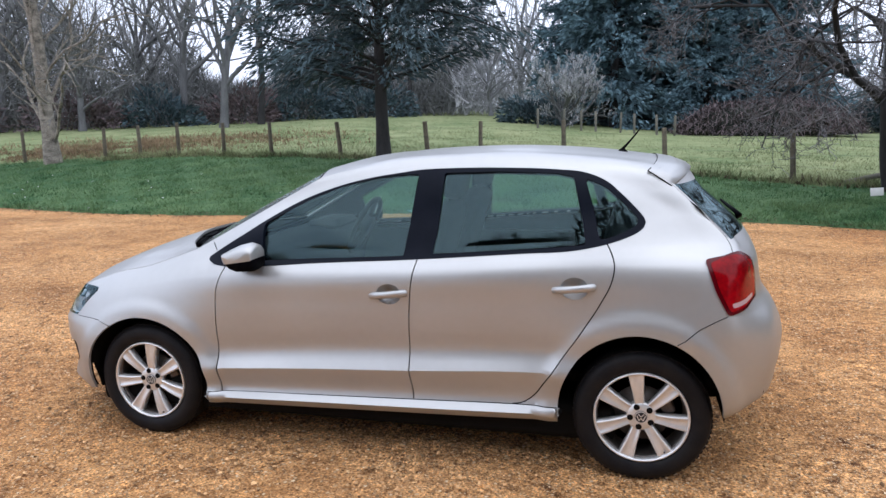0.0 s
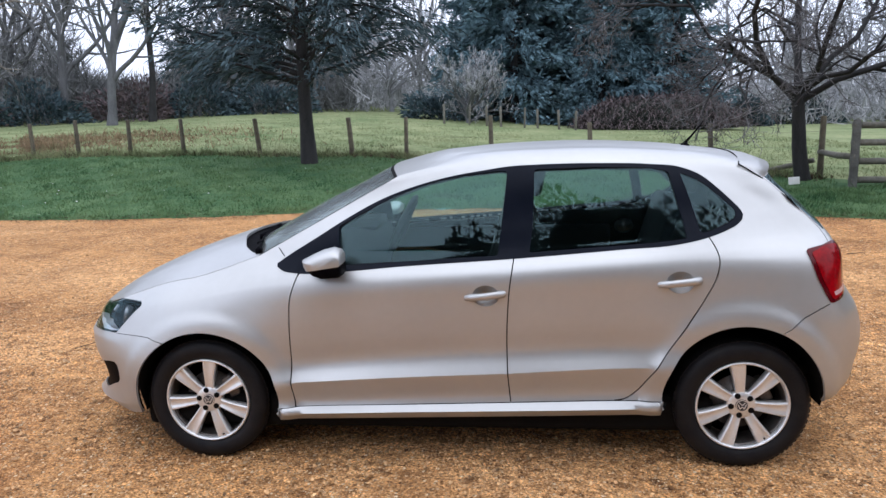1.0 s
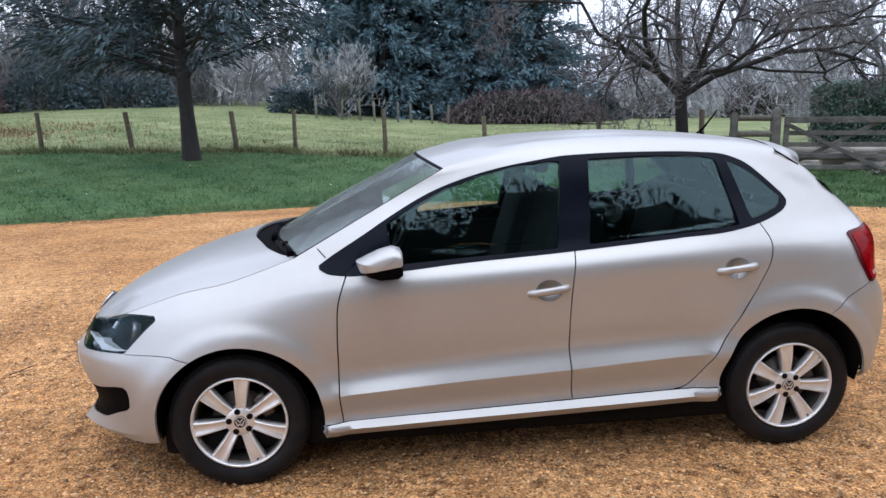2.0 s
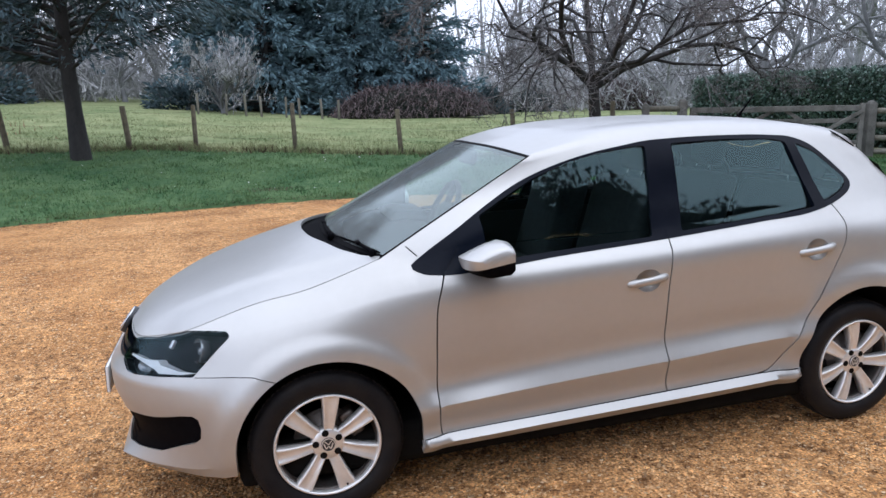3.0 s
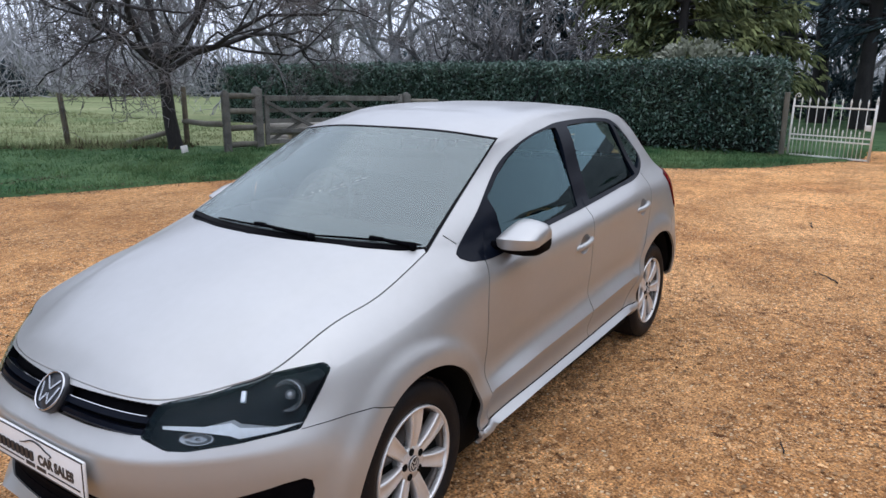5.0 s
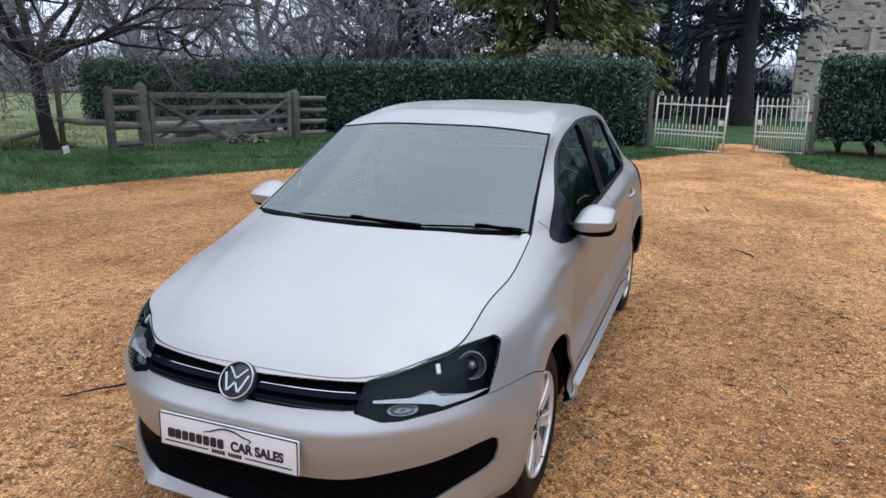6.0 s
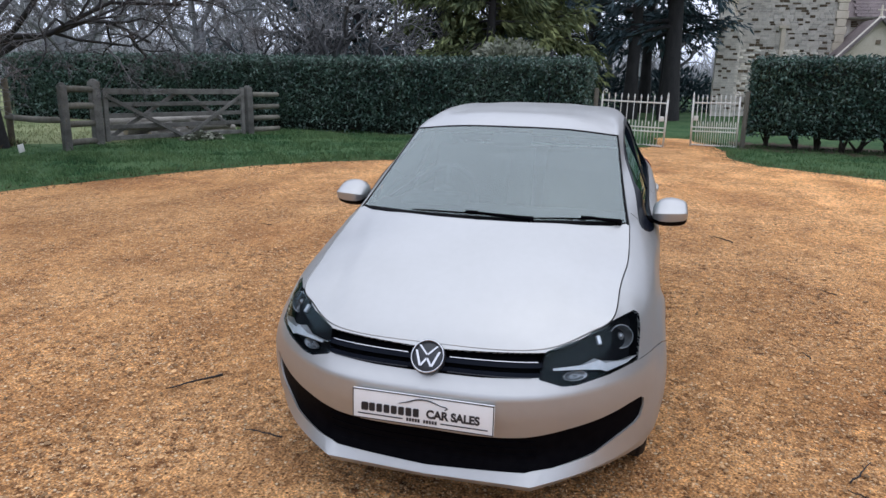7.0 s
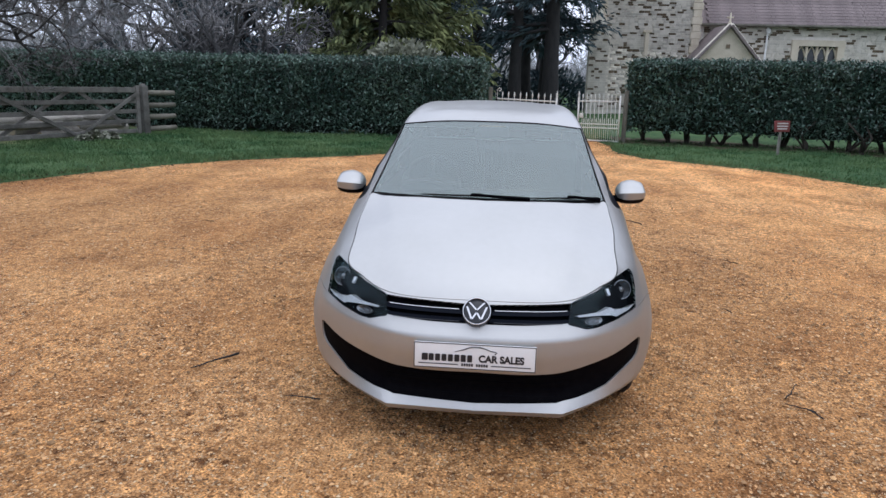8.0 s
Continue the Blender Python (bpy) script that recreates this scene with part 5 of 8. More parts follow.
def brushwood(seed, n, g0, g1, material):
    """Fine bare twigs that fill the wood and stand in for its haze."""
    r = np.random.default_rng(seed)
    g = r.uniform(g0, g1, n)
    d = r.uniform(50, 78, n) * np.where((g > 1.2) & (g < 1.75), 1.12, 1.0)
    x, y = d * np.cos(g), d * np.sin(g)
    crown = np.interp(g, (1.1, 1.5, 1.85, 1.95, 2.04, 2.06, 2.15, 2.18, 2.3), (.5, 1.0, 1.0, .75, .8, .3, .3, .9, 1.4)) * (5.5 + 3.5 * np.sin(g * 23) * np.cos(g * 9.3 + 1) + 2.5 * np.sin(g * 61 + d * .4))
    z = rise(x, y) + np.clip(crown, 1.6, 11) * r.uniform(0, 1, n) ** 1.35
    ok = (y > 9) | (x > 45)
    x, y, z = x[ok], y[ok], z[ok]
    n = len(x)
    size = np.column_stack([r.uniform(.05, .11, n), np.ones(n), r.uniform(.8, 2.4, n)])
    place = frames_at(np.column_stack([x, y, z]), r.uniform(0, 6.28, n), r.normal(0, .6, n), r.normal(0, .6, n), size)
    scatter("brushwood", np.array([(-.5, 0, 0), (.5, 0, 0), (.1, 0, 1)]), [(0, 1, 2)], place, material, "misty grey brushwood filling the winter wood", "brushwood")


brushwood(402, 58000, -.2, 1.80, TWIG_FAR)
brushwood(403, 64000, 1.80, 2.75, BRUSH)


# ---- stone church beyond the hedge ----
CX = 28.6  # the plane of the long wall


def stone_mesh(seed, w, h):
    """One rough-faced block, w by h, standing proud of the wall towards -x."""
    r = random.Random(seed)
    j = lambda s: r.uniform(-s, s)
    a, b = w / 2, h / 2
    back = [(0, -a, -b), (0, a, -b), (0, a, b), (0, -a, b)]
    d = .035
    front = [(-d + j(.01), -a * .93 + j(.01), -b * .88 + j(.006)), (-d + j(.01), a * .93 + j(.01), -b * .88 + j(.006)), (-d + j(.01), a * .93 + j(.01), b * .88 + j(.006)), (-d + j(.01), -a * .93 + j(.01), b * .88 + j(.006))]
    me = bpy.data.meshes.new("stone")
    me.from_pydata(back + front + [(-d - .012 + j(.008), j(.04), j(.02))], [], [(0, 1, 5, 4), (1, 2, 6, 5), (2, 3, 7, 6), (3, 0, 4, 7), (4, 5, 8), (5, 6, 8), (6, 7, 8), (7, 4, 8)])
    me.update()
    return me


church = thing("church", "small grey stone church with brown tiled roof and gabled porch", "church")


def wall_block(name, x, y0, y1, z1, thick=.6, openings=()):
    """A wall standing on the plane x, with openings (y0, y1, z0, z1) through it."""
    bm = bmesh.new()
    ys = sorted({y0, y1, *(o[0] for o in openings), *(o[1] for o in openings)})
    zs = sorted({-.2, z1, *(o[2] for o in openings), *(o[3] for o in openings)})
    for a, b in zip(ys, ys[1:]):
        for c, d in zip(zs, zs[1:]):
            if not any(o[0] - 1e-6 <= a and b <= o[1] + 1e-6 and o[2] - 1e-6 <= c and d <= o[3] + 1e-6 for o in openings):
                box(bm, thick, b - a, d - c, pose(x + thick / 2, (a + b) / 2, (c + d) / 2))
    bmesh.ops.remove_doubles(bm, verts=bm.verts, dist=.001)
    return part(name, bm, MORTAR, church, "rubble wall bedded in pale mortar", smooth=False)


tower = wall_block("gable_wall", CX - .6, -8.25, -3.95, 9.0)
nave = wall_block("nave_wall", CX, -26.0, -8.25, 3.95, .6, ((-14.45, -12.6, 1.2, 3.25), (-21.3, -19.2, 1.2, 3.25)))

# the stones in their courses
shapes = {}
_sr = random.Random(77)
count = 0


def lay(wall, x, y0, y1, z0, z1, course, dark, skip=()):
    """Courses of stone; the first 300 near the gate are single parts, the rest one joined part."""
    global count
    z = z0
    rest = bmesh.new()
    while z < z1:
        h = course * _sr.uniform(.7, 1.3)
        y = y1
        while y > y0 + .1:
            w = min(_sr.uniform(.11, .34), y - y0)
            c = (y - w / 2, z + h / 2)
            if not any(o[0] - .22 < c[0] < o[1] + .22 and o[2] - .1 < c[1] < o[3] + .25 for o in skip):
                key = (round(w, 1), round(h, 2), _sr.randrange(2))
                if key not in shapes:
                    shapes[key] = stone_mesh(len(shapes), max(.12, key[0]), key[1])
                kind = _sr.random()
                if count < 300 and -10.5 < c[0] and .8 < c[1] < 5.4 and w > .15:
                    me = shapes[key]
                    ob = new("stone", me)
                    if not me.materials:
                        me.materials.append(STONE)
                    ob.parent = wall
                    ob.matrix_world = Matrix.Translation((x, c[0], c[1])) @ Matrix.Diagonal((1, w / max(.12, key[0]) * .96, 1, 1))
                    if kind < dark:
                        ob.material_slots[0].link = "OBJECT"
                        ob.material_slots[0].material = STONE_DARK
                    elif kind > .62:
                        ob.material_slots[0].link = "OBJECT"
                        ob.material_slots[0].material = STONE_PALE
                    count += 1
                else:
                    box(rest, .07, w * .94, h * .86, pose(x, c[0], c[1], 0, _sr.uniform(-3, 3), _sr.uniform(-2, 2)))
                    rest.faces.ensure_lookup_table()
                    for f in rest.faces[-6:]:
                        f.material_index = 1 if kind < dark else (2 if kind > .45 else 0)
            y -= w
        z += h
    ob = part("rubble", rest, STONE, wall, "coursed rubble stones", smooth=False)
    ob.data.materials.append(STONE_DARK)
    ob.data.materials.append(STONE_PALE)
    ob["kind"] = "stuff"


lay(tower, CX - .6, -8.0, -3.98, .2, 8.2, .092, .16)
lay(tower, CX - 1.15, -4.44, -3.56, .2, 3.9, .092, .16)
lay(nave, CX, -20.5, -8.6, 1.2, 3.9, .105, .22, ((-14.45, -12.6, 1.2, 3.25),))

# dressed corners, buttress and string stones
def quoin(x, y, z0, z1, wide):
    z, k = z0, 0
    while z < z1:
        h = .30
        bm = bmesh.new()
        box(bm, .16, wide + (.10 if k % 2 else 0), h - .012, pose(x, y, z + h / 2), .012, 1)
        part("quoin", bm, DRESSED, church, smooth=False)
        z += h
        k += 1


quoin(CX - .63, -4.05, 0, 5.6, .30)
quoin(CX - .63, -8.1, 0, 8.0, .34)
bm = bmesh.new()
slab(bm, [(0, 0), (.9, 0), (.9, 3.3), (.45, 4.4), (0, 4.6)], .55, Matrix(((0, 0, -1, CX - .6), (-1, 0, 0, -3.55), (0, 1, 0, 0), (0, 0, 0, 1))))
tagged(part("buttress", bm, STONE_PALE, church, smooth=False), "sloping stone corner buttress")
bm = bmesh.new()
box(bm, .14, .16, 2.3, pose(CX - .66, -6.05, 2.4), .01)
part("pilaster", bm, DRESSED, church, smooth=False)
bm = bmesh.new()
box(bm, .16, .36, .10, pose(CX - .67, -6.05, 3.58), .01)
part("pilaster_cap", bm, DRESSED, church, smooth=False)

# nave roof of tile rows
roof = new("roof")
roof.parent = church
tagged(roof, "brown plain-tiled church roof")
slope = math.radians(50)
bm = bmesh.new()
_y = -8.8
while _y > -17.6 - 8.4:
    _w = _sr.uniform(.15, .18)
    box(bm, .20, _w - .006, .022 + _sr.uniform(0, .006), pose(0, _y + 17.2, _sr.uniform(-.004, .004), 0, -46, 0))
    _y -= _w
course = part("tile_course", bm, ROOF_TILE, roof, smooth=False)
for k in range(26):
    u = k * .17
    ob = course if k == 0 else new("tile_course", course.data)
    ob.parent = roof
    ob.location = (CX - .30 + (u + .1) * math.cos(slope), -17.2 + (k % 2) * .08, 3.98 + (u + .1) * math.sin(slope) + .01)
bm = bmesh.new()
tube(bm, [(CX - .36, -26, 3.93), (CX - .36, -8.4, 3.93)], .055, 8)
part("gutter", bm, OLD_WOOD, roof)
bm = bmesh.new()
box(bm, 5.6, 18.0, .06, pose(CX - .30 + 2.8 * math.cos(slope) + .06, -17.2, 3.93 + 2.8 * math.sin(slope), 0, -50, 0))
part("underlay", bm, ROOF_TILE, roof, "dark boarding under the tiles", smooth=False)
bm = bmesh.new()
tube(bm, [(CX - .12, -11.3, 3.9), (CX - .10, -11.3, 0)], .045, 8)
box(bm, .16, .16, .18, pose(CX - .14, -11.3, 3.72), .01)
part("downpipe", bm, WHITE_PAINT, church, "pale rainwater pipe with hopper")

# window with three lights in a dressed surround
def church_window(y0, y1, z0, z1):
    w = new("window")
    w.parent = church
    tagged(w, "three-light leaded window in a dressed stone surround")
    bm = bmesh.new()
    for a in (y0 - .09, y1 + .09):
        box(bm, .2, .30, z1 - z0 + .3, pose(CX - .01, a, (z0 + z1) / 2), .01, 1)
    box(bm, .2, y1 - y0 + .5, .26, pose(CX - .012, (y0 + y1) / 2, z1 + .05), .01, 1)
    box(bm, .24, y1 - y0 + .5, .16, pose(CX - .03, (y0 + y1) / 2, z0 - .04), .01, 1)
    part("surround", bm, DRESSED, w, smooth=False)
    n = 4
    step = (y1 - y0) / n
    for i in range(1, n):
        bm = bmesh.new()
        box(bm, .12, .09, z1 - z0, pose(CX + .04, y0 + i * step, (z0 + z1) / 2), .015, 1)
        part("mullion", bm, DRESSED, w, smooth=False)
    for i in range(n):
        c = y0 + (i + .5) * step
        bm = bmesh.new()
        outline = [(-step / 2 + .03, -.02), (step / 2 - .03, -.02), (step / 2 - .03, z1 - z0 - .45), (step * .25, z1 - z0 - .2), (0, z1 - z0 - .1), (-step * .25, z1 - z0 - .2), (-step / 2 + .03, z1 - z0 - .45)]
        slab(bm, outline, .02, Matrix(((0, 0, 1, CX + .10), (1, 0, 0, c), (0, 1, 0, z0), (0, 0, 0, 1))))
        part("pane", bm, LEADED, w, smooth=False)
        bm = bmesh.new()
        tube(bm, [(CX + .07, c - step * .42, z1 - .48), (CX + .07, c - step * .22, z1 - .22), (CX + .07, c, z1 - .1), (CX + .07, c + step * .22, z1 - .22), (CX + .07, c + step * .42, z1 - .48)], .035, 6)
        tube(bm, [(CX + .07, c - step * .42, z0 + (z1 - z0) * .42), (CX + .07, c + step * .42, z0 + (z1 - z0) * .42)], .03, 6)
        part("tracery", bm, DRESSED, w, smooth=False)


# added dark sheet: stands in for interior shade, keeps sky out of the windows
bm = bmesh.new()
box(bm, .05, 17.0, 3.9, pose(CX + .55, -17.2, 2.0))
part("dark_window_sheet", bm, LEADED, church, "dark interior behind the windows", smooth=False)
church_window(-14.4, -12.65, 1.25, 3.2)
church_window(-21.25, -19.25, 1.25, 3.2)

# gabled porch
porch = new("porch")
porch.parent = church
tagged(porch, "gabled stone porch with slate verge and finial")
PY, PX = -9.05, CX - 2.3
bm = bmesh.new()
slab(bm, [(-1.5, -.2), (-.75, -.2), (-.75, 1.5), (-.55, 2.0), (-.25, 2.3), (0, 2.38), (.25, 2.3), (.55, 2.0), (.75, 1.5), (.75, -.2), (1.5, -.2), (1.5, 2.05), (0, 3.72), (-1.5, 2.05)], .35, Matrix(((0, 0, 1, PX), (1, 0, 0, PY), (0, 1, 0, 0), (0, 0, 0, 1))))
part("gable", bm, DRESSED, porch, smooth=False)
for sgn in (-1, 1):
    bm = bmesh.new()
    d = math.degrees(math.atan2(1.67, 1.5))
    box(bm, 2.7, 2.3, .10, pose(PX + 1.15, PY + sgn * .80, 2.92, -sgn * d, 0, 0))
    part("porch_roof", bm, ROOF_TILE, porch, smooth=False)
    bm = bmesh.new()
    box(bm, .24, 2.34, .11, pose(PX - .04, PY + sgn * .79, 2.965, -sgn * d, 0, 0), .02, 1)
    part("verge_coping", bm, STONE, porch, smooth=False)
    bm = bmesh.new()
    box(bm, 2.2, .3, 2.1, pose(PX + 1.3, PY + sgn * 1.2, .95))
    part("side_wall", bm, STONE, porch, smooth=False)
bm = bmesh.new()
lathe(bm, [(.06, 3.6), (.05, 3.8), (.09, 3.86), (.04, 3.95), (.03, 4.25), (.0, 4.3)], pose(PX + .1, PY, 0), 8)
box(bm, .05, .26, .05, pose(PX + .1, PY, 4.1))
part("finial", bm, DRESSED, porch)
bm = bmesh.new()
box(bm, .06, .16, .16, pose(PX - .01, PY, 2.95))
part("vent", bm, STONE_DARK, porch, smooth=False)
bm = bmesh.new()
pts = [(PX - .02, PY - .75, 1.5), (PX - .02, PY - .55, 2.0), (PX - .02, PY - .25, 2.3), (PX - .02, PY, 2.38), (PX - .02, PY + .25, 2.3), (PX - .02, PY + .55, 2.0), (PX - .02, PY + .75, 1.5)]
tube(bm, pts, .06, 8)
part("arch_moulding", bm, STONE_DARK, porch)
bm = bmesh.new()
box(bm, .08, 1.5, 2.5, pose(PX + 2.2, PY, 1.05))
part("porch_door", bm, OLD_WOOD, porch, smooth=False)


# ---- the car: a five-door hatchback, nose towards -x, middle of the wheelbase at the origin ----
# Guide curves of one half, from the front middle round the side to the rear middle: (x, half width, z).
RING = [
    [(-2.005, 0, .160), (-1.995, .385, .162), (-1.83, .585, .182), (-1.67, .73, .198), (-1.58, .775, .215), (-1.235, .80, .20), (-.98, .80, .195), (-.80, .80, .200), (-.3, .80, .211), (.2, .80, .224), (.7, .80, .238), (1.1, .80, .253), (1.4, .79, .275), (1.57, .775, .305), (1.70, .64, .33), (1.80, .38, .335), (1.83, 0, .335)],
    [(-2.04, 0, .194), (-2.025, .39, .196), (-1.865, .60, .219), (-1.70, .735, .238), (-1.58, .80, .27), (-1.235, .825, .25), (-.98, .834, .24), (-.8, .842, .243), (-.3, .842, .256), (.2, .842, .268), (.7, .840, .281), (1.1, .830, .293), (1.4, .82, .31), (1.59, .80, .335), (1.73, .66, .36), (1.83, .39, .37), (1.86, 0, .37)],
    [(-2.00, 0, .27), (-1.96, .40, .275), (-1.845, .60, .30), (-1.715, .73, .315), (-1.585, .81, .34), (-1.235, .832, .30), (-.98, .822, .275), (-.8, 0.815, .270), (-.3, 0.815, .285), (.2, 0.815, .30), (.7, 0.815, .312), (1.1, .82, .335), (1.4, .83, .36), (1.60, .81, .40), (1.74, .665, .42), (1.84, .39, .43), (1.87, 0, .43)],
    [(-2.03, 0, .37), (-1.985, .40, .38), (-1.865, .60, .405), (-1.725, .735, .42), (-1.59, .815, .425), (-1.235, .834, .41), (-.98, 0.83, .380), (-.8, 0.836, .391), (-.3, 0.84, .422), (.2, 0.841, .445), (.7, 0.84, .472), (1.1, 0.838, .475), (1.4, .838, .475), (1.605, .815, .49), (1.755, .67, .51), (1.855, .39, .51), (1.885, 0, .51)],
    [(-2.055, 0, .45), (-2.01, .40, .455), (-1.88, .60, .47), (-1.735, .735, .485), (-1.59, .812, .495), (-1.235, .832, .49), (-.98, 0.824, .465), (-.8, 0.808, .452), (-.3, 0.806, .492), (.2, 0.806, .525), (.7, 0.808, .545), (1.1, 0.826, .55), (1.4, .838, .55), (1.605, .815, .57), (1.755, .67, .59), (1.855, .39, .6), (1.885, 0, .6)],
    [(-2.06, 0, .535), (-2.015, .40, .54), (-1.88, .60, .545), (-1.735, .725, .56), (-1.585, .795, .575), (-1.235, .828, .59), (-.98, 0.826, .585), (-.8, 0.814, .58), (-.3, 0.812, .61), (.2, 0.812, .63), (.7, 0.814, .645), (1.1, 0.828, .655), (1.4, .837, .66), (1.60, .812, .68), (1.735, .665, .69), (1.82, .39, .70), (1.845, 0, .7)],
    [(-2.02, 0, .585), (-1.975, .40, .592), (-1.86, .585, .60), (-1.725, .70, .615), (-1.575, .765, .645), (-1.235, .815, .68), (-.98, 0.815, .70), (-.8, 0.815, .705), (-.3, 0.815, .73), (.2, 0.815, .745), (.7, 0.815, .76), (1.1, .817, .775), (1.4, .818, .785), (1.583, .795, .79), (1.682, .65, .79), (1.765, .39, .79), (1.785, 0, .79)],
    [(-2.005, 0, .63), (-1.95, .40, .638), (-1.83, .57, .66), (-1.70, .68, .695), (-1.555, .722, .730), (-1.235, .765, .785), (-.98, .778, .835), (-.8, .792, .856), (-.3, 0.793, .892), (.2, 0.794, .914), (.7, 0.794, .945), (1.1, .785, .955), (1.4, .77, .963), (1.59, .735, .965), (1.664, .61, .96), (1.728, .37, .96), (1.75, 0, .96)],
    [(-1.965, 0, .676), (-1.908, .408, .680), (-1.79, .548, .713), (-1.69, .632, .750), (-1.50, .645, .812), (-1.235, .668, .872), (-.975, .662, .958), (-.80, .712, .946), (-.3, .752, .926), (.2, .762, .944), (.7, .762, .978), (1.1, .745, 1.012), (1.4, .70, 1.03), (1.58, .655, 1.035), (1.625, .55, 1.04), (1.685, .33, 1.04), (1.71, 0, 1.04)],
]
BONNET_RING = [(-1.85, 0, .74), (-1.80, .36, .75), (-1.68, .49, .79), (-1.56, .57, .82), (-1.38, .59, .865), (-1.13, .60, .92), (-.776, .629, 1.064)]
CABIN_RING = [
    [(-.776, .629, 1.064), (-.60, .683, 1.068), (-.2, .692, 1.07), (.22, .692, 1.085), (.7, .688, 1.11), (1.1, .668, 1.13), (1.36, .632, 1.14), (1.488, .605, 1.14), (1.537, .52, 1.135), (1.605, .31, 1.13), (1.625, 0, 1.13)],
    [(-.51, .591, 1.206), (-.38, .602, 1.215), (-.06, .592, 1.295), (.25, .586, 1.335), (.65, .584, 1.338), (1.0, .582, 1.31), (1.2, .577, 1.27), (1.370, .565, 1.255), (1.400, .50, 1.245), (1.478, .30, 1.245), (1.497, 0, 1.245)],
    [(-.31, .563, 1.312), (-.2, .556, 1.337), (-.02, .549, 1.362), (.25, .541, 1.386), (.65, .538, 1.388), (.98, .537, 1.366), (1.16, .535, 1.346), (1.295, .53, 1.322), (1.345, .48, 1.308), (1.43, .29, 1.312), (1.45, 0, 1.312)],
    [(-.365, .32, 1.338), (-.22, .32, 1.374), (0, .32, 1.403), (.25, .32, 1.42), (.65, .32, 1.423), (.98, .32, 1.403), (1.18, .32, 1.38), (1.36, .32, 1.352)],
    [(-.385, 0, 1.345), (-.23, 0, 1.383), (0, 0, 1.412), (.25, 0, 1.43), (.65, 0, 1.433), (.98, 0, 1.414), (1.18, 0, 1.392), (1.38, 0, 1.365)],
]


def chord(points):
    return np.concatenate([[0], np.cumsum(np.linalg.norm(np.diff(np.array(points, float), axis=0), axis=1))])


S_KNOT = chord(RING[5])
S_A, S_H = S_KNOT[6], S_KNOT[13]
T_KNOT = chord([r[9] for r in RING] + [r[3] for r in CABIN_RING])
ARCHES = ((-1.222, .30, .350, .330), (1.222, .30, .346, .365))
HANDLES = ((.105, .797), (.945, .852))


def ring_at(points, first, s):
    """A guide curve at the chart's length s; at the middle of nose and tail it runs straight across."""
    k, p = S_KNOT[first:first + len(points)], np.array(points, float)
    s = np.clip(s, k[0], k[-1])
    if points is RING[0] or points is RING[1]:  # the lip: straight across the middle, with a corner
        ahead = p[0] + (p[1] - p[0]) * (s / k[1])[:, None]
        k, p = np.append(k[1:], 2 * k[-1] - k[-2]), np.vstack([p[1:], p[-2] * (1, -1, 1)])
        return np.where((s < k[0])[:, None], ahead, spline(k, p, np.maximum(s, k[0])))
    if first == 0:
        k, p = np.insert(k, 0, -k[1]), np.vstack([p[1] * (1, -1, 1), p])
    if p[-1, 1] == 0:
        k, p = np.append(k, 2 * k[-1] - k[-2]), np.vstack([p, p[-2] * (1, -1, 1)])
    return spline(k, p, s)


def column(knots, rows, t, folds=()):
    """Smooth interpolation for each point up its own column of ring points; folds: (ring, how sharp its crease is at each point)."""
    v = np.array(rows)
    k = np.asarray(knots)
    h = np.diff(k)[:, None, None]
    step = np.diff(v, axis=0)
    long = np.maximum(np.linalg.norm(step, axis=2, keepdims=True), 1e-9)
    d = step / h
    way = step / long
    m = np.empty_like(v)
    m[1:-1] = (way[:-1] * long[1:] + way[1:] * long[:-1]) / (long[1:] + long[:-1])
    m[0], m[-1] = way[0], way[-1]
    up, down = m.copy(), m.copy()
    up[:-1] *= long / h
    down[1:] *= long / h
    for ring, sharp in folds:
        up[ring] += (d[ring] - up[ring]) * sharp[:, None]
        down[ring] += (d[ring - 1] - down[ring]) * sharp[:, None]
    i = np.clip(np.searchsorted(k, t, side="right") - 1, 0, len(k) - 2)
    j = np.arange(len(t))
    hh = np.diff(k)[i][:, None]
    u = ((t - k[i]) / np.diff(k)[i])[:, None]
    return ((2 * u**3 - 3 * u**2 + 1) * v[i, j] + (u**3 - 2 * u**2 + u) * hh * up[i, j] + (-2 * u**3 + 3 * u**2) * v[i + 1, j] + (u**3 - u**2) * hh * down[i + 1, j])


def smoothstep(a, b, x):
    u = np.clip((x - a) / (b - a), 0, 1)
    return u * u * (3 - 2 * u)


def door_fold(x):
    """How sharp the pressed line low on the doors is, along the car."""
    return smoothstep(-.88, -.80, x) * (1 - smoothstep(.82, .95, x))


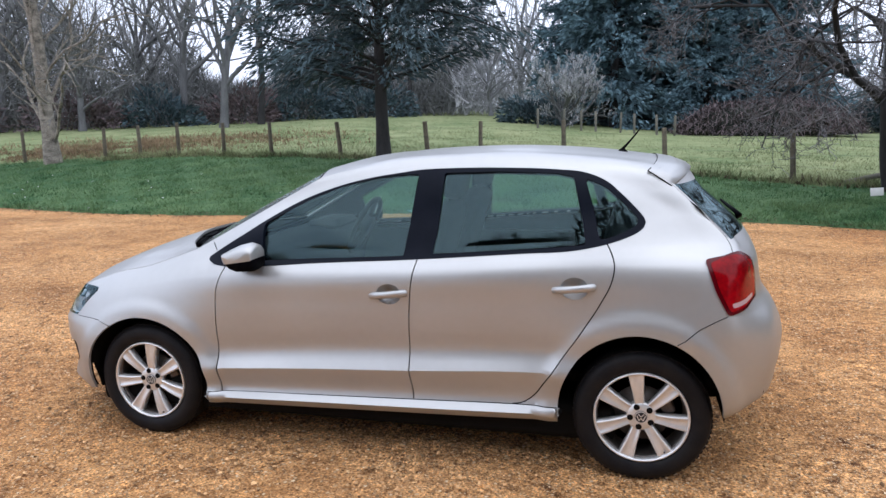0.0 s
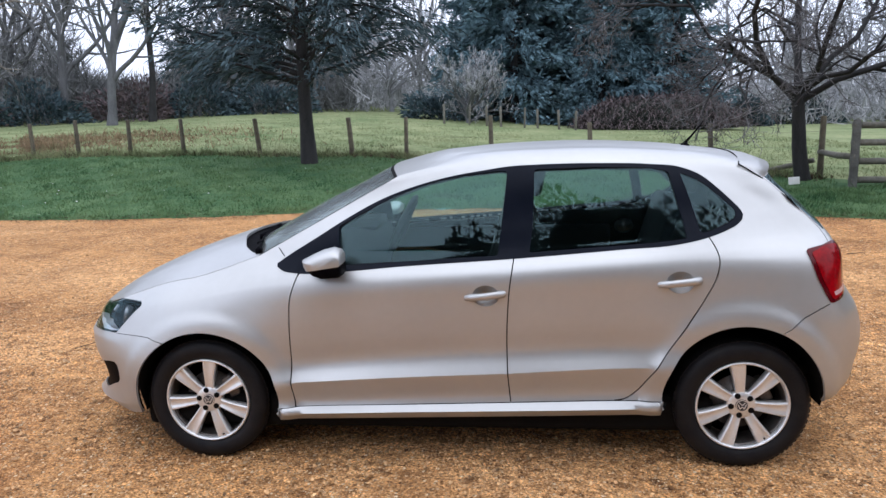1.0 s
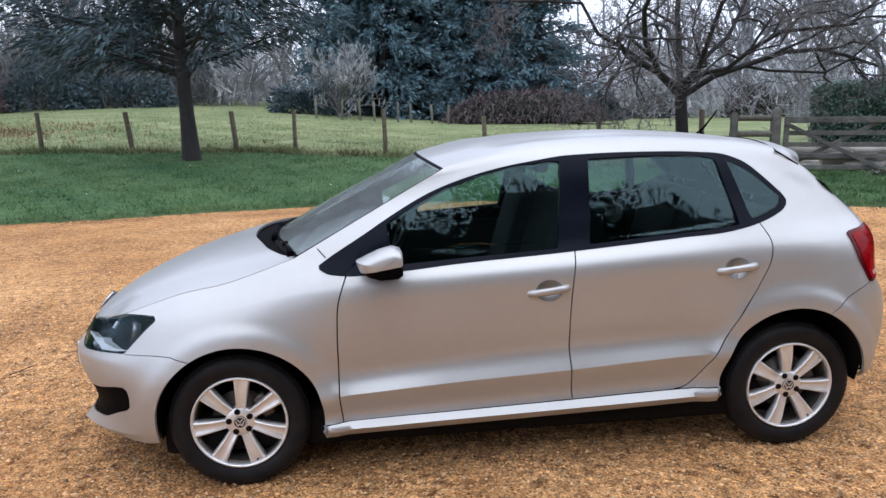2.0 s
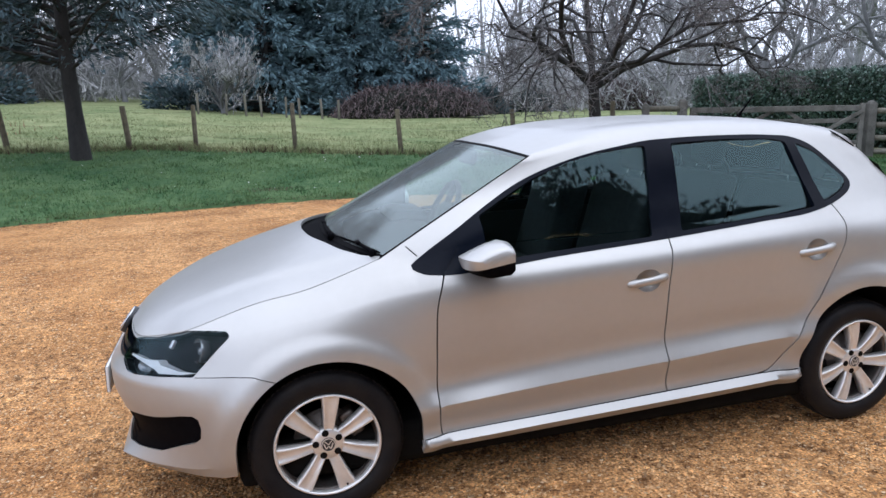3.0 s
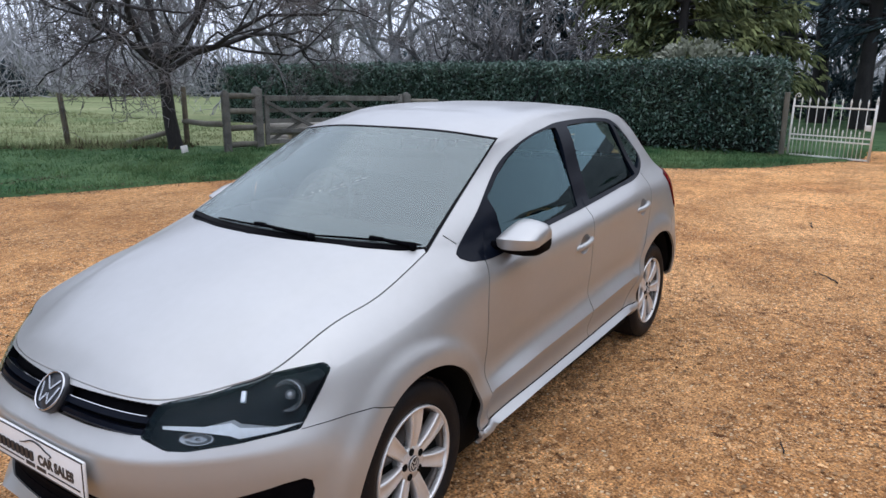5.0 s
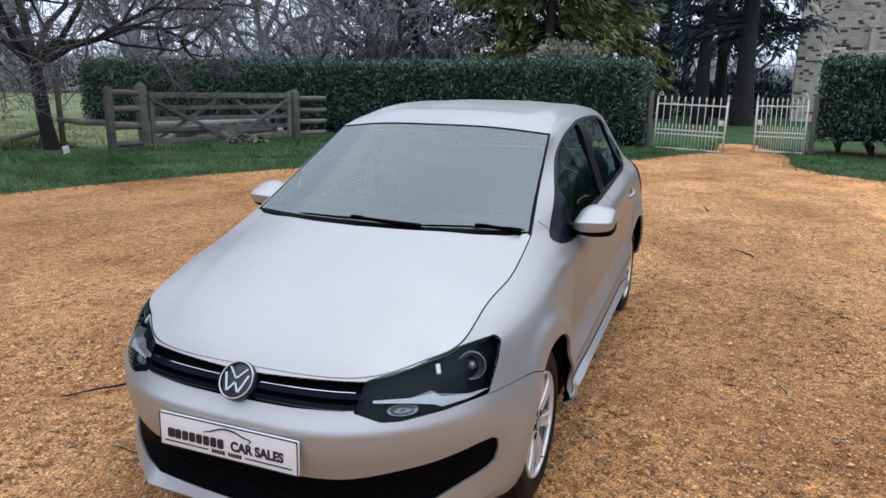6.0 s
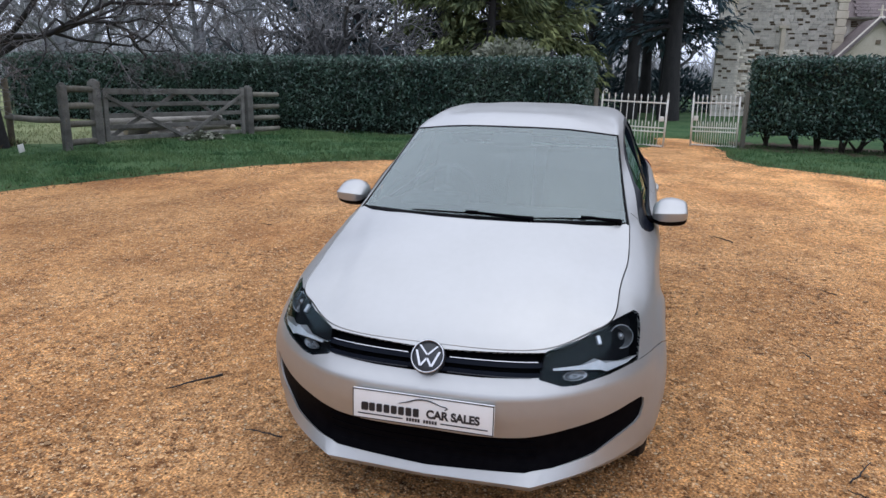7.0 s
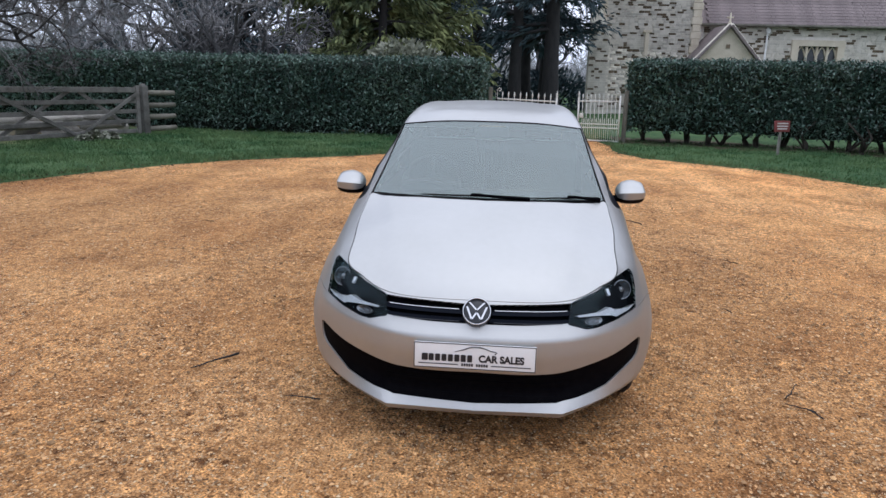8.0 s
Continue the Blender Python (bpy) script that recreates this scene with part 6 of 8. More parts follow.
def skin(s, t):
    """The body's outer skin (x, half width, z) at the chart's places."""
    s, t = np.asarray(s, float), np.asarray(t, float)
    out = np.zeros((len(s), 3))
    low = [ring_at(r, 0, s) for r in RING[:8]]
    edge = np.where((s < S_A - 1e-5)[:, None], ring_at(RING[8][:7], 0, s), ring_at(RING[8][6:], 6, s))
    fore, aft = s < S_A - 1e-5, s > S_H + 1e-5
    mid = ~fore & ~aft
    t = np.where(fore, np.minimum(t, T_KNOT[8]), np.where(aft, np.minimum(t, T_KNOT[11]), t))
    if fore.any():
        rows = [r[fore] for r in low] + [edge[fore], ring_at(BONNET_RING, 0, s[fore])]
        out[fore] = column(T_KNOT[:10], rows, t[fore], ((1, .9 * (1 - smoothstep(S_KNOT[3], S_KNOT[5], s[fore]))), (5, .9 * (1 - smoothstep(S_KNOT[2], S_KNOT[4], s[fore])))))
    upper = [ring_at(r, 6, s) for r in CABIN_RING]
    if mid.any():
        twin = upper[3][mid] * (1, -1, 1)
        rows = [r[mid] for r in low] + [edge[mid]] + [u[mid] for u in upper] + [twin]
        out[mid] = column(np.append(T_KNOT, 2 * T_KNOT[13] - T_KNOT[12]), rows, t[mid], ((1, np.ones(mid.sum()) * .9), (3, door_fold(low[3][mid][:, 0])), (8, 1 - smoothstep(S_A + .1, S_A + .7, s[mid])), (11, 1 - smoothstep(S_A + .1, S_A + .8, s[mid]))))
    if aft.any():
        rows = [r[aft] for r in low] + [edge[aft]] + [u[aft] for u in upper[:3]]
        out[aft] = column(T_KNOT[:12], rows, t[aft])
    x, z = out[:, 0], out[:, 2]
    side = smoothstep(.66, .76, out[:, 1])
    for cx, cz, a, b in ARCHES:
        r = np.hypot((x - cx) / a, (z - cz) / b)
        out[:, 1] += side * .014 * (1 - smoothstep(1.13, 1.30, r))
    out[:, 1] = np.maximum(out[:, 1], 0)
    return out


GS, GT = np.meshgrid(np.linspace(0, S_KNOT[-1], 420), np.linspace(0, T_KNOT[-1], 190), indexing="ij")
_flat = (GS.ravel(), GT.ravel())
_keep = ~(((_flat[0] < S_A) & (_flat[1] > T_KNOT[8])) | ((_flat[0] > S_H) & (_flat[1] > T_KNOT[11])))
CHART = np.column_stack(_flat)[_keep]
CHART_P = skin(CHART[:, 0], CHART[:, 1])


def chart_of(points, axes):
    """Chart places of points given by some of their coordinates: 'xz' from the side, 'yz' from the front, 'xyz' in space."""
    cols = ["xyz".index(a) for a in axes]
    pool = np.ones(len(CHART), bool)
    if axes == "xz":
        pool = CHART_P[:, 1] > .45
        pool &= CHART[:, 0] < S_KNOT[14]
        pool &= CHART[:, 0] > S_KNOT[2]
    if axes == "yz":
        pool = CHART[:, 0] < S_KNOT[4]
    q, c = CHART_P[pool][:, cols], CHART[pool]
    points = np.array(points, float)
    bias = CHART_P[pool][:, 1] * (.12 if axes == "xz" else 0)
    res = np.array([c[np.argmin(np.linalg.norm(q - p, axis=1) - bias)] for p in points])
    step = .003
    for _ in range(6):
        here = skin(res[:, 0], res[:, 1])[:, cols]
        ds = (skin(np.clip(res[:, 0] + step, 0, S_KNOT[16]), res[:, 1])[:, cols] - here) / step
        dt = (skin(res[:, 0], res[:, 1] - step)[:, cols] - here) / -step
        gap = points - here
        aa, bb, ab = (ds * ds).sum(1), (dt * dt).sum(1), (ds * dt).sum(1)
        ga, gb = (gap * ds).sum(1), (gap * dt).sum(1)
        det = np.maximum(aa * bb - ab * ab, 1e-4)
        move = np.column_stack([(ga * bb - gb * ab) / det, (gb * aa - ga * ab) / det])
        res += np.clip(move, -.02, .02)
        res[:, 0], res[:, 1] = np.clip(res[:, 0], 0, S_KNOT[16]), np.clip(res[:, 1], 0, T_KNOT[13])
    return res


def strip(line, half):
    """A thin band along a line of the chart."""
    p = np.array(line, float)
    way = np.gradient(p, axis=0)
    way /= np.linalg.norm(way, axis=1)[:, None]
    nor = np.column_stack([-way[:, 1], way[:, 0]]) * half
    return np.vstack([p + nor, (p - nor)[::-1]])


def curve_xz(points, step=.02, axes="xz"):
    return chart_of(smooth_loop(points, step, closed=False), axes)


def loop_of(*curves):
    return np.vstack(curves)


# lines on the side, as (x, z)
TRIM_LOW = [(-.865, .918), (-.83, .902), (-.78, .896), (-.54, .903), (-.3, .920), (.2, .950), (.7, .988), (.95, 1.008), (1.077, 1.034), (1.17, 1.065), (1.208, 1.083), (1.230, 1.102)]
TRIM_TOP = [(1.237, 1.122), (1.228, 1.143), (1.203, 1.171), (1.137, 1.236), (1.068, 1.293), (.974, 1.331), (.85, 1.345), (.597, 1.355), (.338, 1.354), (.207, 1.348), (.102, 1.334), (-.056, 1.309), (-.215, 1.270), (-.374, 1.214), (-.532, 1.134), (-.686, 1.043), (-.813, .968), (-.868, .932)]
GLASS_FRONT = [(-.560, .925), (-.575, 1.095), (-.479, 1.145), (-.321, 1.221), (-.162, 1.276), (-.003, 1.311), (.160, 1.329), (.205, 1.328), (.178, 1.10), (.160, .964), (-.1, .950)]
GLASS_REAR = [(.330, 1.333), (.597, 1.338), (.85, 1.328), (.925, 1.312), (.950, 1.20), (.975, 1.10), (.985, 1.030), (.824, 1.013), (.579, .996), (.300, .976), (.318, 1.095)]
GLASS_QUARTER = [(.975, 1.307), (1.065, 1.266), (1.135, 1.205), (1.205, 1.138), (1.200, 1.112), (1.165, 1.088), (1.085, 1.058), (1.045, 1.050), (1.015, 1.18)]
SHUT_FRONT = [(-.752, .897), (-.765, .865), (-.788, .796), (-.800, .667), (-.803, .534), (-.803, .366), (-.794, .266)]
SHUT_MIDDLE = [(.231, .953), (.215, .864), (.201, .716), (.196, .563), (.199, .431), (.210, .300)]
SHUT_REAR = [(1.077, 1.036), (1.110, .954), (1.099, .880), (1.060, .798), (.978, .665), (.885, .526), (.815, .422), (.770, .356), (.722, .322), (.673, .313)]
SILL_TOP = [(-.868, .262), (-.794, .266), (-.327, .281), (.194, .297), (.673, .311), (.874, .314)]
SILL_LOW = [(.874, .249), (.45, .236), (-.067, .223), (-.872, .203)]


def dense(points, step=.02):
    """Straight runs between points, cut into short steps."""
    p = np.array(points, float)
    out = [p[:1]]
    for a, b in zip(p, p[1:]):
        n = max(1, int(np.linalg.norm(b - a) / step))
        out.append(a + (b - a) * np.linspace(0, 1, n + 1)[1:, None])
    return np.vstack(out)


def rounded(points, radius=.02, step=.015):
    """A closed outline with softened corners."""
    p = np.array(points, float)
    out = []
    for i in range(len(p)):
        a, b, c = p[i - 1], p[i], p[(i + 1) % len(p)]
        ra = min(radius, .4 * np.linalg.norm(a - b))
        rc = min(radius, .4 * np.linalg.norm(c - b))
        p0, p2 = b + (a - b) / np.linalg.norm(a - b) * ra, b + (c - b) / np.linalg.norm(c - b) * rc
        for u in (0, .35, .65, 1):
            out.append((1 - u)**2 * p0 + 2 * u * (1 - u) * b + u * u * p2)
    return dense(out + [out[0]], step)[:-1]


E_TOP = T_KNOT[8]
trim = chart_of(loop_of(smooth_loop(TRIM_LOW, .02, False), smooth_loop(TRIM_TOP, .02, False)), "xz")
arch = [chart_of([(cx - a, z) for z in np.linspace(.215, cz, 5)[:-1]] + [(cx + a * math.cos(g), cz + b * math.sin(g)) for g in np.linspace(math.pi, 0, 44)] + [(cx + a, z) for z in np.linspace(cz, .215, 5)[1:]], "xz") for cx, cz, a, b in ARCHES]
arch = [np.vstack([[[a[0, 0], -.03]], a, [[a[-1, 0], -.03]]]) for a in arch]
shut = [curve_xz(c) for c in (SHUT_FRONT, SHUT_MIDDLE, SHUT_REAR)]
sill_line = chart_of(dense(SILL_TOP), "xz")
sill_low = chart_of(dense(SILL_LOW), "xz")
door_f = loop_of(shut[0], sill_line[(sill_line[:, 0] > shut[0][-1, 0]) & (sill_line[:, 0] < shut[1][-1, 0])], shut[1][::-1], [[shut[1][0, 0], E_TOP + .06], [shut[0][0, 0], E_TOP + .06]])
door_r = loop_of(shut[1], sill_line[(sill_line[:, 0] > shut[1][-1, 0]) & (sill_line[:, 0] < shut[2][-1, 0])], shut[2][::-1], [[shut[2][0, 0], E_TOP + .06], [shut[1][0, 0], E_TOP + .06]])
sill = loop_of(sill_line, sill_low)

HEADLAMP = [(-1.915, .406, .672), (-1.824, .519, .699), (-1.70, .628, .742), (-1.565, .703, .750), (-1.556, .722, .732), (-1.592, .728, .700), (-1.634, .731, .660), (-1.697, .729, .597), (-1.83, .630, .581), (-1.925, .525, .566), (-1.957, .475, .567), (-1.978, .392, .592)]
headlamp = chart_of(rounded(HEADLAMP, .010, .02), "xyz")
grille = chart_of(dense([(0, .588), (.2, .590), (.405, .598), (.44, .625), (.44, .672), (.2, .668), (0, .664)]), "yz")
grille[grille[:, 0] < .01, 0] = -.02
INTAKE = [(-2.03, 0, .372), (-1.985, .36, .378), (-1.93, .50, .40), (-1.85, .61, .420), (-1.75, .708, .452), (-1.705, .740, .458), (-1.686, .753, .446), (-1.680, .757, .41), (-1.688, .752, .368), (-1.71, .736, .346), (-1.77, .685, .318), (-1.85, .60, .272), (-1.94, .45, .235), (-1.98, .36, .218), (-2.01, 0, .212)]
intake = chart_of(dense(INTAKE, .03), "xyz")
intake[:, 0][(np.array(dense(INTAKE, .03))[:, 1] < .004)] = -.02
tail = chart_of(rounded([(1.472, .745, .972), (1.55, .725, .992), (1.61, .67, 1.002), (1.655, .585, .96), (1.680, .58, .86), (1.685, .60, .80), (1.62, .735, .765), (1.562, .795, .753), (1.512, .79, .86)], .016, .02), "xyz")
tail_in = chart_of(rounded([(1.492, .757, .962), (1.60, .69, .988), (1.645, .605, .95), (1.665, .60, .87), (1.668, .62, .808), (1.61, .742, .777), (1.568, .79, .768), (1.528, .785, .86)], .012, .02), "xyz")
tail_clear = chart_of(rounded([(1.575, .782, .784), (1.62, .730, .792), (1.660, .650, .808), (1.660, .650, .824), (1.615, .735, .812), (1.572, .785, .804)], .006, .02), "xyz")
seam_f = chart_of(dense([(-1.695, .730, .596), (-1.62, .765, .599), (-1.56, .79, .602), (-1.48, .81, .595), (-1.40, .825, .572)]), "xyz")
seam_r = chart_of(dense([(1.562, .80, .754), (1.52, .815, .734), (1.46, .825, .700), (1.40, .835, .652), (1.37, .84, .635)]), "xyz")
bumper_f = loop_of([[-.02, T_KNOT[6]], [S_KNOT[1], T_KNOT[6]]], headlamp[[int(np.argmin(headlamp[:, 1]))]], seam_f, [[seam_f[-1, 0], -.02], [-.02, -.02]])
bumper_r = loop_of(seam_r[::-1], [[S_KNOT[14] + .1, seam_r[0, 1] - .02], [S_KNOT[16] + .02, seam_r[0, 1] - .02], [S_KNOT[16] + .02, -.02], [seam_r[-1, 0], -.02]])
hatch_line = np.column_stack([np.full(30, S_H), np.linspace(tail[len(tail) // 4, 1], T_KNOT[11], 30)])
rear_glass = np.array([(S_H + .03, T_KNOT[8] + .02), (S_KNOT[16] + .02, T_KNOT[8] + .02), (S_KNOT[16] + .02, T_KNOT[10] + .03), (S_H + .03, T_KNOT[10] + .03)])

DISHES = [chart_of([(cx + .060 * math.cos(g), cz + .048 * math.sin(g)) for g in np.linspace(0, math.tau, 32, endpoint=False)], "xz") for cx, cz in HANDLES]
REGIONS = [  # the first that holds a place wins
    ("dish", DISHES[0]), ("dish", DISHES[1]),
    ("arch", arch[0]), ("arch", arch[1]),
    ("glass_front", chart_of(rounded(GLASS_FRONT, .012), "xz")), ("glass_rear", chart_of(rounded(GLASS_REAR, .012), "xz")), ("glass_quarter", chart_of(rounded(GLASS_QUARTER, .02), "xz")),
    ("trim", trim),
    ("headlamp", headlamp), ("tail_clear", tail_clear), ("tail_in", tail_in), ("tail", tail), ("grille", dense(grille, .03)), ("intake", intake),
    ("gap", strip(shut[0], .0028)), ("gap", strip(shut[1], .0028)), ("gap", strip(shut[2], .0028)), ("gap", strip(sill_line, .003)),
    ("gap", strip(seam_f, .0022)), ("gap", strip(seam_r, .0022)), ("gap", strip(chart_of(dense([(-.872, .650, .990), (-.838, .695, .962)]), "xyz"), .0016)), ("gap", strip(hatch_line, .0028)),
    ("sill", sill), ("door_front", door_f), ("door_rear", door_r), ("bumper_front", dense(bumper_f, .04)), ("bumper_rear", dense(bumper_r, .04)),
    ("rear_glass", dense(rear_glass, .05)),
]


def chart_mesh():
    """Cuts the chart along all outlines and tells which region each triangle lies in."""
    from mathutils.geometry import delaunay_2d_cdt
    s_lines = np.unique(np.concatenate([np.linspace(a, b, max(2, int(math.ceil((b - a) / .028))) + 1) for a, b in zip(S_KNOT, S_KNOT[1:])]))
    t_lines = np.unique(np.concatenate([np.linspace(a, b, max(2, int(math.ceil((b - a) / .024))) + 1) for a, b in zip(T_KNOT, T_KNOT[1:])]))
    gs, gt = np.meshgrid(s_lines, t_lines, indexing="ij")
    pts = np.column_stack([gs.ravel(), gt.ravel()])
    pts = pts[~(((pts[:, 0] < S_A - 1e-6) & (pts[:, 1] > T_KNOT[8] + 1e-6)) | ((pts[:, 0] > S_H + 1e-6) & (pts[:, 1] > T_KNOT[11] + 1e-6)))]
    near = np.zeros(len(pts), bool)
    verts, edges = [], []
    border = dense([(0, 0), (S_KNOT[16], 0), (S_KNOT[16], T_KNOT[11]), (S_H, T_KNOT[11]), (S_H, T_KNOT[13]), (S_A, T_KNOT[13]), (S_A, T_KNOT[8]), (0, T_KNOT[8]), (0, 0)], .028)[:-1]
    for poly in [border] + [p for _, p in REGIONS]:
        base = len(verts)
        verts += [Vector((float(a), float(b))) for a, b in poly]
        edges += [(base + i, base + (i + 1) % len(poly)) for i in range(len(poly))]
        for a, b in poly:
            near |= (np.abs(pts[:, 0] - a) < .006) & (np.abs(pts[:, 1] - b) < .006)
    verts += [Vector((float(a), float(b))) for a, b in pts[~near]]
    v, _, f, *_ = delaunay_2d_cdt(verts, edges, [], 0, 1e-5)
    v = np.array([(p.x, p.y) for p in v])
    f = np.array([t for t in f if len(t) == 3])
    c = v[f].mean(axis=1)
    ok = inside(border, c[:, 0], c[:, 1])
    area = (v[f[:, 1]] - v[f[:, 0]])[:, 0] * (v[f[:, 2]] - v[f[:, 0]])[:, 1] - (v[f[:, 1]] - v[f[:, 0]])[:, 1] * (v[f[:, 2]] - v[f[:, 0]])[:, 0]
    ok &= np.abs(area) > 1e-9
    f, c = f[ok], c[ok]
    tag = np.full(len(f), len(REGIONS))
    for i in range(len(REGIONS) - 1, -1, -1):
        tag[inside(REGIONS[i][1], c[:, 0], c[:, 1])] = i
    names = np.array([n for n, _ in REGIONS] + ["body"])
    return v, f, names[tag]


CV, CF, CTAG = chart_mesh()
CP = skin(np.clip(CV[:, 0], 0, S_KNOT[16]), np.clip(CV[:, 1], 0, T_KNOT[13]))
_fn = np.cross(CP[CF[:, 1]] - CP[CF[:, 0]], CP[CF[:, 2]] - CP[CF[:, 0]])
CN = np.zeros_like(CP)
for _k in range(3):
    np.add.at(CN, CF[:, _k], _fn)
CN /= np.maximum(np.linalg.norm(CN, axis=1), 1e-12)[:, None]
if CN[np.argmin(np.linalg.norm(CP - (0, .82, .6), axis=1)), 1] < 0:
    CF, CN = CF[:, ::-1], -CN
CN[CP[:, 1] < .002, 1] = 0


def panel(tags, offset=0.0, flange=0.012, side=-1, both=False, cut=None):
    """The skin of some regions on one side of the car (or both), set in or out, with its edges turned inwards."""
    pick = np.isin(CTAG, tags)
    if cut is not None:
        pick &= cut(CP[CF].mean(axis=1))
    faces = CF[pick]
    used, inv = np.unique(faces, return_inverse=True)
    faces = inv.reshape(-1, 3)
    p, n = CP[used], CN[used]
    top = p + n * offset
    verts, out = [top], [faces]
    if flange:
        e = np.vstack([faces[:, [0, 1]], faces[:, [1, 2]], faces[:, [2, 0]]])
        key = np.sort(e, axis=1)
        _, idx, cnt = np.unique(key[:, 0] * len(used) + key[:, 1], return_index=True, return_counts=True)
        rim = e[idx[cnt == 1]]
        rim = rim[~((p[rim[:, 0], 1] < .003) & (p[rim[:, 1], 1] < .003))]
        ids, ri = np.unique(rim, return_inverse=True)
        ri = ri.reshape(-1, 2)
        a, k = len(used), len(ids)
        verts += [top[ids], top[ids] - n[ids] * flange]
        quads = np.column_stack([a + ri[:, 1], a + ri[:, 0], a + k + ri[:, 0], a + k + ri[:, 1]])
    v = np.vstack(verts)
    fl = [tuple(f) for f in faces] + ([tuple(q) for q in quads] if flange else [])
    res_v, res_f = [], []
    for sgn in ((-1, 1) if both else (side,)):
        base = len(res_v)
        res_v += [(x, sgn * y, z) for x, y, z in v]
        res_f += [tuple(base + i for i in (f if sgn > 0 else f[::-1])) for f in fl]
    return res_v, res_f


def painted(name, sheet, parent, label=""):
    """A silver panel whose pressed lines stay crisp."""
    ob = mesh_part(name, *sheet, SILVER, parent, label)
    me = ob.data
    co = np.empty(len(me.vertices) * 3)
    me.vertices.foreach_get("co", co)
    co = co.reshape(-1, 3)
    ends = np.empty(len(me.edges) * 2, np.int32)
    me.edges.foreach_get("vertices", ends)
    ends = ends.reshape(-1, 2)
    sharp = np.zeros(len(ends), bool)
    for ring, x0, x1 in ((1, -2.1, 1.2), (3, -.805, .90)):
        line = ring_at(RING[ring], 0, np.linspace(0, S_KNOT[13], 600))
        gap = np.hypot(np.interp(co[:, 0], line[:, 0], line[:, 2]) - co[:, 2], np.interp(co[:, 0], line[:, 0], line[:, 1]) - np.abs(co[:, 1]))
        near = (gap < .007) & (co[:, 0] > x0) & (co[:, 0] < x1) & (np.abs(co[:, 1]) > .2)
        if ring == 1:  # straight across the nose
            near |= (np.abs(co[:, 1]) < .40) & (co[:, 0] < -2.0) & (np.abs(co[:, 2] - .195) < .007)
        sharp |= near[ends].all(axis=1)
    me.attributes.new("sharp_edge", "BOOLEAN", "EDGE").data.foreach_set("value", sharp)
    return ob


def nearest(x, y, z, side=-1):
    """A place on the skin and its outward normal."""
    i = np.argmin(np.linalg.norm(CP - (x, y, z), axis=1))
    return Vector(CP[i] * (1, side, 1)), Vector(CN[i] * (1, side, 1))


_g = CP[np.unique(CF[np.isin(CTAG, ["glass_front", "glass_rear", "glass_quarter"])])]
_g = _g[_g[:, 0] > -.5]
_terms = lambda p: np.column_stack([np.ones(len(p)), p[:, 0], p[:, 2], p[:, 0]**2, p[:, 0] * p[:, 2], p[:, 2]**2])
GLASS_FIT = np.linalg.lstsq(_terms(_g), _g[:, 1], rcond=None)[0]


def pane_of(tag, side):
    """A side window: one even curve along the whole side, just inside the surround."""
    v, f = panel([tag], side=1, flange=0)
    p = np.array(v)
    p[:, 1] = (_terms(p) @ GLASS_FIT - .009) * side
    return p, (f if side > 0 else [t[::-1] for t in f])


car = thing("car", "silver five-door hatchback car with seven-spoke alloy wheels parked on gravel", "car")
painted("body", panel(["body"], both=True), car, "silver painted body shell with roof and wings")
mesh_part("inner_shell", *panel(["body", "gap", "door_front", "door_rear", "sill", "bumper_front", "bumper_rear", "intake", "tail", "tail_in", "tail_clear"], offset=-.022, flange=0, both=True, cut=lambda c: c[:, 2] < 1.31), DARK_VOID, car, "dark inner shell behind the panel gaps")
mesh_part("headliner", *panel(["body"], offset=-.03, flange=0, both=True, cut=lambda c: c[:, 2] > 1.31), HEADLINER, car, "pale grey roof lining")
bumper = painted("front_bumper", panel(["bumper_front"], both=True), car)
painted("rear_bumper", panel(["bumper_rear"], both=True), car)
mesh_part("rear_window", *panel(["rear_glass"], both=True, flange=0), REAR_GLASS, car, "dark tinted rear window")
mesh_part("intake_mesh", *panel(["intake"], offset=-.008, flange=.02, both=True), BLACK_PLASTIC, bumper, "black lower air intake")

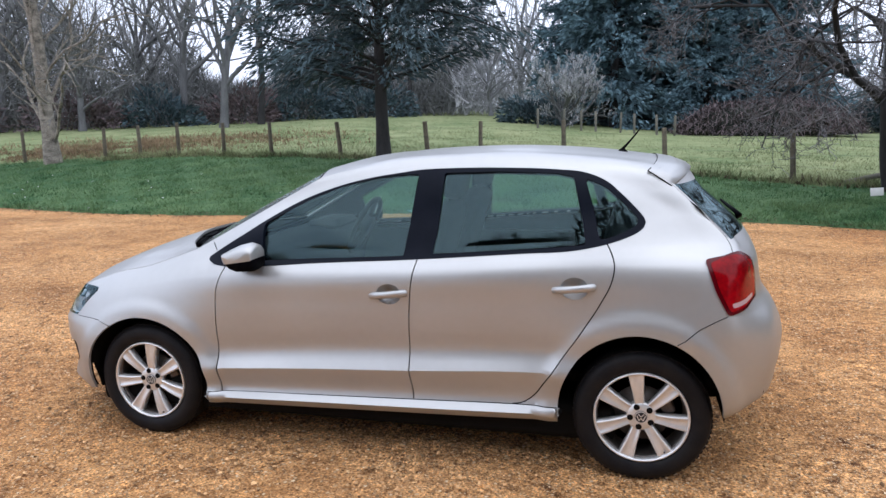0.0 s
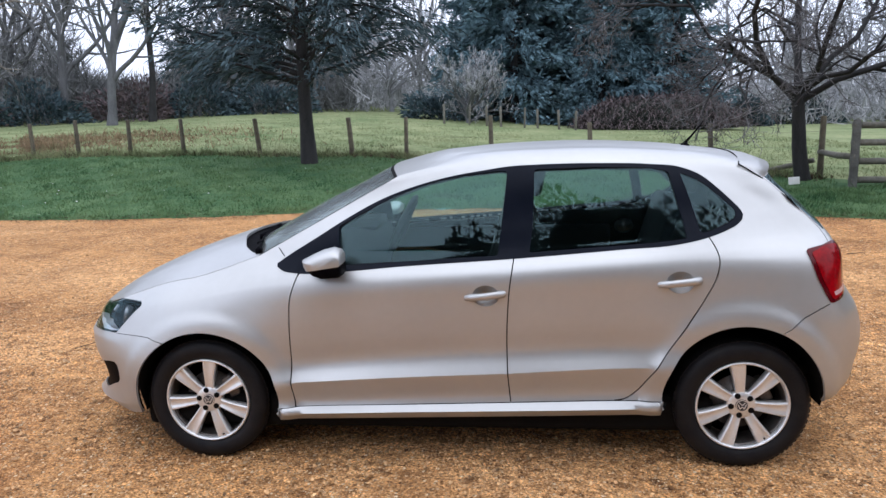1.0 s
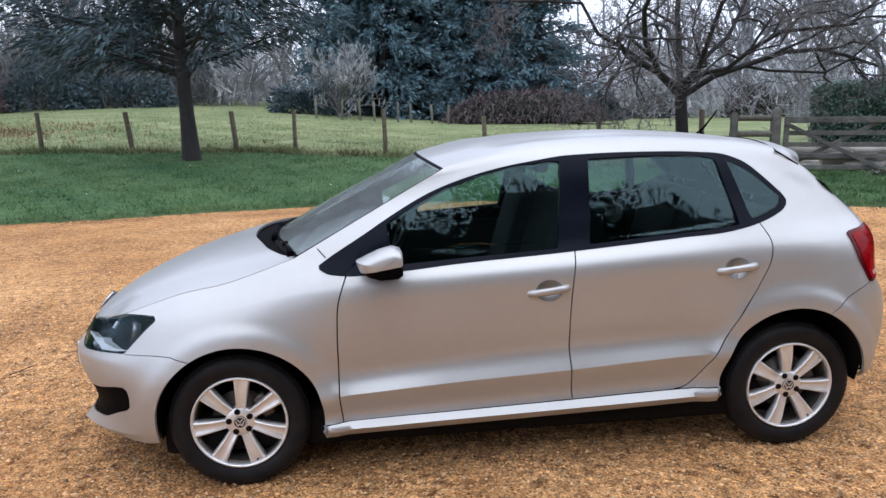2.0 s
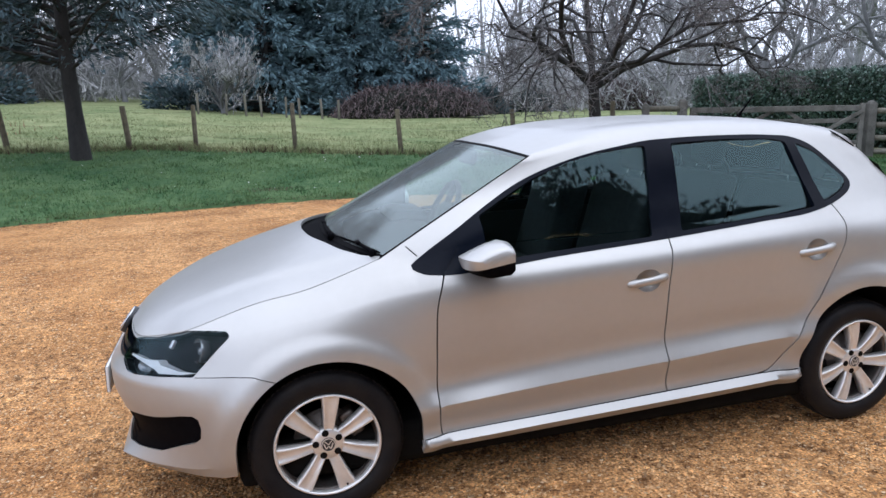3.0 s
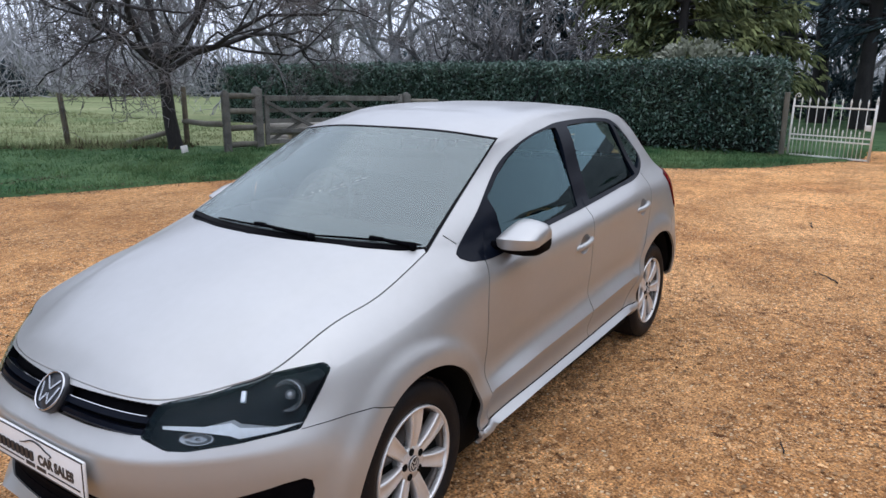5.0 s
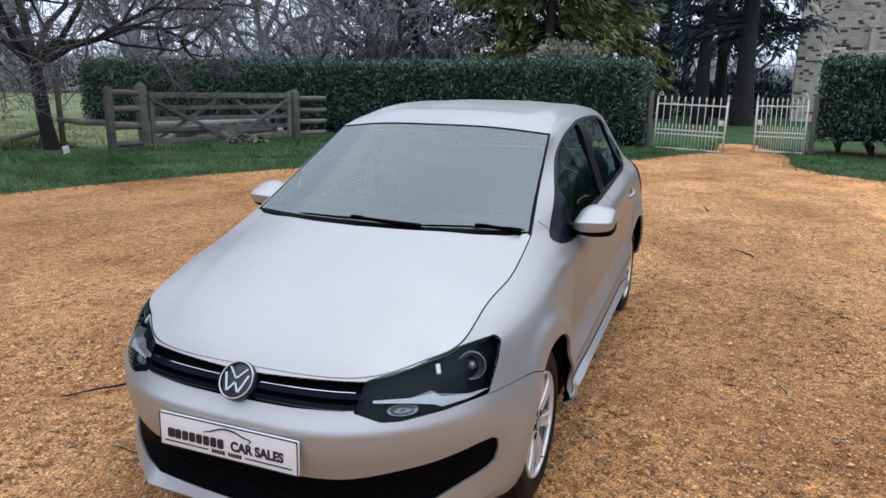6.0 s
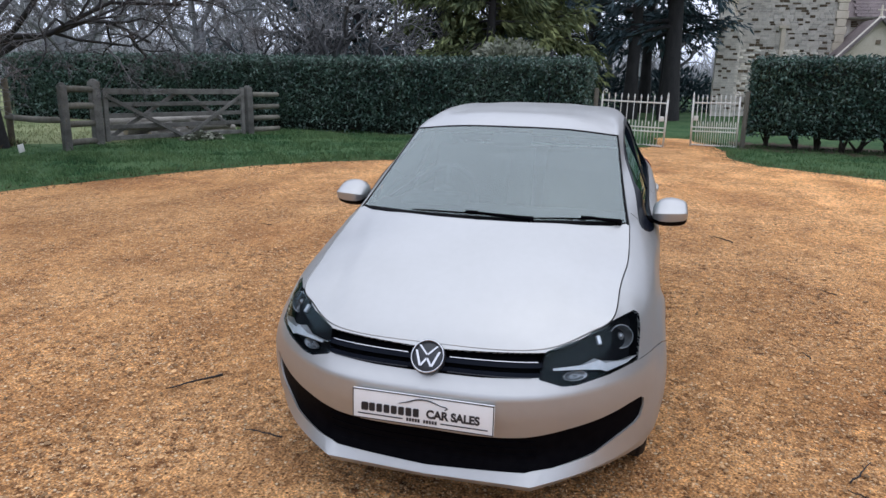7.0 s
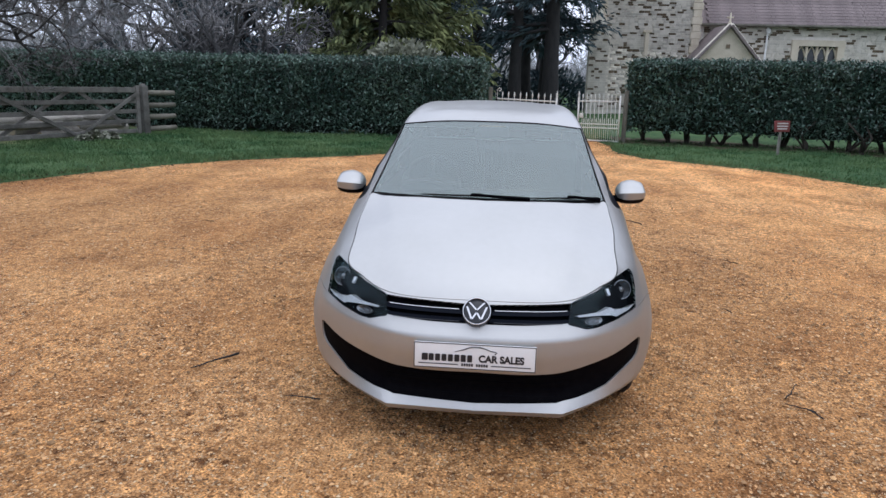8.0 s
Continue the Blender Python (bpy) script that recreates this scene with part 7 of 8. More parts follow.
for sd in (-1, 1):
    painted("side_sill", panel(["sill"], side=sd, offset=.004), car)
    for kind in ("front", "rear"):
        door = painted("door", panel(["door_" + kind], side=sd), car, f"closed silver {kind} door")
        mesh_part("window_glass", *pane_of("glass_" + kind, sd), GLASS, door, "tinted side window glass")
        hx, hz = HANDLES[kind == "rear"]
        rim_at = skin(DISHES[kind == "rear"][:, 0], DISHES[kind == "rear"][:, 1])
        heart = rim_at.mean(axis=0)
        rings = [heart + (rim_at - heart) * u - (0, .046 * (1 - u ** 1.6), 0) for u in (1.0, .97, .9, .78, .6, .4, .2)]
        pts = np.vstack(rings + [[heart - (0, .046, 0)]]) * (1, sd, 1)
        k, m = len(rim_at), len(rings)
        faces = [(a * k + b, a * k + (b + 1) % k, (a + 1) * k + (b + 1) % k, (a + 1) * k + b) for a in range(m - 1) for b in range(k)] + [((m - 1) * k + b, (m - 1) * k + (b + 1) % k, m * k) for b in range(k)]
        mesh_part("handle_recess", pts, faces if sd < 0 else [f[::-1] for f in faces], SILVER, door, "round dished recess behind the handle")
        at = Vector((hx, sd * .807, hz))
        bm = bmesh.new()
        pts = [at + Vector((dx, sd * dy, dx * .09)) for dx, dy in ((-.096, -.012), (-.088, .004), (-.055, .016), (0, .020), (.055, .016), (.080, .006), (.088, -.012))]
        tube(bm, pts, [.009, .0125, .0135, .014, .0145, .0145, .010], 14)
        for v in bm.verts:
            v.co.z = at.z + (v.co.z - at.z) * 1.16
        part("door_handle", bm, SILVER, door, "silver bar door handle")
    mesh_part("quarter_window", *pane_of("glass_quarter", sd), GLASS, car, "small tinted rear quarter window")
    mesh_part("window_trim", *panel(["trim"], side=sd, offset=.002, flange=.022), GLOSS_BLACK, car, "gloss black pillar and window surround")

# bonnet: crowned sheet between the wings and the cowl
COWL = ((-.975, .648), (-1.06, .556), (-1.107, .48), (-1.15, .37), (-1.20, .22), (-1.222, 0))
_edge = ring_at(RING[8][:7], 0, np.linspace(0, S_A, 160))
_cx, _cz = [-1.97, -1.93, -1.85, -1.675, -1.405, -1.208, -1.06, -.9], [.672, .705, .752, .832, .928, .982, 1.012, 1.04]


def bonnet_z(x, y):
    w = np.interp(x, _edge[:, 0], _edge[:, 1])
    e = np.interp(x, _edge[:, 0], _edge[:, 2])
    c = spline(_cx, np.array(_cz)[:, None], np.atleast_1d(x))[:, 0]
    u = np.clip(np.abs(y) / np.maximum(w, 1e-3), 0, 1)
    ridge = np.interp(x, (-1.9, -1.05), (.40, .56))
    return c - (c - e) * u**2.4 + .006 * (1 - smoothstep(-.035, .035, np.abs(y) - ridge)) * smoothstep(0, .12, w - np.abs(y)) * smoothstep(-1.95, -1.8, x)


def bonnet_mesh():
    from mathutils.geometry import delaunay_2d_cdt
    half = [(x, w) for x, w, z in _edge[::2]] + [tuple(p) for p in smooth_loop(COWL, .03, False)]
    rim = np.array(half[1:-1])
    rim[:, 1] -= .0055
    rim[:, 0] += .002
    loop = np.vstack([[half[0]], rim, [half[-1]], (rim * (1, -1))[::-1]])
    gx, gy = np.meshgrid(np.arange(-1.96, -.97, .025), np.arange(-.70, .701, .025), indexing="ij")
    g = np.column_stack([gx.ravel(), gy.ravel()])
    g = g[inside(loop, g[:, 0], g[:, 1])]
    far = np.min(np.linalg.norm(g[:, None] - loop[None], axis=2), axis=1) > .012
    g = g[far]
    vs = [Vector((float(a), float(b))) for a, b in np.vstack([loop, g])]
    es = [(i, (i + 1) % len(loop)) for i in range(len(loop))]
    v, _, f, *_ = delaunay_2d_cdt(vs, es, [], 0, 1e-5)
    v = np.array([(p.x, p.y) for p in v])
    f = np.array([t for t in f if len(t) == 3])
    c = v[f].mean(axis=1)
    f = f[inside(loop, c[:, 0], c[:, 1])]
    z = bonnet_z(v[:, 0], v[:, 1])
    p = np.column_stack([v, z])
    nz = np.cross(p[f[:, 1]] - p[f[:, 0]], p[f[:, 2]] - p[f[:, 0]])[:, 2]
    f[nz < 0] = f[nz < 0][:, ::-1]
    n0 = len(p)
    k = len(loop)
    lip = p[:k] - (0, 0, .014)
    verts = np.vstack([p, p[:k], lip])
    faces = [tuple(t) for t in f] + [(n0 + i, n0 + (i + 1) % k, n0 + k + (i + 1) % k, n0 + k + i) for i in range(k)]
    return verts, faces


bonnet = mesh_part("bonnet", *bonnet_mesh(), SILVER, car, "silver bonnet with two soft creases")
for sd in (-1, 1):  # dark strip added for the shade in the gap beside the bonnet
    e = _edge[2:]
    v = np.vstack([np.column_stack([e[:, 0], sd * (e[:, 1] + d), e[:, 2] - .0035]) for d in (-.013, .0)])
    mesh_part("bonnet_gap_shade", v, [(i, i + 1, len(e) + i + 1, len(e) + i) for i in range(len(e) - 1)], DARK_VOID, bonnet, "dark gap seal")

# windscreen between the pillars, with its black border
PILLAR = skin(np.full(25, S_A), np.linspace(T_KNOT[8], T_KNOT[11], 25))


HEADER = skin(np.full(40, S_A), np.linspace(T_KNOT[11], T_KNOT[13], 40))


def screen_at(b, v):
    """b across from -1 to 1, v up from 0 to 1."""
    b, v = np.asarray(b, float), np.asarray(v, float)
    lo = np.column_stack([-1.13 + .155 * b**2, .657 * b, .967 - .009 * b**2])
    w = np.abs(b) * HEADER[0, 1]
    hi = np.column_stack([np.interp(w, HEADER[::-1, 1], HEADER[::-1, 0]), w * np.sign(b), np.interp(w, HEADER[::-1, 1], HEADER[::-1, 2])])
    run = np.linspace(0, 1, 25)
    bulge = PILLAR - (PILLAR[0] + (PILLAR[-1] - PILLAR[0]) * run[:, None])
    off = np.column_stack([np.interp(v, run, bulge[:, i]) for i in range(3)])
    off[:, 1] *= b
    p = lo + (hi - lo) * v[:, None] + off
    p[:, 0] -= .02 * np.sin(np.pi * v) * (1 - b**2)
    return p


def grid_sheet(fn, bs, vs, keep=None, drop=0.0):
    gb, gv = np.meshgrid(bs, vs, indexing="ij")
    p = fn(gb.ravel(), gv.ravel())
    p[:, 2] -= drop
    n = len(vs)
    faces = [(i * n + j, i * n + j + 1, (i + 1) * n + j + 1, (i + 1) * n + j) for i in range(len(bs) - 1) for j in range(n - 1)
             if keep is None or keep(.5 * (bs[i] + bs[i + 1]), .5 * (vs[j] + vs[j + 1]))]
    return p, faces


_bs = np.unique(np.concatenate([np.linspace(-1, 1, 41), [-.982, .982]]))
_vs = np.unique(np.concatenate([np.linspace(0, 1, 25), [.03, .990]]))
in_pane = lambda b, v: abs(b) < .982 and .03 < v < .990
screen = mesh_part("windscreen", *grid_sheet(screen_at, _bs, _vs, in_pane), SCREEN_GLASS, car, "wide curved glass windscreen")
mesh_part("windscreen_border", *grid_sheet(screen_at, _bs, _vs, lambda b, v: not in_pane(b, v)), SCREEN_BLACK, screen, "black rubber and printed border")


# ---- car parts: lamps, grille, badge, plate, mirrors, wheels, cabin ----
def facing(at, out, up=(0, 0, 1)):
    """A frame at a place whose z points out of the surface."""
    z = Vector(out).normalized()
    x = Vector(up).cross(z).normalized()
    y = z.cross(x)
    m = Matrix((x, y, z)).transposed().to_4x4()
    m.translation = at
    return m


def on_skin(points, lift=0.0, side=-1):
    """Points (x, half width, z) laid onto the skin and lifted off it."""
    res = []
    for p in points:
        at, nor = nearest(*p, side=side)
        res.append(at + nor * lift)
    return res


for sd in (-1, 1):
    lamp = thing("headlamp", "", "")
    lamp.parent = car
    lamp["label"] = "clear headlamp with dark housing and silver blade"
    mesh_part("housing", *panel(["headlamp"], side=sd, offset=-.045, flange=-.044), LAMP_INNER, lamp, "dark grey lamp housing")
    mesh_part("lens_cover", *panel(["headlamp"], side=sd, offset=-.002, flange=0), LAMP_GLASS, lamp, "clear lamp cover")
    bm = bmesh.new()  # silver blade under the projector
    blade = [(-1.945, .436, .618), (-1.885, .545, .615), (-1.845, .600, .598), (-1.815, .625, .590), (-1.750, .680, .598), (-1.680, .728, .606)]
    top = on_skin([(x, w, z + h) for (x, w, z), h in zip(blade, (.004, .012, .042, .028, .009, .004))], -.007, sd)
    low = on_skin([(x, w, z) for x, w, z in blade], -.007, sd)
    deep = on_skin([(x, w, z + h) for (x, w, z), h in zip(blade, (.007, .020, .056, .040, .016, .008))], -.040, sd)
    rows = [[bm.verts.new(p) for p in r] for r in (low, top, deep)]
    for r, q in zip(rows, rows[1:]):
        for i in range(len(r) - 1):
            bm.faces.new((r[i], r[i + 1], q[i + 1], q[i]))
    part("silver_blade", bm, LAMP_WHITE, lamp, "bright silver reflector blade", smooth=False)
    at, nor = nearest(-1.672, .695, .688, sd)
    out = (nor + Vector((-1.6, 0, .1))).normalized()
    bm = bmesh.new()
    lathe(bm, [(.047, -.03), (.047, .0), (.044, .004), (.041, 0), (.030, -.022), (.016, -.034), (.0, -.038)], facing(at - nor * .052 + out * .020, out), 28)
    part("reflector_bowl", bm, LAMP_GREY, lamp, "round chrome headlamp reflector")
    bm = bmesh.new()
    lathe(bm, [(.016, -.025), (.016, -.006), (.010, .004), (0, .006)], facing(at - nor * .052 + out * .014, out), 16)
    part("bulb_cap", bm, LAMP_GREY, lamp)
    at, nor = nearest(-1.785, .590, .688, sd)
    bm = bmesh.new()
    box(bm, .016, .034, .014, facing(at - nor * .022, nor), .004)
    part("parking_lamp", bm, LAMP_SILVER, lamp)
    at, nor = nearest(-1.895, .535, .596, sd)
    bm = bmesh.new()
    lathe(bm, [(.050, -.012), (.050, .003), (.046, .004), (.034, -.006), (.012, -.010), (0, -.004)], facing(at - nor * .030, nor) @ Matrix.Diagonal((1, .36, 1, 1)), 24)
    part("indicator", bm, LAMP_GREY, lamp, "clear indicator bulb behind ribbed glass")

    tail_lamp = mesh_part("tail_lamp", *panel(["tail"], side=sd, offset=.006, flange=.02), DARK_RED, car, "dark red tail lamp cluster with a bright red inner lens")
    mesh_part("inner_lens", *panel(["tail_in"], side=sd, offset=.009, flange=.012), RED_LENS, tail_lamp, "bright red lens")
    mesh_part("reversing_lens", *panel(["tail_clear"], side=sd, offset=.0095, flange=.012), CLEAR_LENS, tail_lamp, "pale clear reversing lens")

# grille between the headlamps
grille_part = mesh_part("grille", *panel(["grille"], both=True, offset=-.035, flange=-.033), BLACK_PLASTIC, car, "black upper grille with two slats")


def on_nose(ws, zs, sides):
    """Places and outward normals on the nose by half width and height."""
    c = chart_of(np.column_stack([ws, zs]), "yz")
    p = skin(c[:, 0], c[:, 1])
    e = .004
    n = np.cross(skin(c[:, 0] + e, c[:, 1]) - p, skin(c[:, 0], c[:, 1] + e) - p)
    n /= np.linalg.norm(n, axis=1)[:, None]
    n[n[:, 0] > 0] *= -1
    n[np.asarray(ws) < .01, 1] = 0
    flip = np.column_stack([np.ones(len(c)), sides, np.ones(len(c))])
    return p * flip, n * flip


def front_bar(name, z0, z1, w, material, parent, lift, thick, label="", start=0.0):
    """A bar that follows the curve of the nose from one side to the other."""
    bm = bmesh.new()
    ws = np.linspace(-w, w, 41)
    side = np.where(ws < 0, -1.0, 1.0)
    lo, n1 = on_nose(np.abs(ws), np.full(41, z0), side)
    hi, n2 = on_nose(np.abs(ws), np.full(41, z1), side)
    rows = [None if abs(a) < start else [bm.verts.new(q) for q in (lo[i] + n1[i] * lift, hi[i] + n2[i] * lift, hi[i] + n2[i] * (lift - thick), lo[i] + n1[i] * (lift - thick))] for i, a in enumerate(ws)]
    for r, q in zip(rows, rows[1:]):
        if r and q:
            for i in range(4):
                bm.faces.new((r[i], q[i], q[(i + 1) % 4], r[(i + 1) % 4]))
    return part(name, bm, material, parent, label, smooth=False)


front_bar("slat", .628, .643, .405, GLOSS_BLACK, grille_part, -.004, .03)
front_bar("slat", .597, .612, .40, GLOSS_BLACK, grille_part, -.004, .03)
front_bar("chrome_strip", .6445, .6460, .388, CHROME, grille_part, -.001, .006, "thin chrome grille strip", .068)
front_bar("lower_strip", .5955, .5985, .37, DARK_CHROME, grille_part, .002, .006, "", .068)
for z in (.245, .275, .305, .335):
    front_bar("intake_slat", z, z + .012, .40, BLACK_PLASTIC, bumper, -.004, .02)

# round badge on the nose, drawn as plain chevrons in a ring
_p, _n = on_nose(np.zeros(1), np.array([.637]), np.ones(1))
at, nor = Vector(_p[0]), Vector(_n[0])
bm_at = facing(at + nor * .004, nor + Vector((0, 0, .05))) @ Matrix.Scale(.85, 4)
badge = part("badge", lathe(bmesh.new(), [(.0745, -.03), (.0745, .004), (.072, .008), (0, .008)], bm_at, 48), DARK_CHROME, car, "round chrome and black nose badge")
part("badge_ring", lathe(bmesh.new(), [(.0725, .006), (.0725, .012), (.0705, .015), (.0675, .015), (.0655, .012), (.0655, .006)], bm_at, 48, closed=True), BADGE_CHROME, badge)
for mark in ([(-.038, .045), (0, .004), (.038, .045)], [(-.050, .022), (-.024, -.045), (0, -.008), (.024, -.045), (.050, .022)]):
    bm = bmesh.new()
    thick = .005
    for (x0, y0), (x1, y1) in zip(mark, mark[1:]):
        slab(bm, [(x0 - thick, y0), (x0 + thick, y0), (x1 + thick, y1), (x1 - thick, y1)], .006, bm_at @ Matrix.Translation((0, 0, .008)))
    part("chevron", bm, BADGE_CHROME, badge, smooth=False)

# show plate on the bumper
plate_at = facing(Vector((-2.072, 0, .461)), Vector((-1, 0, .03)))
bm = bmesh.new()
box(bm, .522, .113, .012, plate_at, .004)
plate = part("show_plate", bm, PLATE_WHITE, car, "white dealer show plate with black print")
bm = bmesh.new()
for sx, sy, w, h in ((0, .0545, .520, .003), (0, -.0545, .520, .003), (.2585, 0, .003, .11), (-.2585, 0, .003, .11)):
    box(bm, w, h, .004, plate_at @ Matrix.Translation((sx, sy, .0055)))
part("plate_rim", bm, DARK_CHROME, plate, smooth=False)


def lettering(text, size, m, material, parent, stretch=1.0):
    cu = bpy.data.curves.new("print", "FONT")
    cu.body, cu.size, cu.align_x, cu.align_y, cu.extrude, cu.offset = text, size, "CENTER", "CENTER", .0006, .0019
    ob = new("print", cu)
    me = bpy.data.meshes.new_from_object(ob)
    bpy.data.objects.remove(ob)
    me.transform(m @ Matrix.Diagonal((stretch, 1, 1, 1)))
    ob = finish(new("print", me), material, False)
    ob.parent = parent
    return ob


lift = Matrix.Translation((0, 0, .0072))
lettering("CAR SALES", .043, plate_at @ lift @ Matrix.Translation((.114, -.008, 0)), INK, plate, .93)
for i in range(8):  # the trader's name as plain bars
    bm = bmesh.new()
    box(bm, .021 if i else .026, .031, .0015, plate_at @ lift @ Matrix.Translation((-.213 + i * .0275, -.008, 0)), .003, 1)
    part("name_bar", bm, INK, plate, smooth=False)
for x in (-.155, .155):
    bm = bmesh.new()
    box(bm, .17, .004, .0015, plate_at @ lift @ Matrix.Translation((x, -.037, 0)))
    part("rule_line", bm, INK, plate, smooth=False)
for i in range(11):
    if i != 5:
        bm = bmesh.new()
        box(bm, .0078, .012, .0015, plate_at @ lift @ Matrix.Translation((-.052 + i * .0105, -.037, 0)))
        part("small_print_bar", bm, INK, plate, smooth=False)
bm = bmesh.new()  # swept outline of a car above the words
arc = [plate_at @ Vector((x, y, .0078)) for x, y in ((-.085, .020), (-.05, .030), (-.02, .042), (.03, .043), (.07, .030), (.095, .024), (.085, .016))]
tube(bm, smooth_loop(arc, .012, False), [.0012, .0016, .002] + [.0026] * 8 + [.002] * (len(smooth_loop(arc, .012, False)) - 11), 6)
part("swoosh", bm, INK, plate)

# door mirrors
def door_mirror(sd):
    m = thing("door_mirror", "", "")
    m.parent = car
    m["label"] = "silver door mirror with black lower half"
    # along the arm: half width, top, crease, paint edge, underside, front of the crease, rear face
    secs = [(0.784, 0.976, 0.961, 0.938, 0.914, -0.668, -0.545), (0.798, 0.998, 0.966, 0.934, 0.904, -0.69, -0.53), (0.824, 1.018, 0.97, 0.93, 0.898, -0.703, -0.523), (0.858, 1.029, 0.972, 0.929, 0.895, -0.707, -0.52), (0.893, 1.031, 0.973, 0.93, 0.895, -0.704, -0.518), (0.928, 1.026, 0.973, 0.932, 0.897, -0.696, -0.517), (0.957, 1.019, 0.973, 0.935, 0.901, -0.684, -0.518), (0.974, 1.01, 0.972, 0.938, 0.907, -0.67, -0.52), (0.984, 0.998, 0.969, 0.942, 0.916, -0.645, -0.523)]
    def half(upper):
        bm = bmesh.new()
        rings = []
        for w, top, crease, edge, low, front, rear in secs:
            w = .768 + .82 * (w - .784)
            span, rise_to = rear - front, top - crease
            if upper:
                line = [(rear, crease - .01), (rear, crease + .55 * rise_to), (rear - .05 * span, crease + .85 * rise_to), (rear - .22 * span, top), (rear - .48 * span, top - .20 * rise_to), (rear - .74 * span, crease + .44 * rise_to), (rear - .92 * span, crease + .15 * rise_to), (front + .012 * span, crease + .03), (front, crease), (front, crease), (front + .02 * span, .5 * (crease + edge)), (front + .07 * span, edge)]
                line[7] = (front + .025 * span, crease + .07 * rise_to)
            else:
                line = [(front + .072 * span, edge), (front + .10 * span, edge), (front + .22 * span, .4 * edge + .6 * low), (front + .45 * span, low), (rear - .1 * span, low + .004), (rear, low + .018), (rear, crease - .01)]
            rings.append([bm.verts.new((x, sd * w, z)) for x, z in line])
        for r, q in zip(rings, rings[1:]):
            for i in range(len(r) - 1):
                if upper and i == 8:
                    continue
                bm.faces.new((r[i], r[i + 1], q[i + 1], q[i]))
        for r in (rings[0], rings[-1]):
            bm.faces.new(r)
        bmesh.ops.recalc_face_normals(bm, faces=bm.faces)
        return bm
    part("shell", half(True), SILVER, m, "silver mirror shell")
    part("base", half(False), BLACK_PLASTIC, m, "black lower mirror cover")
    bm = bmesh.new()
    tube(bm, [(-.640, sd * .735, .922), (-.630, sd * .775, .924), (-.615, sd * .81, .930)], [.030, .026, .024], 10)
    for v in bm.verts:
        v.co.z = .934 + (v.co.z - .934) * .65
    part("foot", bm, BLACK_PLASTIC, m, "black mirror arm")
    bm = bmesh.new()
    slab(bm, [(-.055, -.045), (.05, -.05), (.06, 0), (.045, .045), (-.045, .05), (-.06, .01)], .004, facing(Vector((-.533, sd * .845, .960)), Vector((1, -.1 * sd, -.04))) @ Matrix.Scale(.9, 4))
    part("mirror_glass", bm, CHROME, m, "mirror glass facing the tail")


for sd in (-1, 1):
    door_mirror(sd)

# cowl, wipers, aerial, spoiler
def cowl_at(b, v):
    lo = np.column_stack([-1.235 + .25 * np.abs(b)**2.6, .652 * b, .992 - .04 * b**2])
    lo[:, 2] = bonnet_z(lo[:, 0], lo[:, 1]) - .016
    hi = screen_at(b, np.full(len(b), .03))
    hi[:, 2] -= .012
    return lo + (hi - lo) * v[:, None]


mesh_part("cowl", *grid_sheet(cowl_at, np.linspace(-1, 1, 31), np.linspace(-.3, 1, 4)), BLACK_PLASTIC, car, "black plastic scuttle panel under the windscreen")
for b0, b1, knee, hinge in ((.55, -.38, .085, -.34), (-.36, -.965, -.72, -.93)):
    wiper = thing("wiper", "", "")
    wiper.parent = car
    wiper["label"] = "black windscreen wiper lying along the scuttle"
    bs = np.linspace(b0, b1, 16)
    lie = lambda b: .030 + .012 * np.sin(np.pi * (b - b0) / (b1 - b0))
    pts = screen_at(bs, lie(bs)) + (-.004, 0, .007)
    bm = bmesh.new()
    tube(bm, pts, [.003] + [.0048] * 14 + [.003], 6)
    part("blade", bm, BLACK_PLASTIC, wiper)
    bm = bmesh.new()
    ks = np.linspace(knee, hinge, 6)
    line = screen_at(ks, np.linspace(lie(knee), .012, 6)) + (-.008, 0, .014)
    tube(bm, line, [.006, .007, .008, .009, .010, .011], 8)
    part("arm", bm, BLACK_PLASTIC, wiper)
    bm = bmesh.new()
    box(bm, .018, .06, .016, Matrix.Translation(line[0]), .004)
    part("joint", bm, BLACK_PLASTIC, wiper)
    bm = bmesh.new()
    lathe(bm, [(.014, -.02), (.014, .006), (.008, .010), (0, .010)], Matrix.Translation(line[-1]), 14)
    part("pivot", bm, BLACK_PLASTIC, wiper)

bm = bmesh.new()
lathe(bm, [(.028, -.01), (.026, .006), (.012, .02), (0, .024)], pose(1.13, 0, 1.392), 16)
aerial = part("aerial", bm, BLACK_PLASTIC, car, "short black roof aerial leaning back")
bm = bmesh.new()
tube(bm, [(1.125, 0, 1.405), (1.155, 0, 1.437), (1.195, 0, 1.486), (1.222, 0, 1.522)], [.008, .006, .0042, .003], 8)
part("whip", bm, BLACK_PLASTIC, aerial)

bm = bmesh.new()
rows = []
for u in np.linspace(-1, 1, 25):
    a = abs(u)
    root = (1.30 - .055 * a**3, .542 * u, 1.381 - .044 * a**2.4)
    tip = (1.450 - .095 * a**4, .550 * u, 1.336 - .060 * a**4)
    under = (tip[0] - .008, .551 * u, tip[2] - .012)
    inner = (1.362 - .022 * a**2, .556 * u, 1.298 - .034 * a**2)
    w = .546 * u
    rows.append([bm.verts.new(p) for p in (root, ((root[0] + tip[0]) / 2, w, (root[2] + tip[2]) / 2 + .008), tip, under, inner)])
for r, q in zip(rows, rows[1:]):
    for i in range(4):
        bm.faces.new((r[i], r[i + 1], q[i + 1], q[i]))
bm.faces.new(rows[0])
bm.faces.new(rows[-1][::-1])
bmesh.ops.recalc_face_normals(bm, faces=bm.faces)
spoiler = part("roof_spoiler", bm, SILVER, car, "silver roof spoiler over the rear window")
bm = bmesh.new()
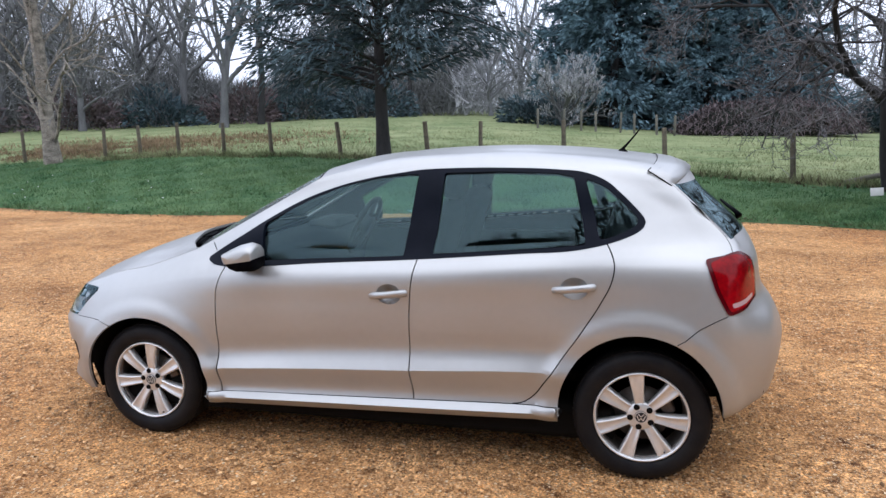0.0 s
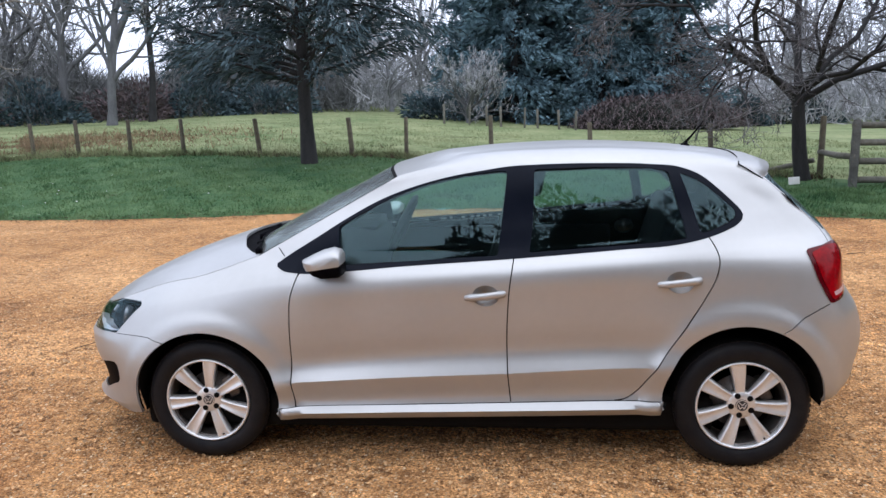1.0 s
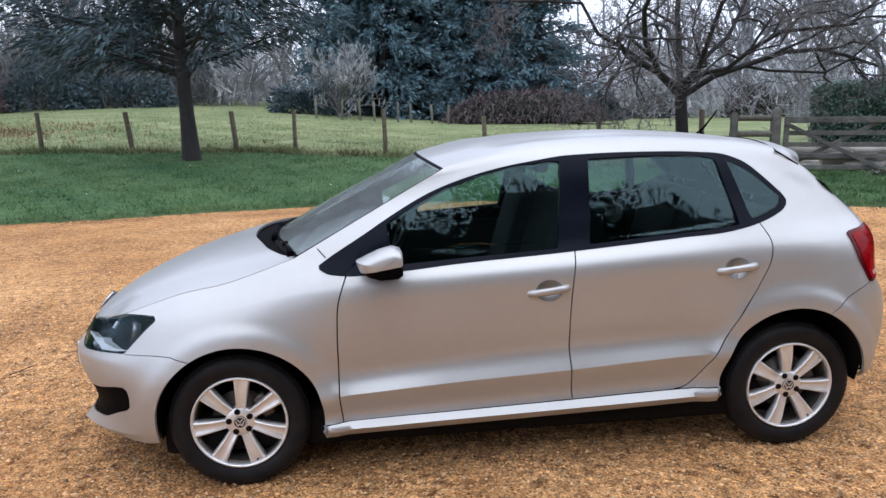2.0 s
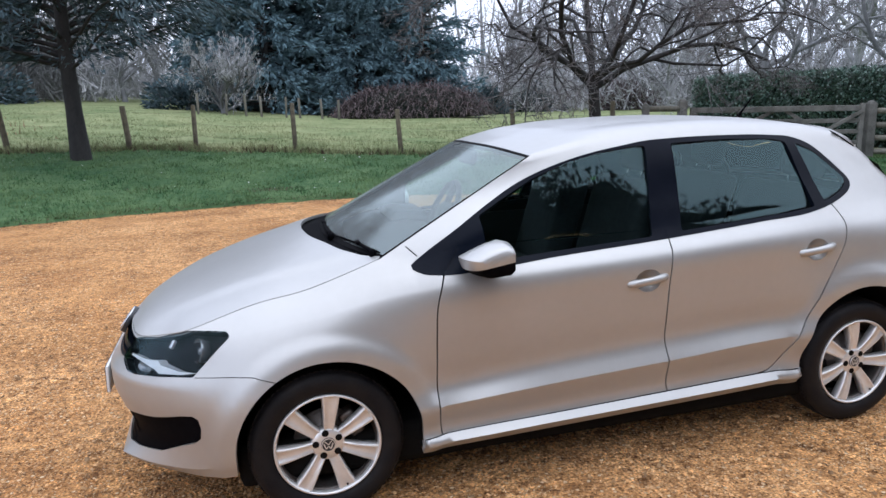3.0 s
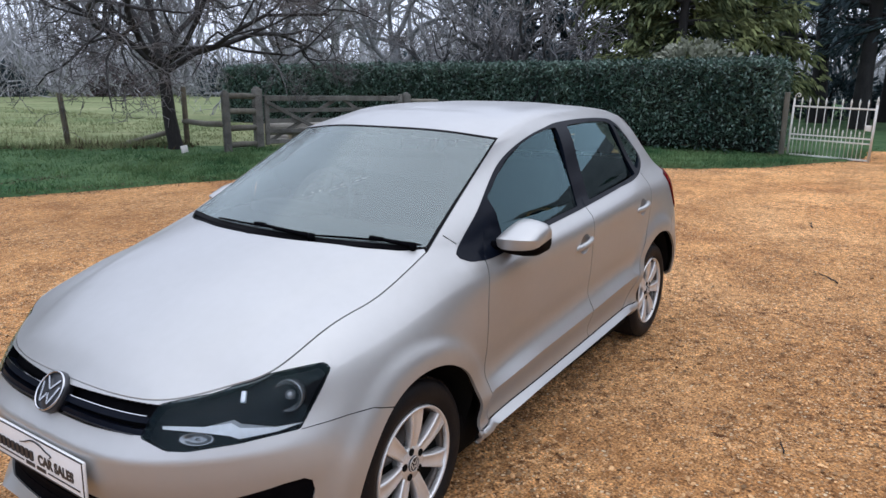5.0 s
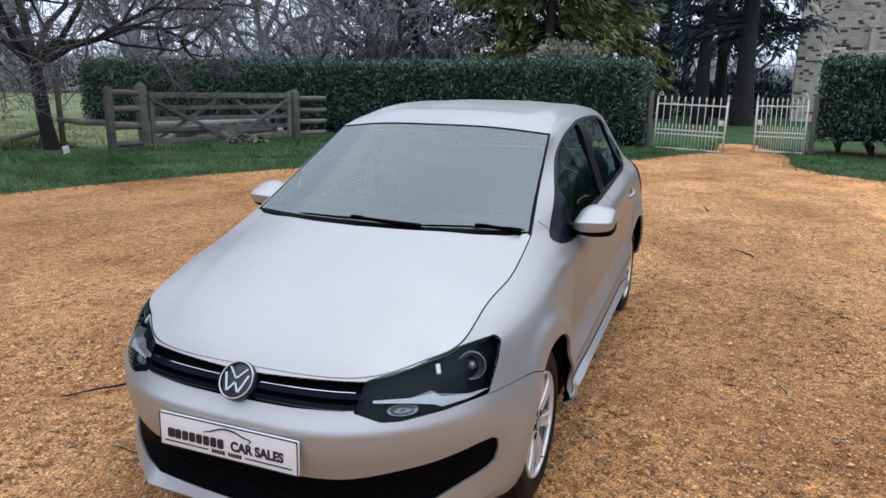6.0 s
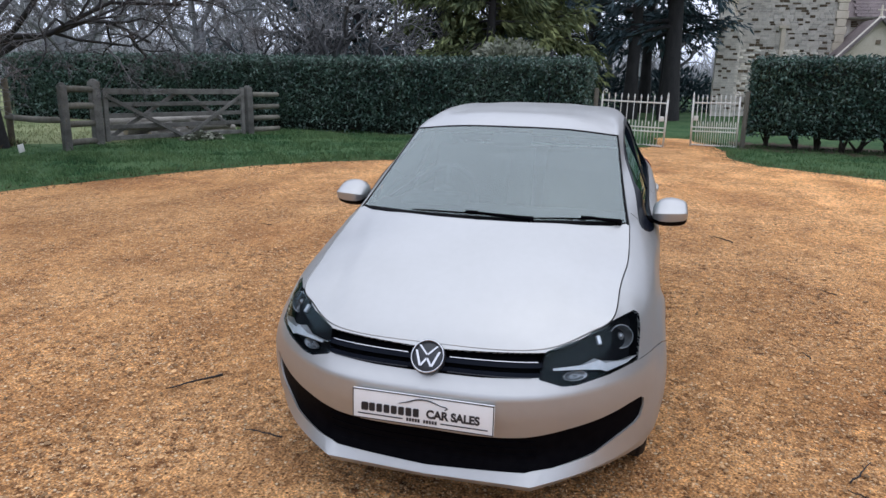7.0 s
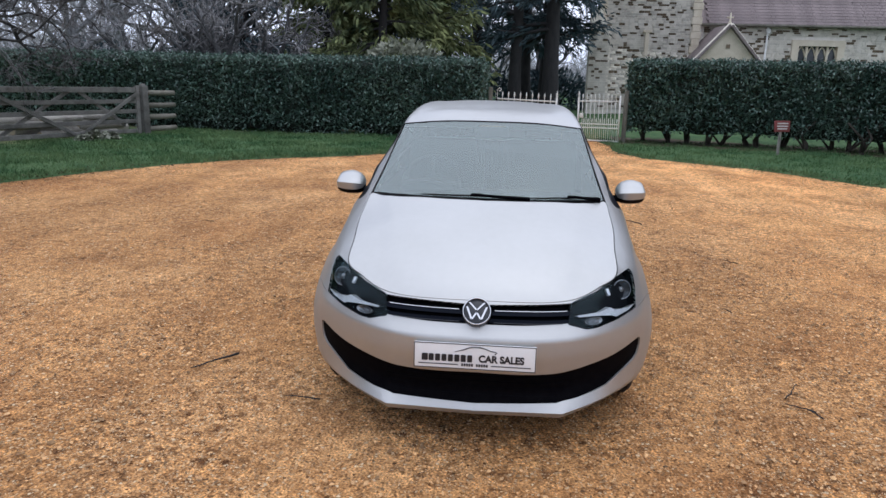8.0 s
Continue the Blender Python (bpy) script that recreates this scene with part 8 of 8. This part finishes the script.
brim = [(1.298 - .055 * abs(u)**3, .546 * u, 1.3795 - .044 * abs(u)**2.4) for u in np.linspace(-1, 1, 25)]
tube(bm, [(1.345, -.562, 1.270), (1.295, -.556, 1.303)] + brim + [(1.295, .556, 1.303), (1.345, .562, 1.270)], [.0032] * 4 + [.0016] * 21 + [.0032] * 4, 6)
part("seam", bm, DARK_VOID, spoiler, "dark seam between spoiler and roof")
bm = bmesh.new()
tube(bm, [(1.708, 0, 1.065), (1.695, .02, 1.085), (1.655, .30, 1.115)], [.018, .012, .007], 8)
part("rear_wiper", bm, BLACK_PLASTIC, car)

# underside and wheel housings
bm = bmesh.new()
box(bm, 2.7, 1.50, .17, pose(-.22, 0, .215), .04)
part("underbody", bm, DARK_VOID, car, "dark underbody")
for cx, cz, a, b in ARCHES:
    sweep = np.linspace(-.33 if cx < 0 else -.08, math.pi + (.27 if cx < 0 else .33), 32)
    for sd in (-1, 1):
        bm = bmesh.new()
        prev = None
        for g in sweep:
            lip = .80 - .05 * smoothstep(.42, .24, cz + b * math.sin(g))
            ring = [bm.verts.new((cx + (a + .012) * math.cos(g), sd * w, cz + (b + .012) * math.sin(g))) for w in (.45, lip)]
            if prev:
                bm.faces.new((prev[0], prev[1], ring[1], ring[0]))
            prev = ring
        vs = [bm.verts.new((cx + (a + .012) * math.cos(g), sd * .45, cz + (b + .012) * math.sin(g))) for g in sweep]
        bm.faces.new(vs)
        part("wheel_housing", bm, DARK_VOID, car, "dark wheel housing")


def wheel(turn):
    """A wheel round the local z axis, which points outwards; the hub face at z = 0."""
    w = new("wheel")
    w.parent = car
    tagged(w, "black tyre on a silver seven-spoke alloy wheel")
    tyre = [(.207, -.008), (.217, .005), (.245, .013), (.270, .011), (.286, .003), (.297, -.012), (.302, -.03), (.304, -.065), (.304, -.115), (.302, -.15), (.297, -.168), (.270, -.186), (.224, -.182), (.205, -.17), (.205, -.02)]
    bm = bmesh.new()
    lathe(bm, tyre, None, 72, closed=True)
    tread = part("tyre", bm, RUBBER, w, "black rubber tyre")
    bm = bmesh.new()
    for k in range(72):  # tread blocks on the shoulder
        box(bm, .0075, .017, .02, Matrix.Rotation(k * math.tau / 72, 4, "Z") @ Matrix.Translation((.299, 0, -.026)))
    part("tread", bm, RUBBER, tread, smooth=False)
    bm = bmesh.new()
    lathe(bm, [(.209, -.012), (.209, .004), (.206, .0085), (.202, .0085), (.198, .003), (.195, -.012), (.199, -.016)], None, 64, closed=True)
    rim = part("rim", bm, ALLOY, w, "silver alloy rim")
    # barrel in a darker metal that paints the shade behind the spokes
    bm = bmesh.new()
    lathe(bm, [(.196, -.014), (.192, -.03), (.185, -.07), (.182, -.14), (.19, -.17), (.205, -.172), (.207, -.02)], None, 48, closed=True)
    part("rim_barrel", bm, BRAKE, rim, "shaded dusty inside of the rim")
    for k in range(7):
        bm = bmesh.new()
        m = Matrix.Rotation(turn + k * math.tau / 7, 4, "Z")
        secs = [(.040, .021, -.012, .030), (.070, .0215, -.006, .030), (.110, .0245, .0005, .032), (.155, .0295, .0035, .034), (.197, .0350, .001, .034)]
        rows = []
        for r, hw, top, deep in secs:
            flat = hw * .55
            pts = [(-hw - .002, -deep), (-hw, top - .006), (-hw + .003, top - .001), (-flat - .003, top), (-flat, top - .0035), (flat, top - .0035), (flat + .003, top), (hw - .003, top - .001), (hw, top - .006), (hw + .002, -deep)]
            rows.append([bm.verts.new(m @ Vector((r, y, z))) for y, z in pts])
        for r, q in zip(rows, rows[1:]):
            for i in range(len(r) - 1):
                bm.faces.new((r[i], q[i], q[i + 1], r[i + 1]))
            bm.faces.new((r[-1], q[-1], q[0], r[0]))
        bmesh.ops.recalc_face_normals(bm, faces=bm.faces)
        part("spoke", bm, ALLOY, rim)
    bm = bmesh.new()
    lathe(bm, [(.066, -.05), (.066, -.016), (.060, -.009), (.034, -.007), (0, -.007)], None, 40)
    part("hub", bm, ALLOY, w)
    for k in range(5):
        bm = bmesh.new()
        lathe(bm, [(.0135, -.02), (.0135, -.0055), (.0105, -.0062), (0, -.0062)], Matrix.Rotation(turn + .3 + k * math.tau / 5, 4, "Z") @ Matrix.Translation((.048, 0, 0)), 14)
        part("wheel_bolt", bm, DARK_VOID, w, "dark bolt recess")
    bm = bmesh.new()
    lathe(bm, [(.0285, -.01), (.0285, -.003), (.026, -.001), (0, -.0005)], None, 28)
    cap = part("hub_cap", bm, DARK_CHROME, w, "dark round hub cap with chrome marks")
    bm = bmesh.new()
    for mark in ([(-.013, .016), (0, .001), (.013, .016)], [(-.018, .007), (-.009, -.016), (0, -.004), (.009, -.016), (.018, .007)]):
        for (x0, y0), (x1, y1) in zip(mark, mark[1:]):
            slab(bm, [(x0 - .0024, y0), (x0 + .0024, y0), (x1 + .0024, y1), (x1 - .0024, y1)], .0012, Matrix.Translation((0, 0, -.0006)))
    lathe(bm, [(.0275, -.003), (.0275, .0008), (.0245, .0008), (.0245, -.003)], None, 28, closed=True)
    part("cap_mark", bm, ALLOY, cap, smooth=False)
    bm = bmesh.new()
    lathe(bm, [(.128, -.075), (.128, -.062), (.06, -.060), (.06, -.045), (0, -.045)], None, 40)
    part("brake_disc", bm, BRAKE, w)
    bm = bmesh.new()
    box(bm, .06, .11, .07, Matrix.Rotation(.5, 4, "Z") @ Matrix.Translation((.115, 0, -.075)), .012)
    part("brake_caliper", bm, BRAKE, w)
    # dark disc stands in for the shade deep inside the wheel
    bm = bmesh.new()
    lathe(bm, [(.182, -.12), (0, -.12)], None, 32)
    part("backing", bm, DARK_VOID, w)
    bm = bmesh.new()
    tube(bm, [(.192 * math.cos(turn + 3.6), .192 * math.sin(turn + 3.6), -.02), (.186 * math.cos(turn + 3.6), .186 * math.sin(turn + 3.6), .006)], .004, 8)
    part("valve", bm, RUBBER, w)
    return w


for x, sd, turn in ((-1.235, -1, 1.46), (1.235, -1, 1.70), (-1.235, 1, .4), (1.235, 1, .9)):
    wheel(turn).matrix_local = pose(x, sd * .788, .281, 90 if sd < 0 else -90, 0, 0) @ Matrix.Scale(.98, 4)

# cabin
bm = bmesh.new()
rows = []
for u in np.linspace(-1, 1, 21):
    w = .655 * u
    rows.append([bm.verts.new(p) for p in ((-1.00 + .06 * u * u, w, .90), (-.86 + .05 * u * u, w, .945), (-.66 + .03 * u * u, w, .955), (-.56, w, .92), (-.54, w, .80), (-.60, w, .55))])
for r, q in zip(rows, rows[1:]):
    for i in range(5):
        bm.faces.new((r[i], r[i + 1], q[i + 1], q[i]))
dash = part("dashboard", bm, CABIN, car, "dark grey dashboard")
bm = bmesh.new()
box(bm, .2, .34, .06, pose(-.66, .36, .965), .03)
part("instrument_hood", bm, CABIN, dash)
bm = bmesh.new()
box(bm, .9, 1.3, .05, pose(-.25, 0, .36), .01)
box(bm, 1.7, 1.3, .05, pose(.9, 0, .40), .01)
part("cabin_floor", bm, DARK_VOID, car, smooth=False)
for sd in (-1, 1):
    bm = bmesh.new()
    box(bm, 1.5, .04, .42, pose(.10, sd * .735, .66), .015)
    part("door_card", bm, CABIN, car)


def seat(x, w, wide, back_high, rest=True):
    s = new("seat")
    s.parent = car
    tagged(s, "grey cloth car seat with headrest")
    bm = bmesh.new()
    box(bm, .50, wide, .16, pose(x - .22, w, .56, 0, -6, 0), .06, 3)
    part("seat_cushion", bm, SEAT_CLOTH, s)
    bm = bmesh.new()
    box(bm, .14, wide, back_high, pose(x + .12, w, .60 + back_high / 2, 0, 17, 0), .055, 3)
    part("backrest", bm, SEAT_CLOTH, s)
    if rest:
        bm = bmesh.new()
        box(bm, .09, .25, .17, pose(x + .255, w, .70 + back_high, 0, 12, 0), .04, 3)
        part("headrest", bm, SEAT_CLOTH, s)
        for d in (-.06, .06):
            bm = bmesh.new()
            tube(bm, [(x + .20, w + d, .56 + back_high), (x + .24, w + d, .66 + back_high)], .006, 6)
            part("headrest_post", bm, CHROME, s)


for w in (-.36, .36):
    seat(.08, w, .48, .58)
for w in (-.38, .38):
    seat(.98, w, .60, .50)
bm = bmesh.new()
ring = [(.185 * math.cos(g), .185 * math.sin(g), 0) for g in np.linspace(0, math.tau, 40, endpoint=False)]
wheel_at = pose(-.44, .36, .94, 0, -64, 0)
tube(bm, [wheel_at @ Vector(p) for p in ring + ring[:1]], .016, 10, caps=False)
steering = part("steering_wheel", bm, CABIN, car, "dark three-spoke steering wheel")
bm = bmesh.new()
lathe(bm, [(.07, -.03), (.075, .01), (.05, .03), (0, .03)], wheel_at, 20)
for g in (0, 2.2, 4.1):
    tube(bm, [wheel_at @ Vector((0, 0, 0)), wheel_at @ Vector((.18 * math.cos(g), .18 * math.sin(g), 0))], .018, 8)
part("hub", bm, CABIN, steering)
bm = bmesh.new()
box(bm, .03, .22, .07, pose(-.40, 0, 1.275, 0, 12, 0), .02, 3)
part("rear_view_mirror", bm, CABIN, car, "rear view mirror behind the windscreen")
for w in (-.28, .28):
    bm = bmesh.new()
    box(bm, .16, .38, .012, pose(-.22, w, 1.305, 0, -6, 0), .005)
    part("sun_visor", bm, HEADLINER, car)
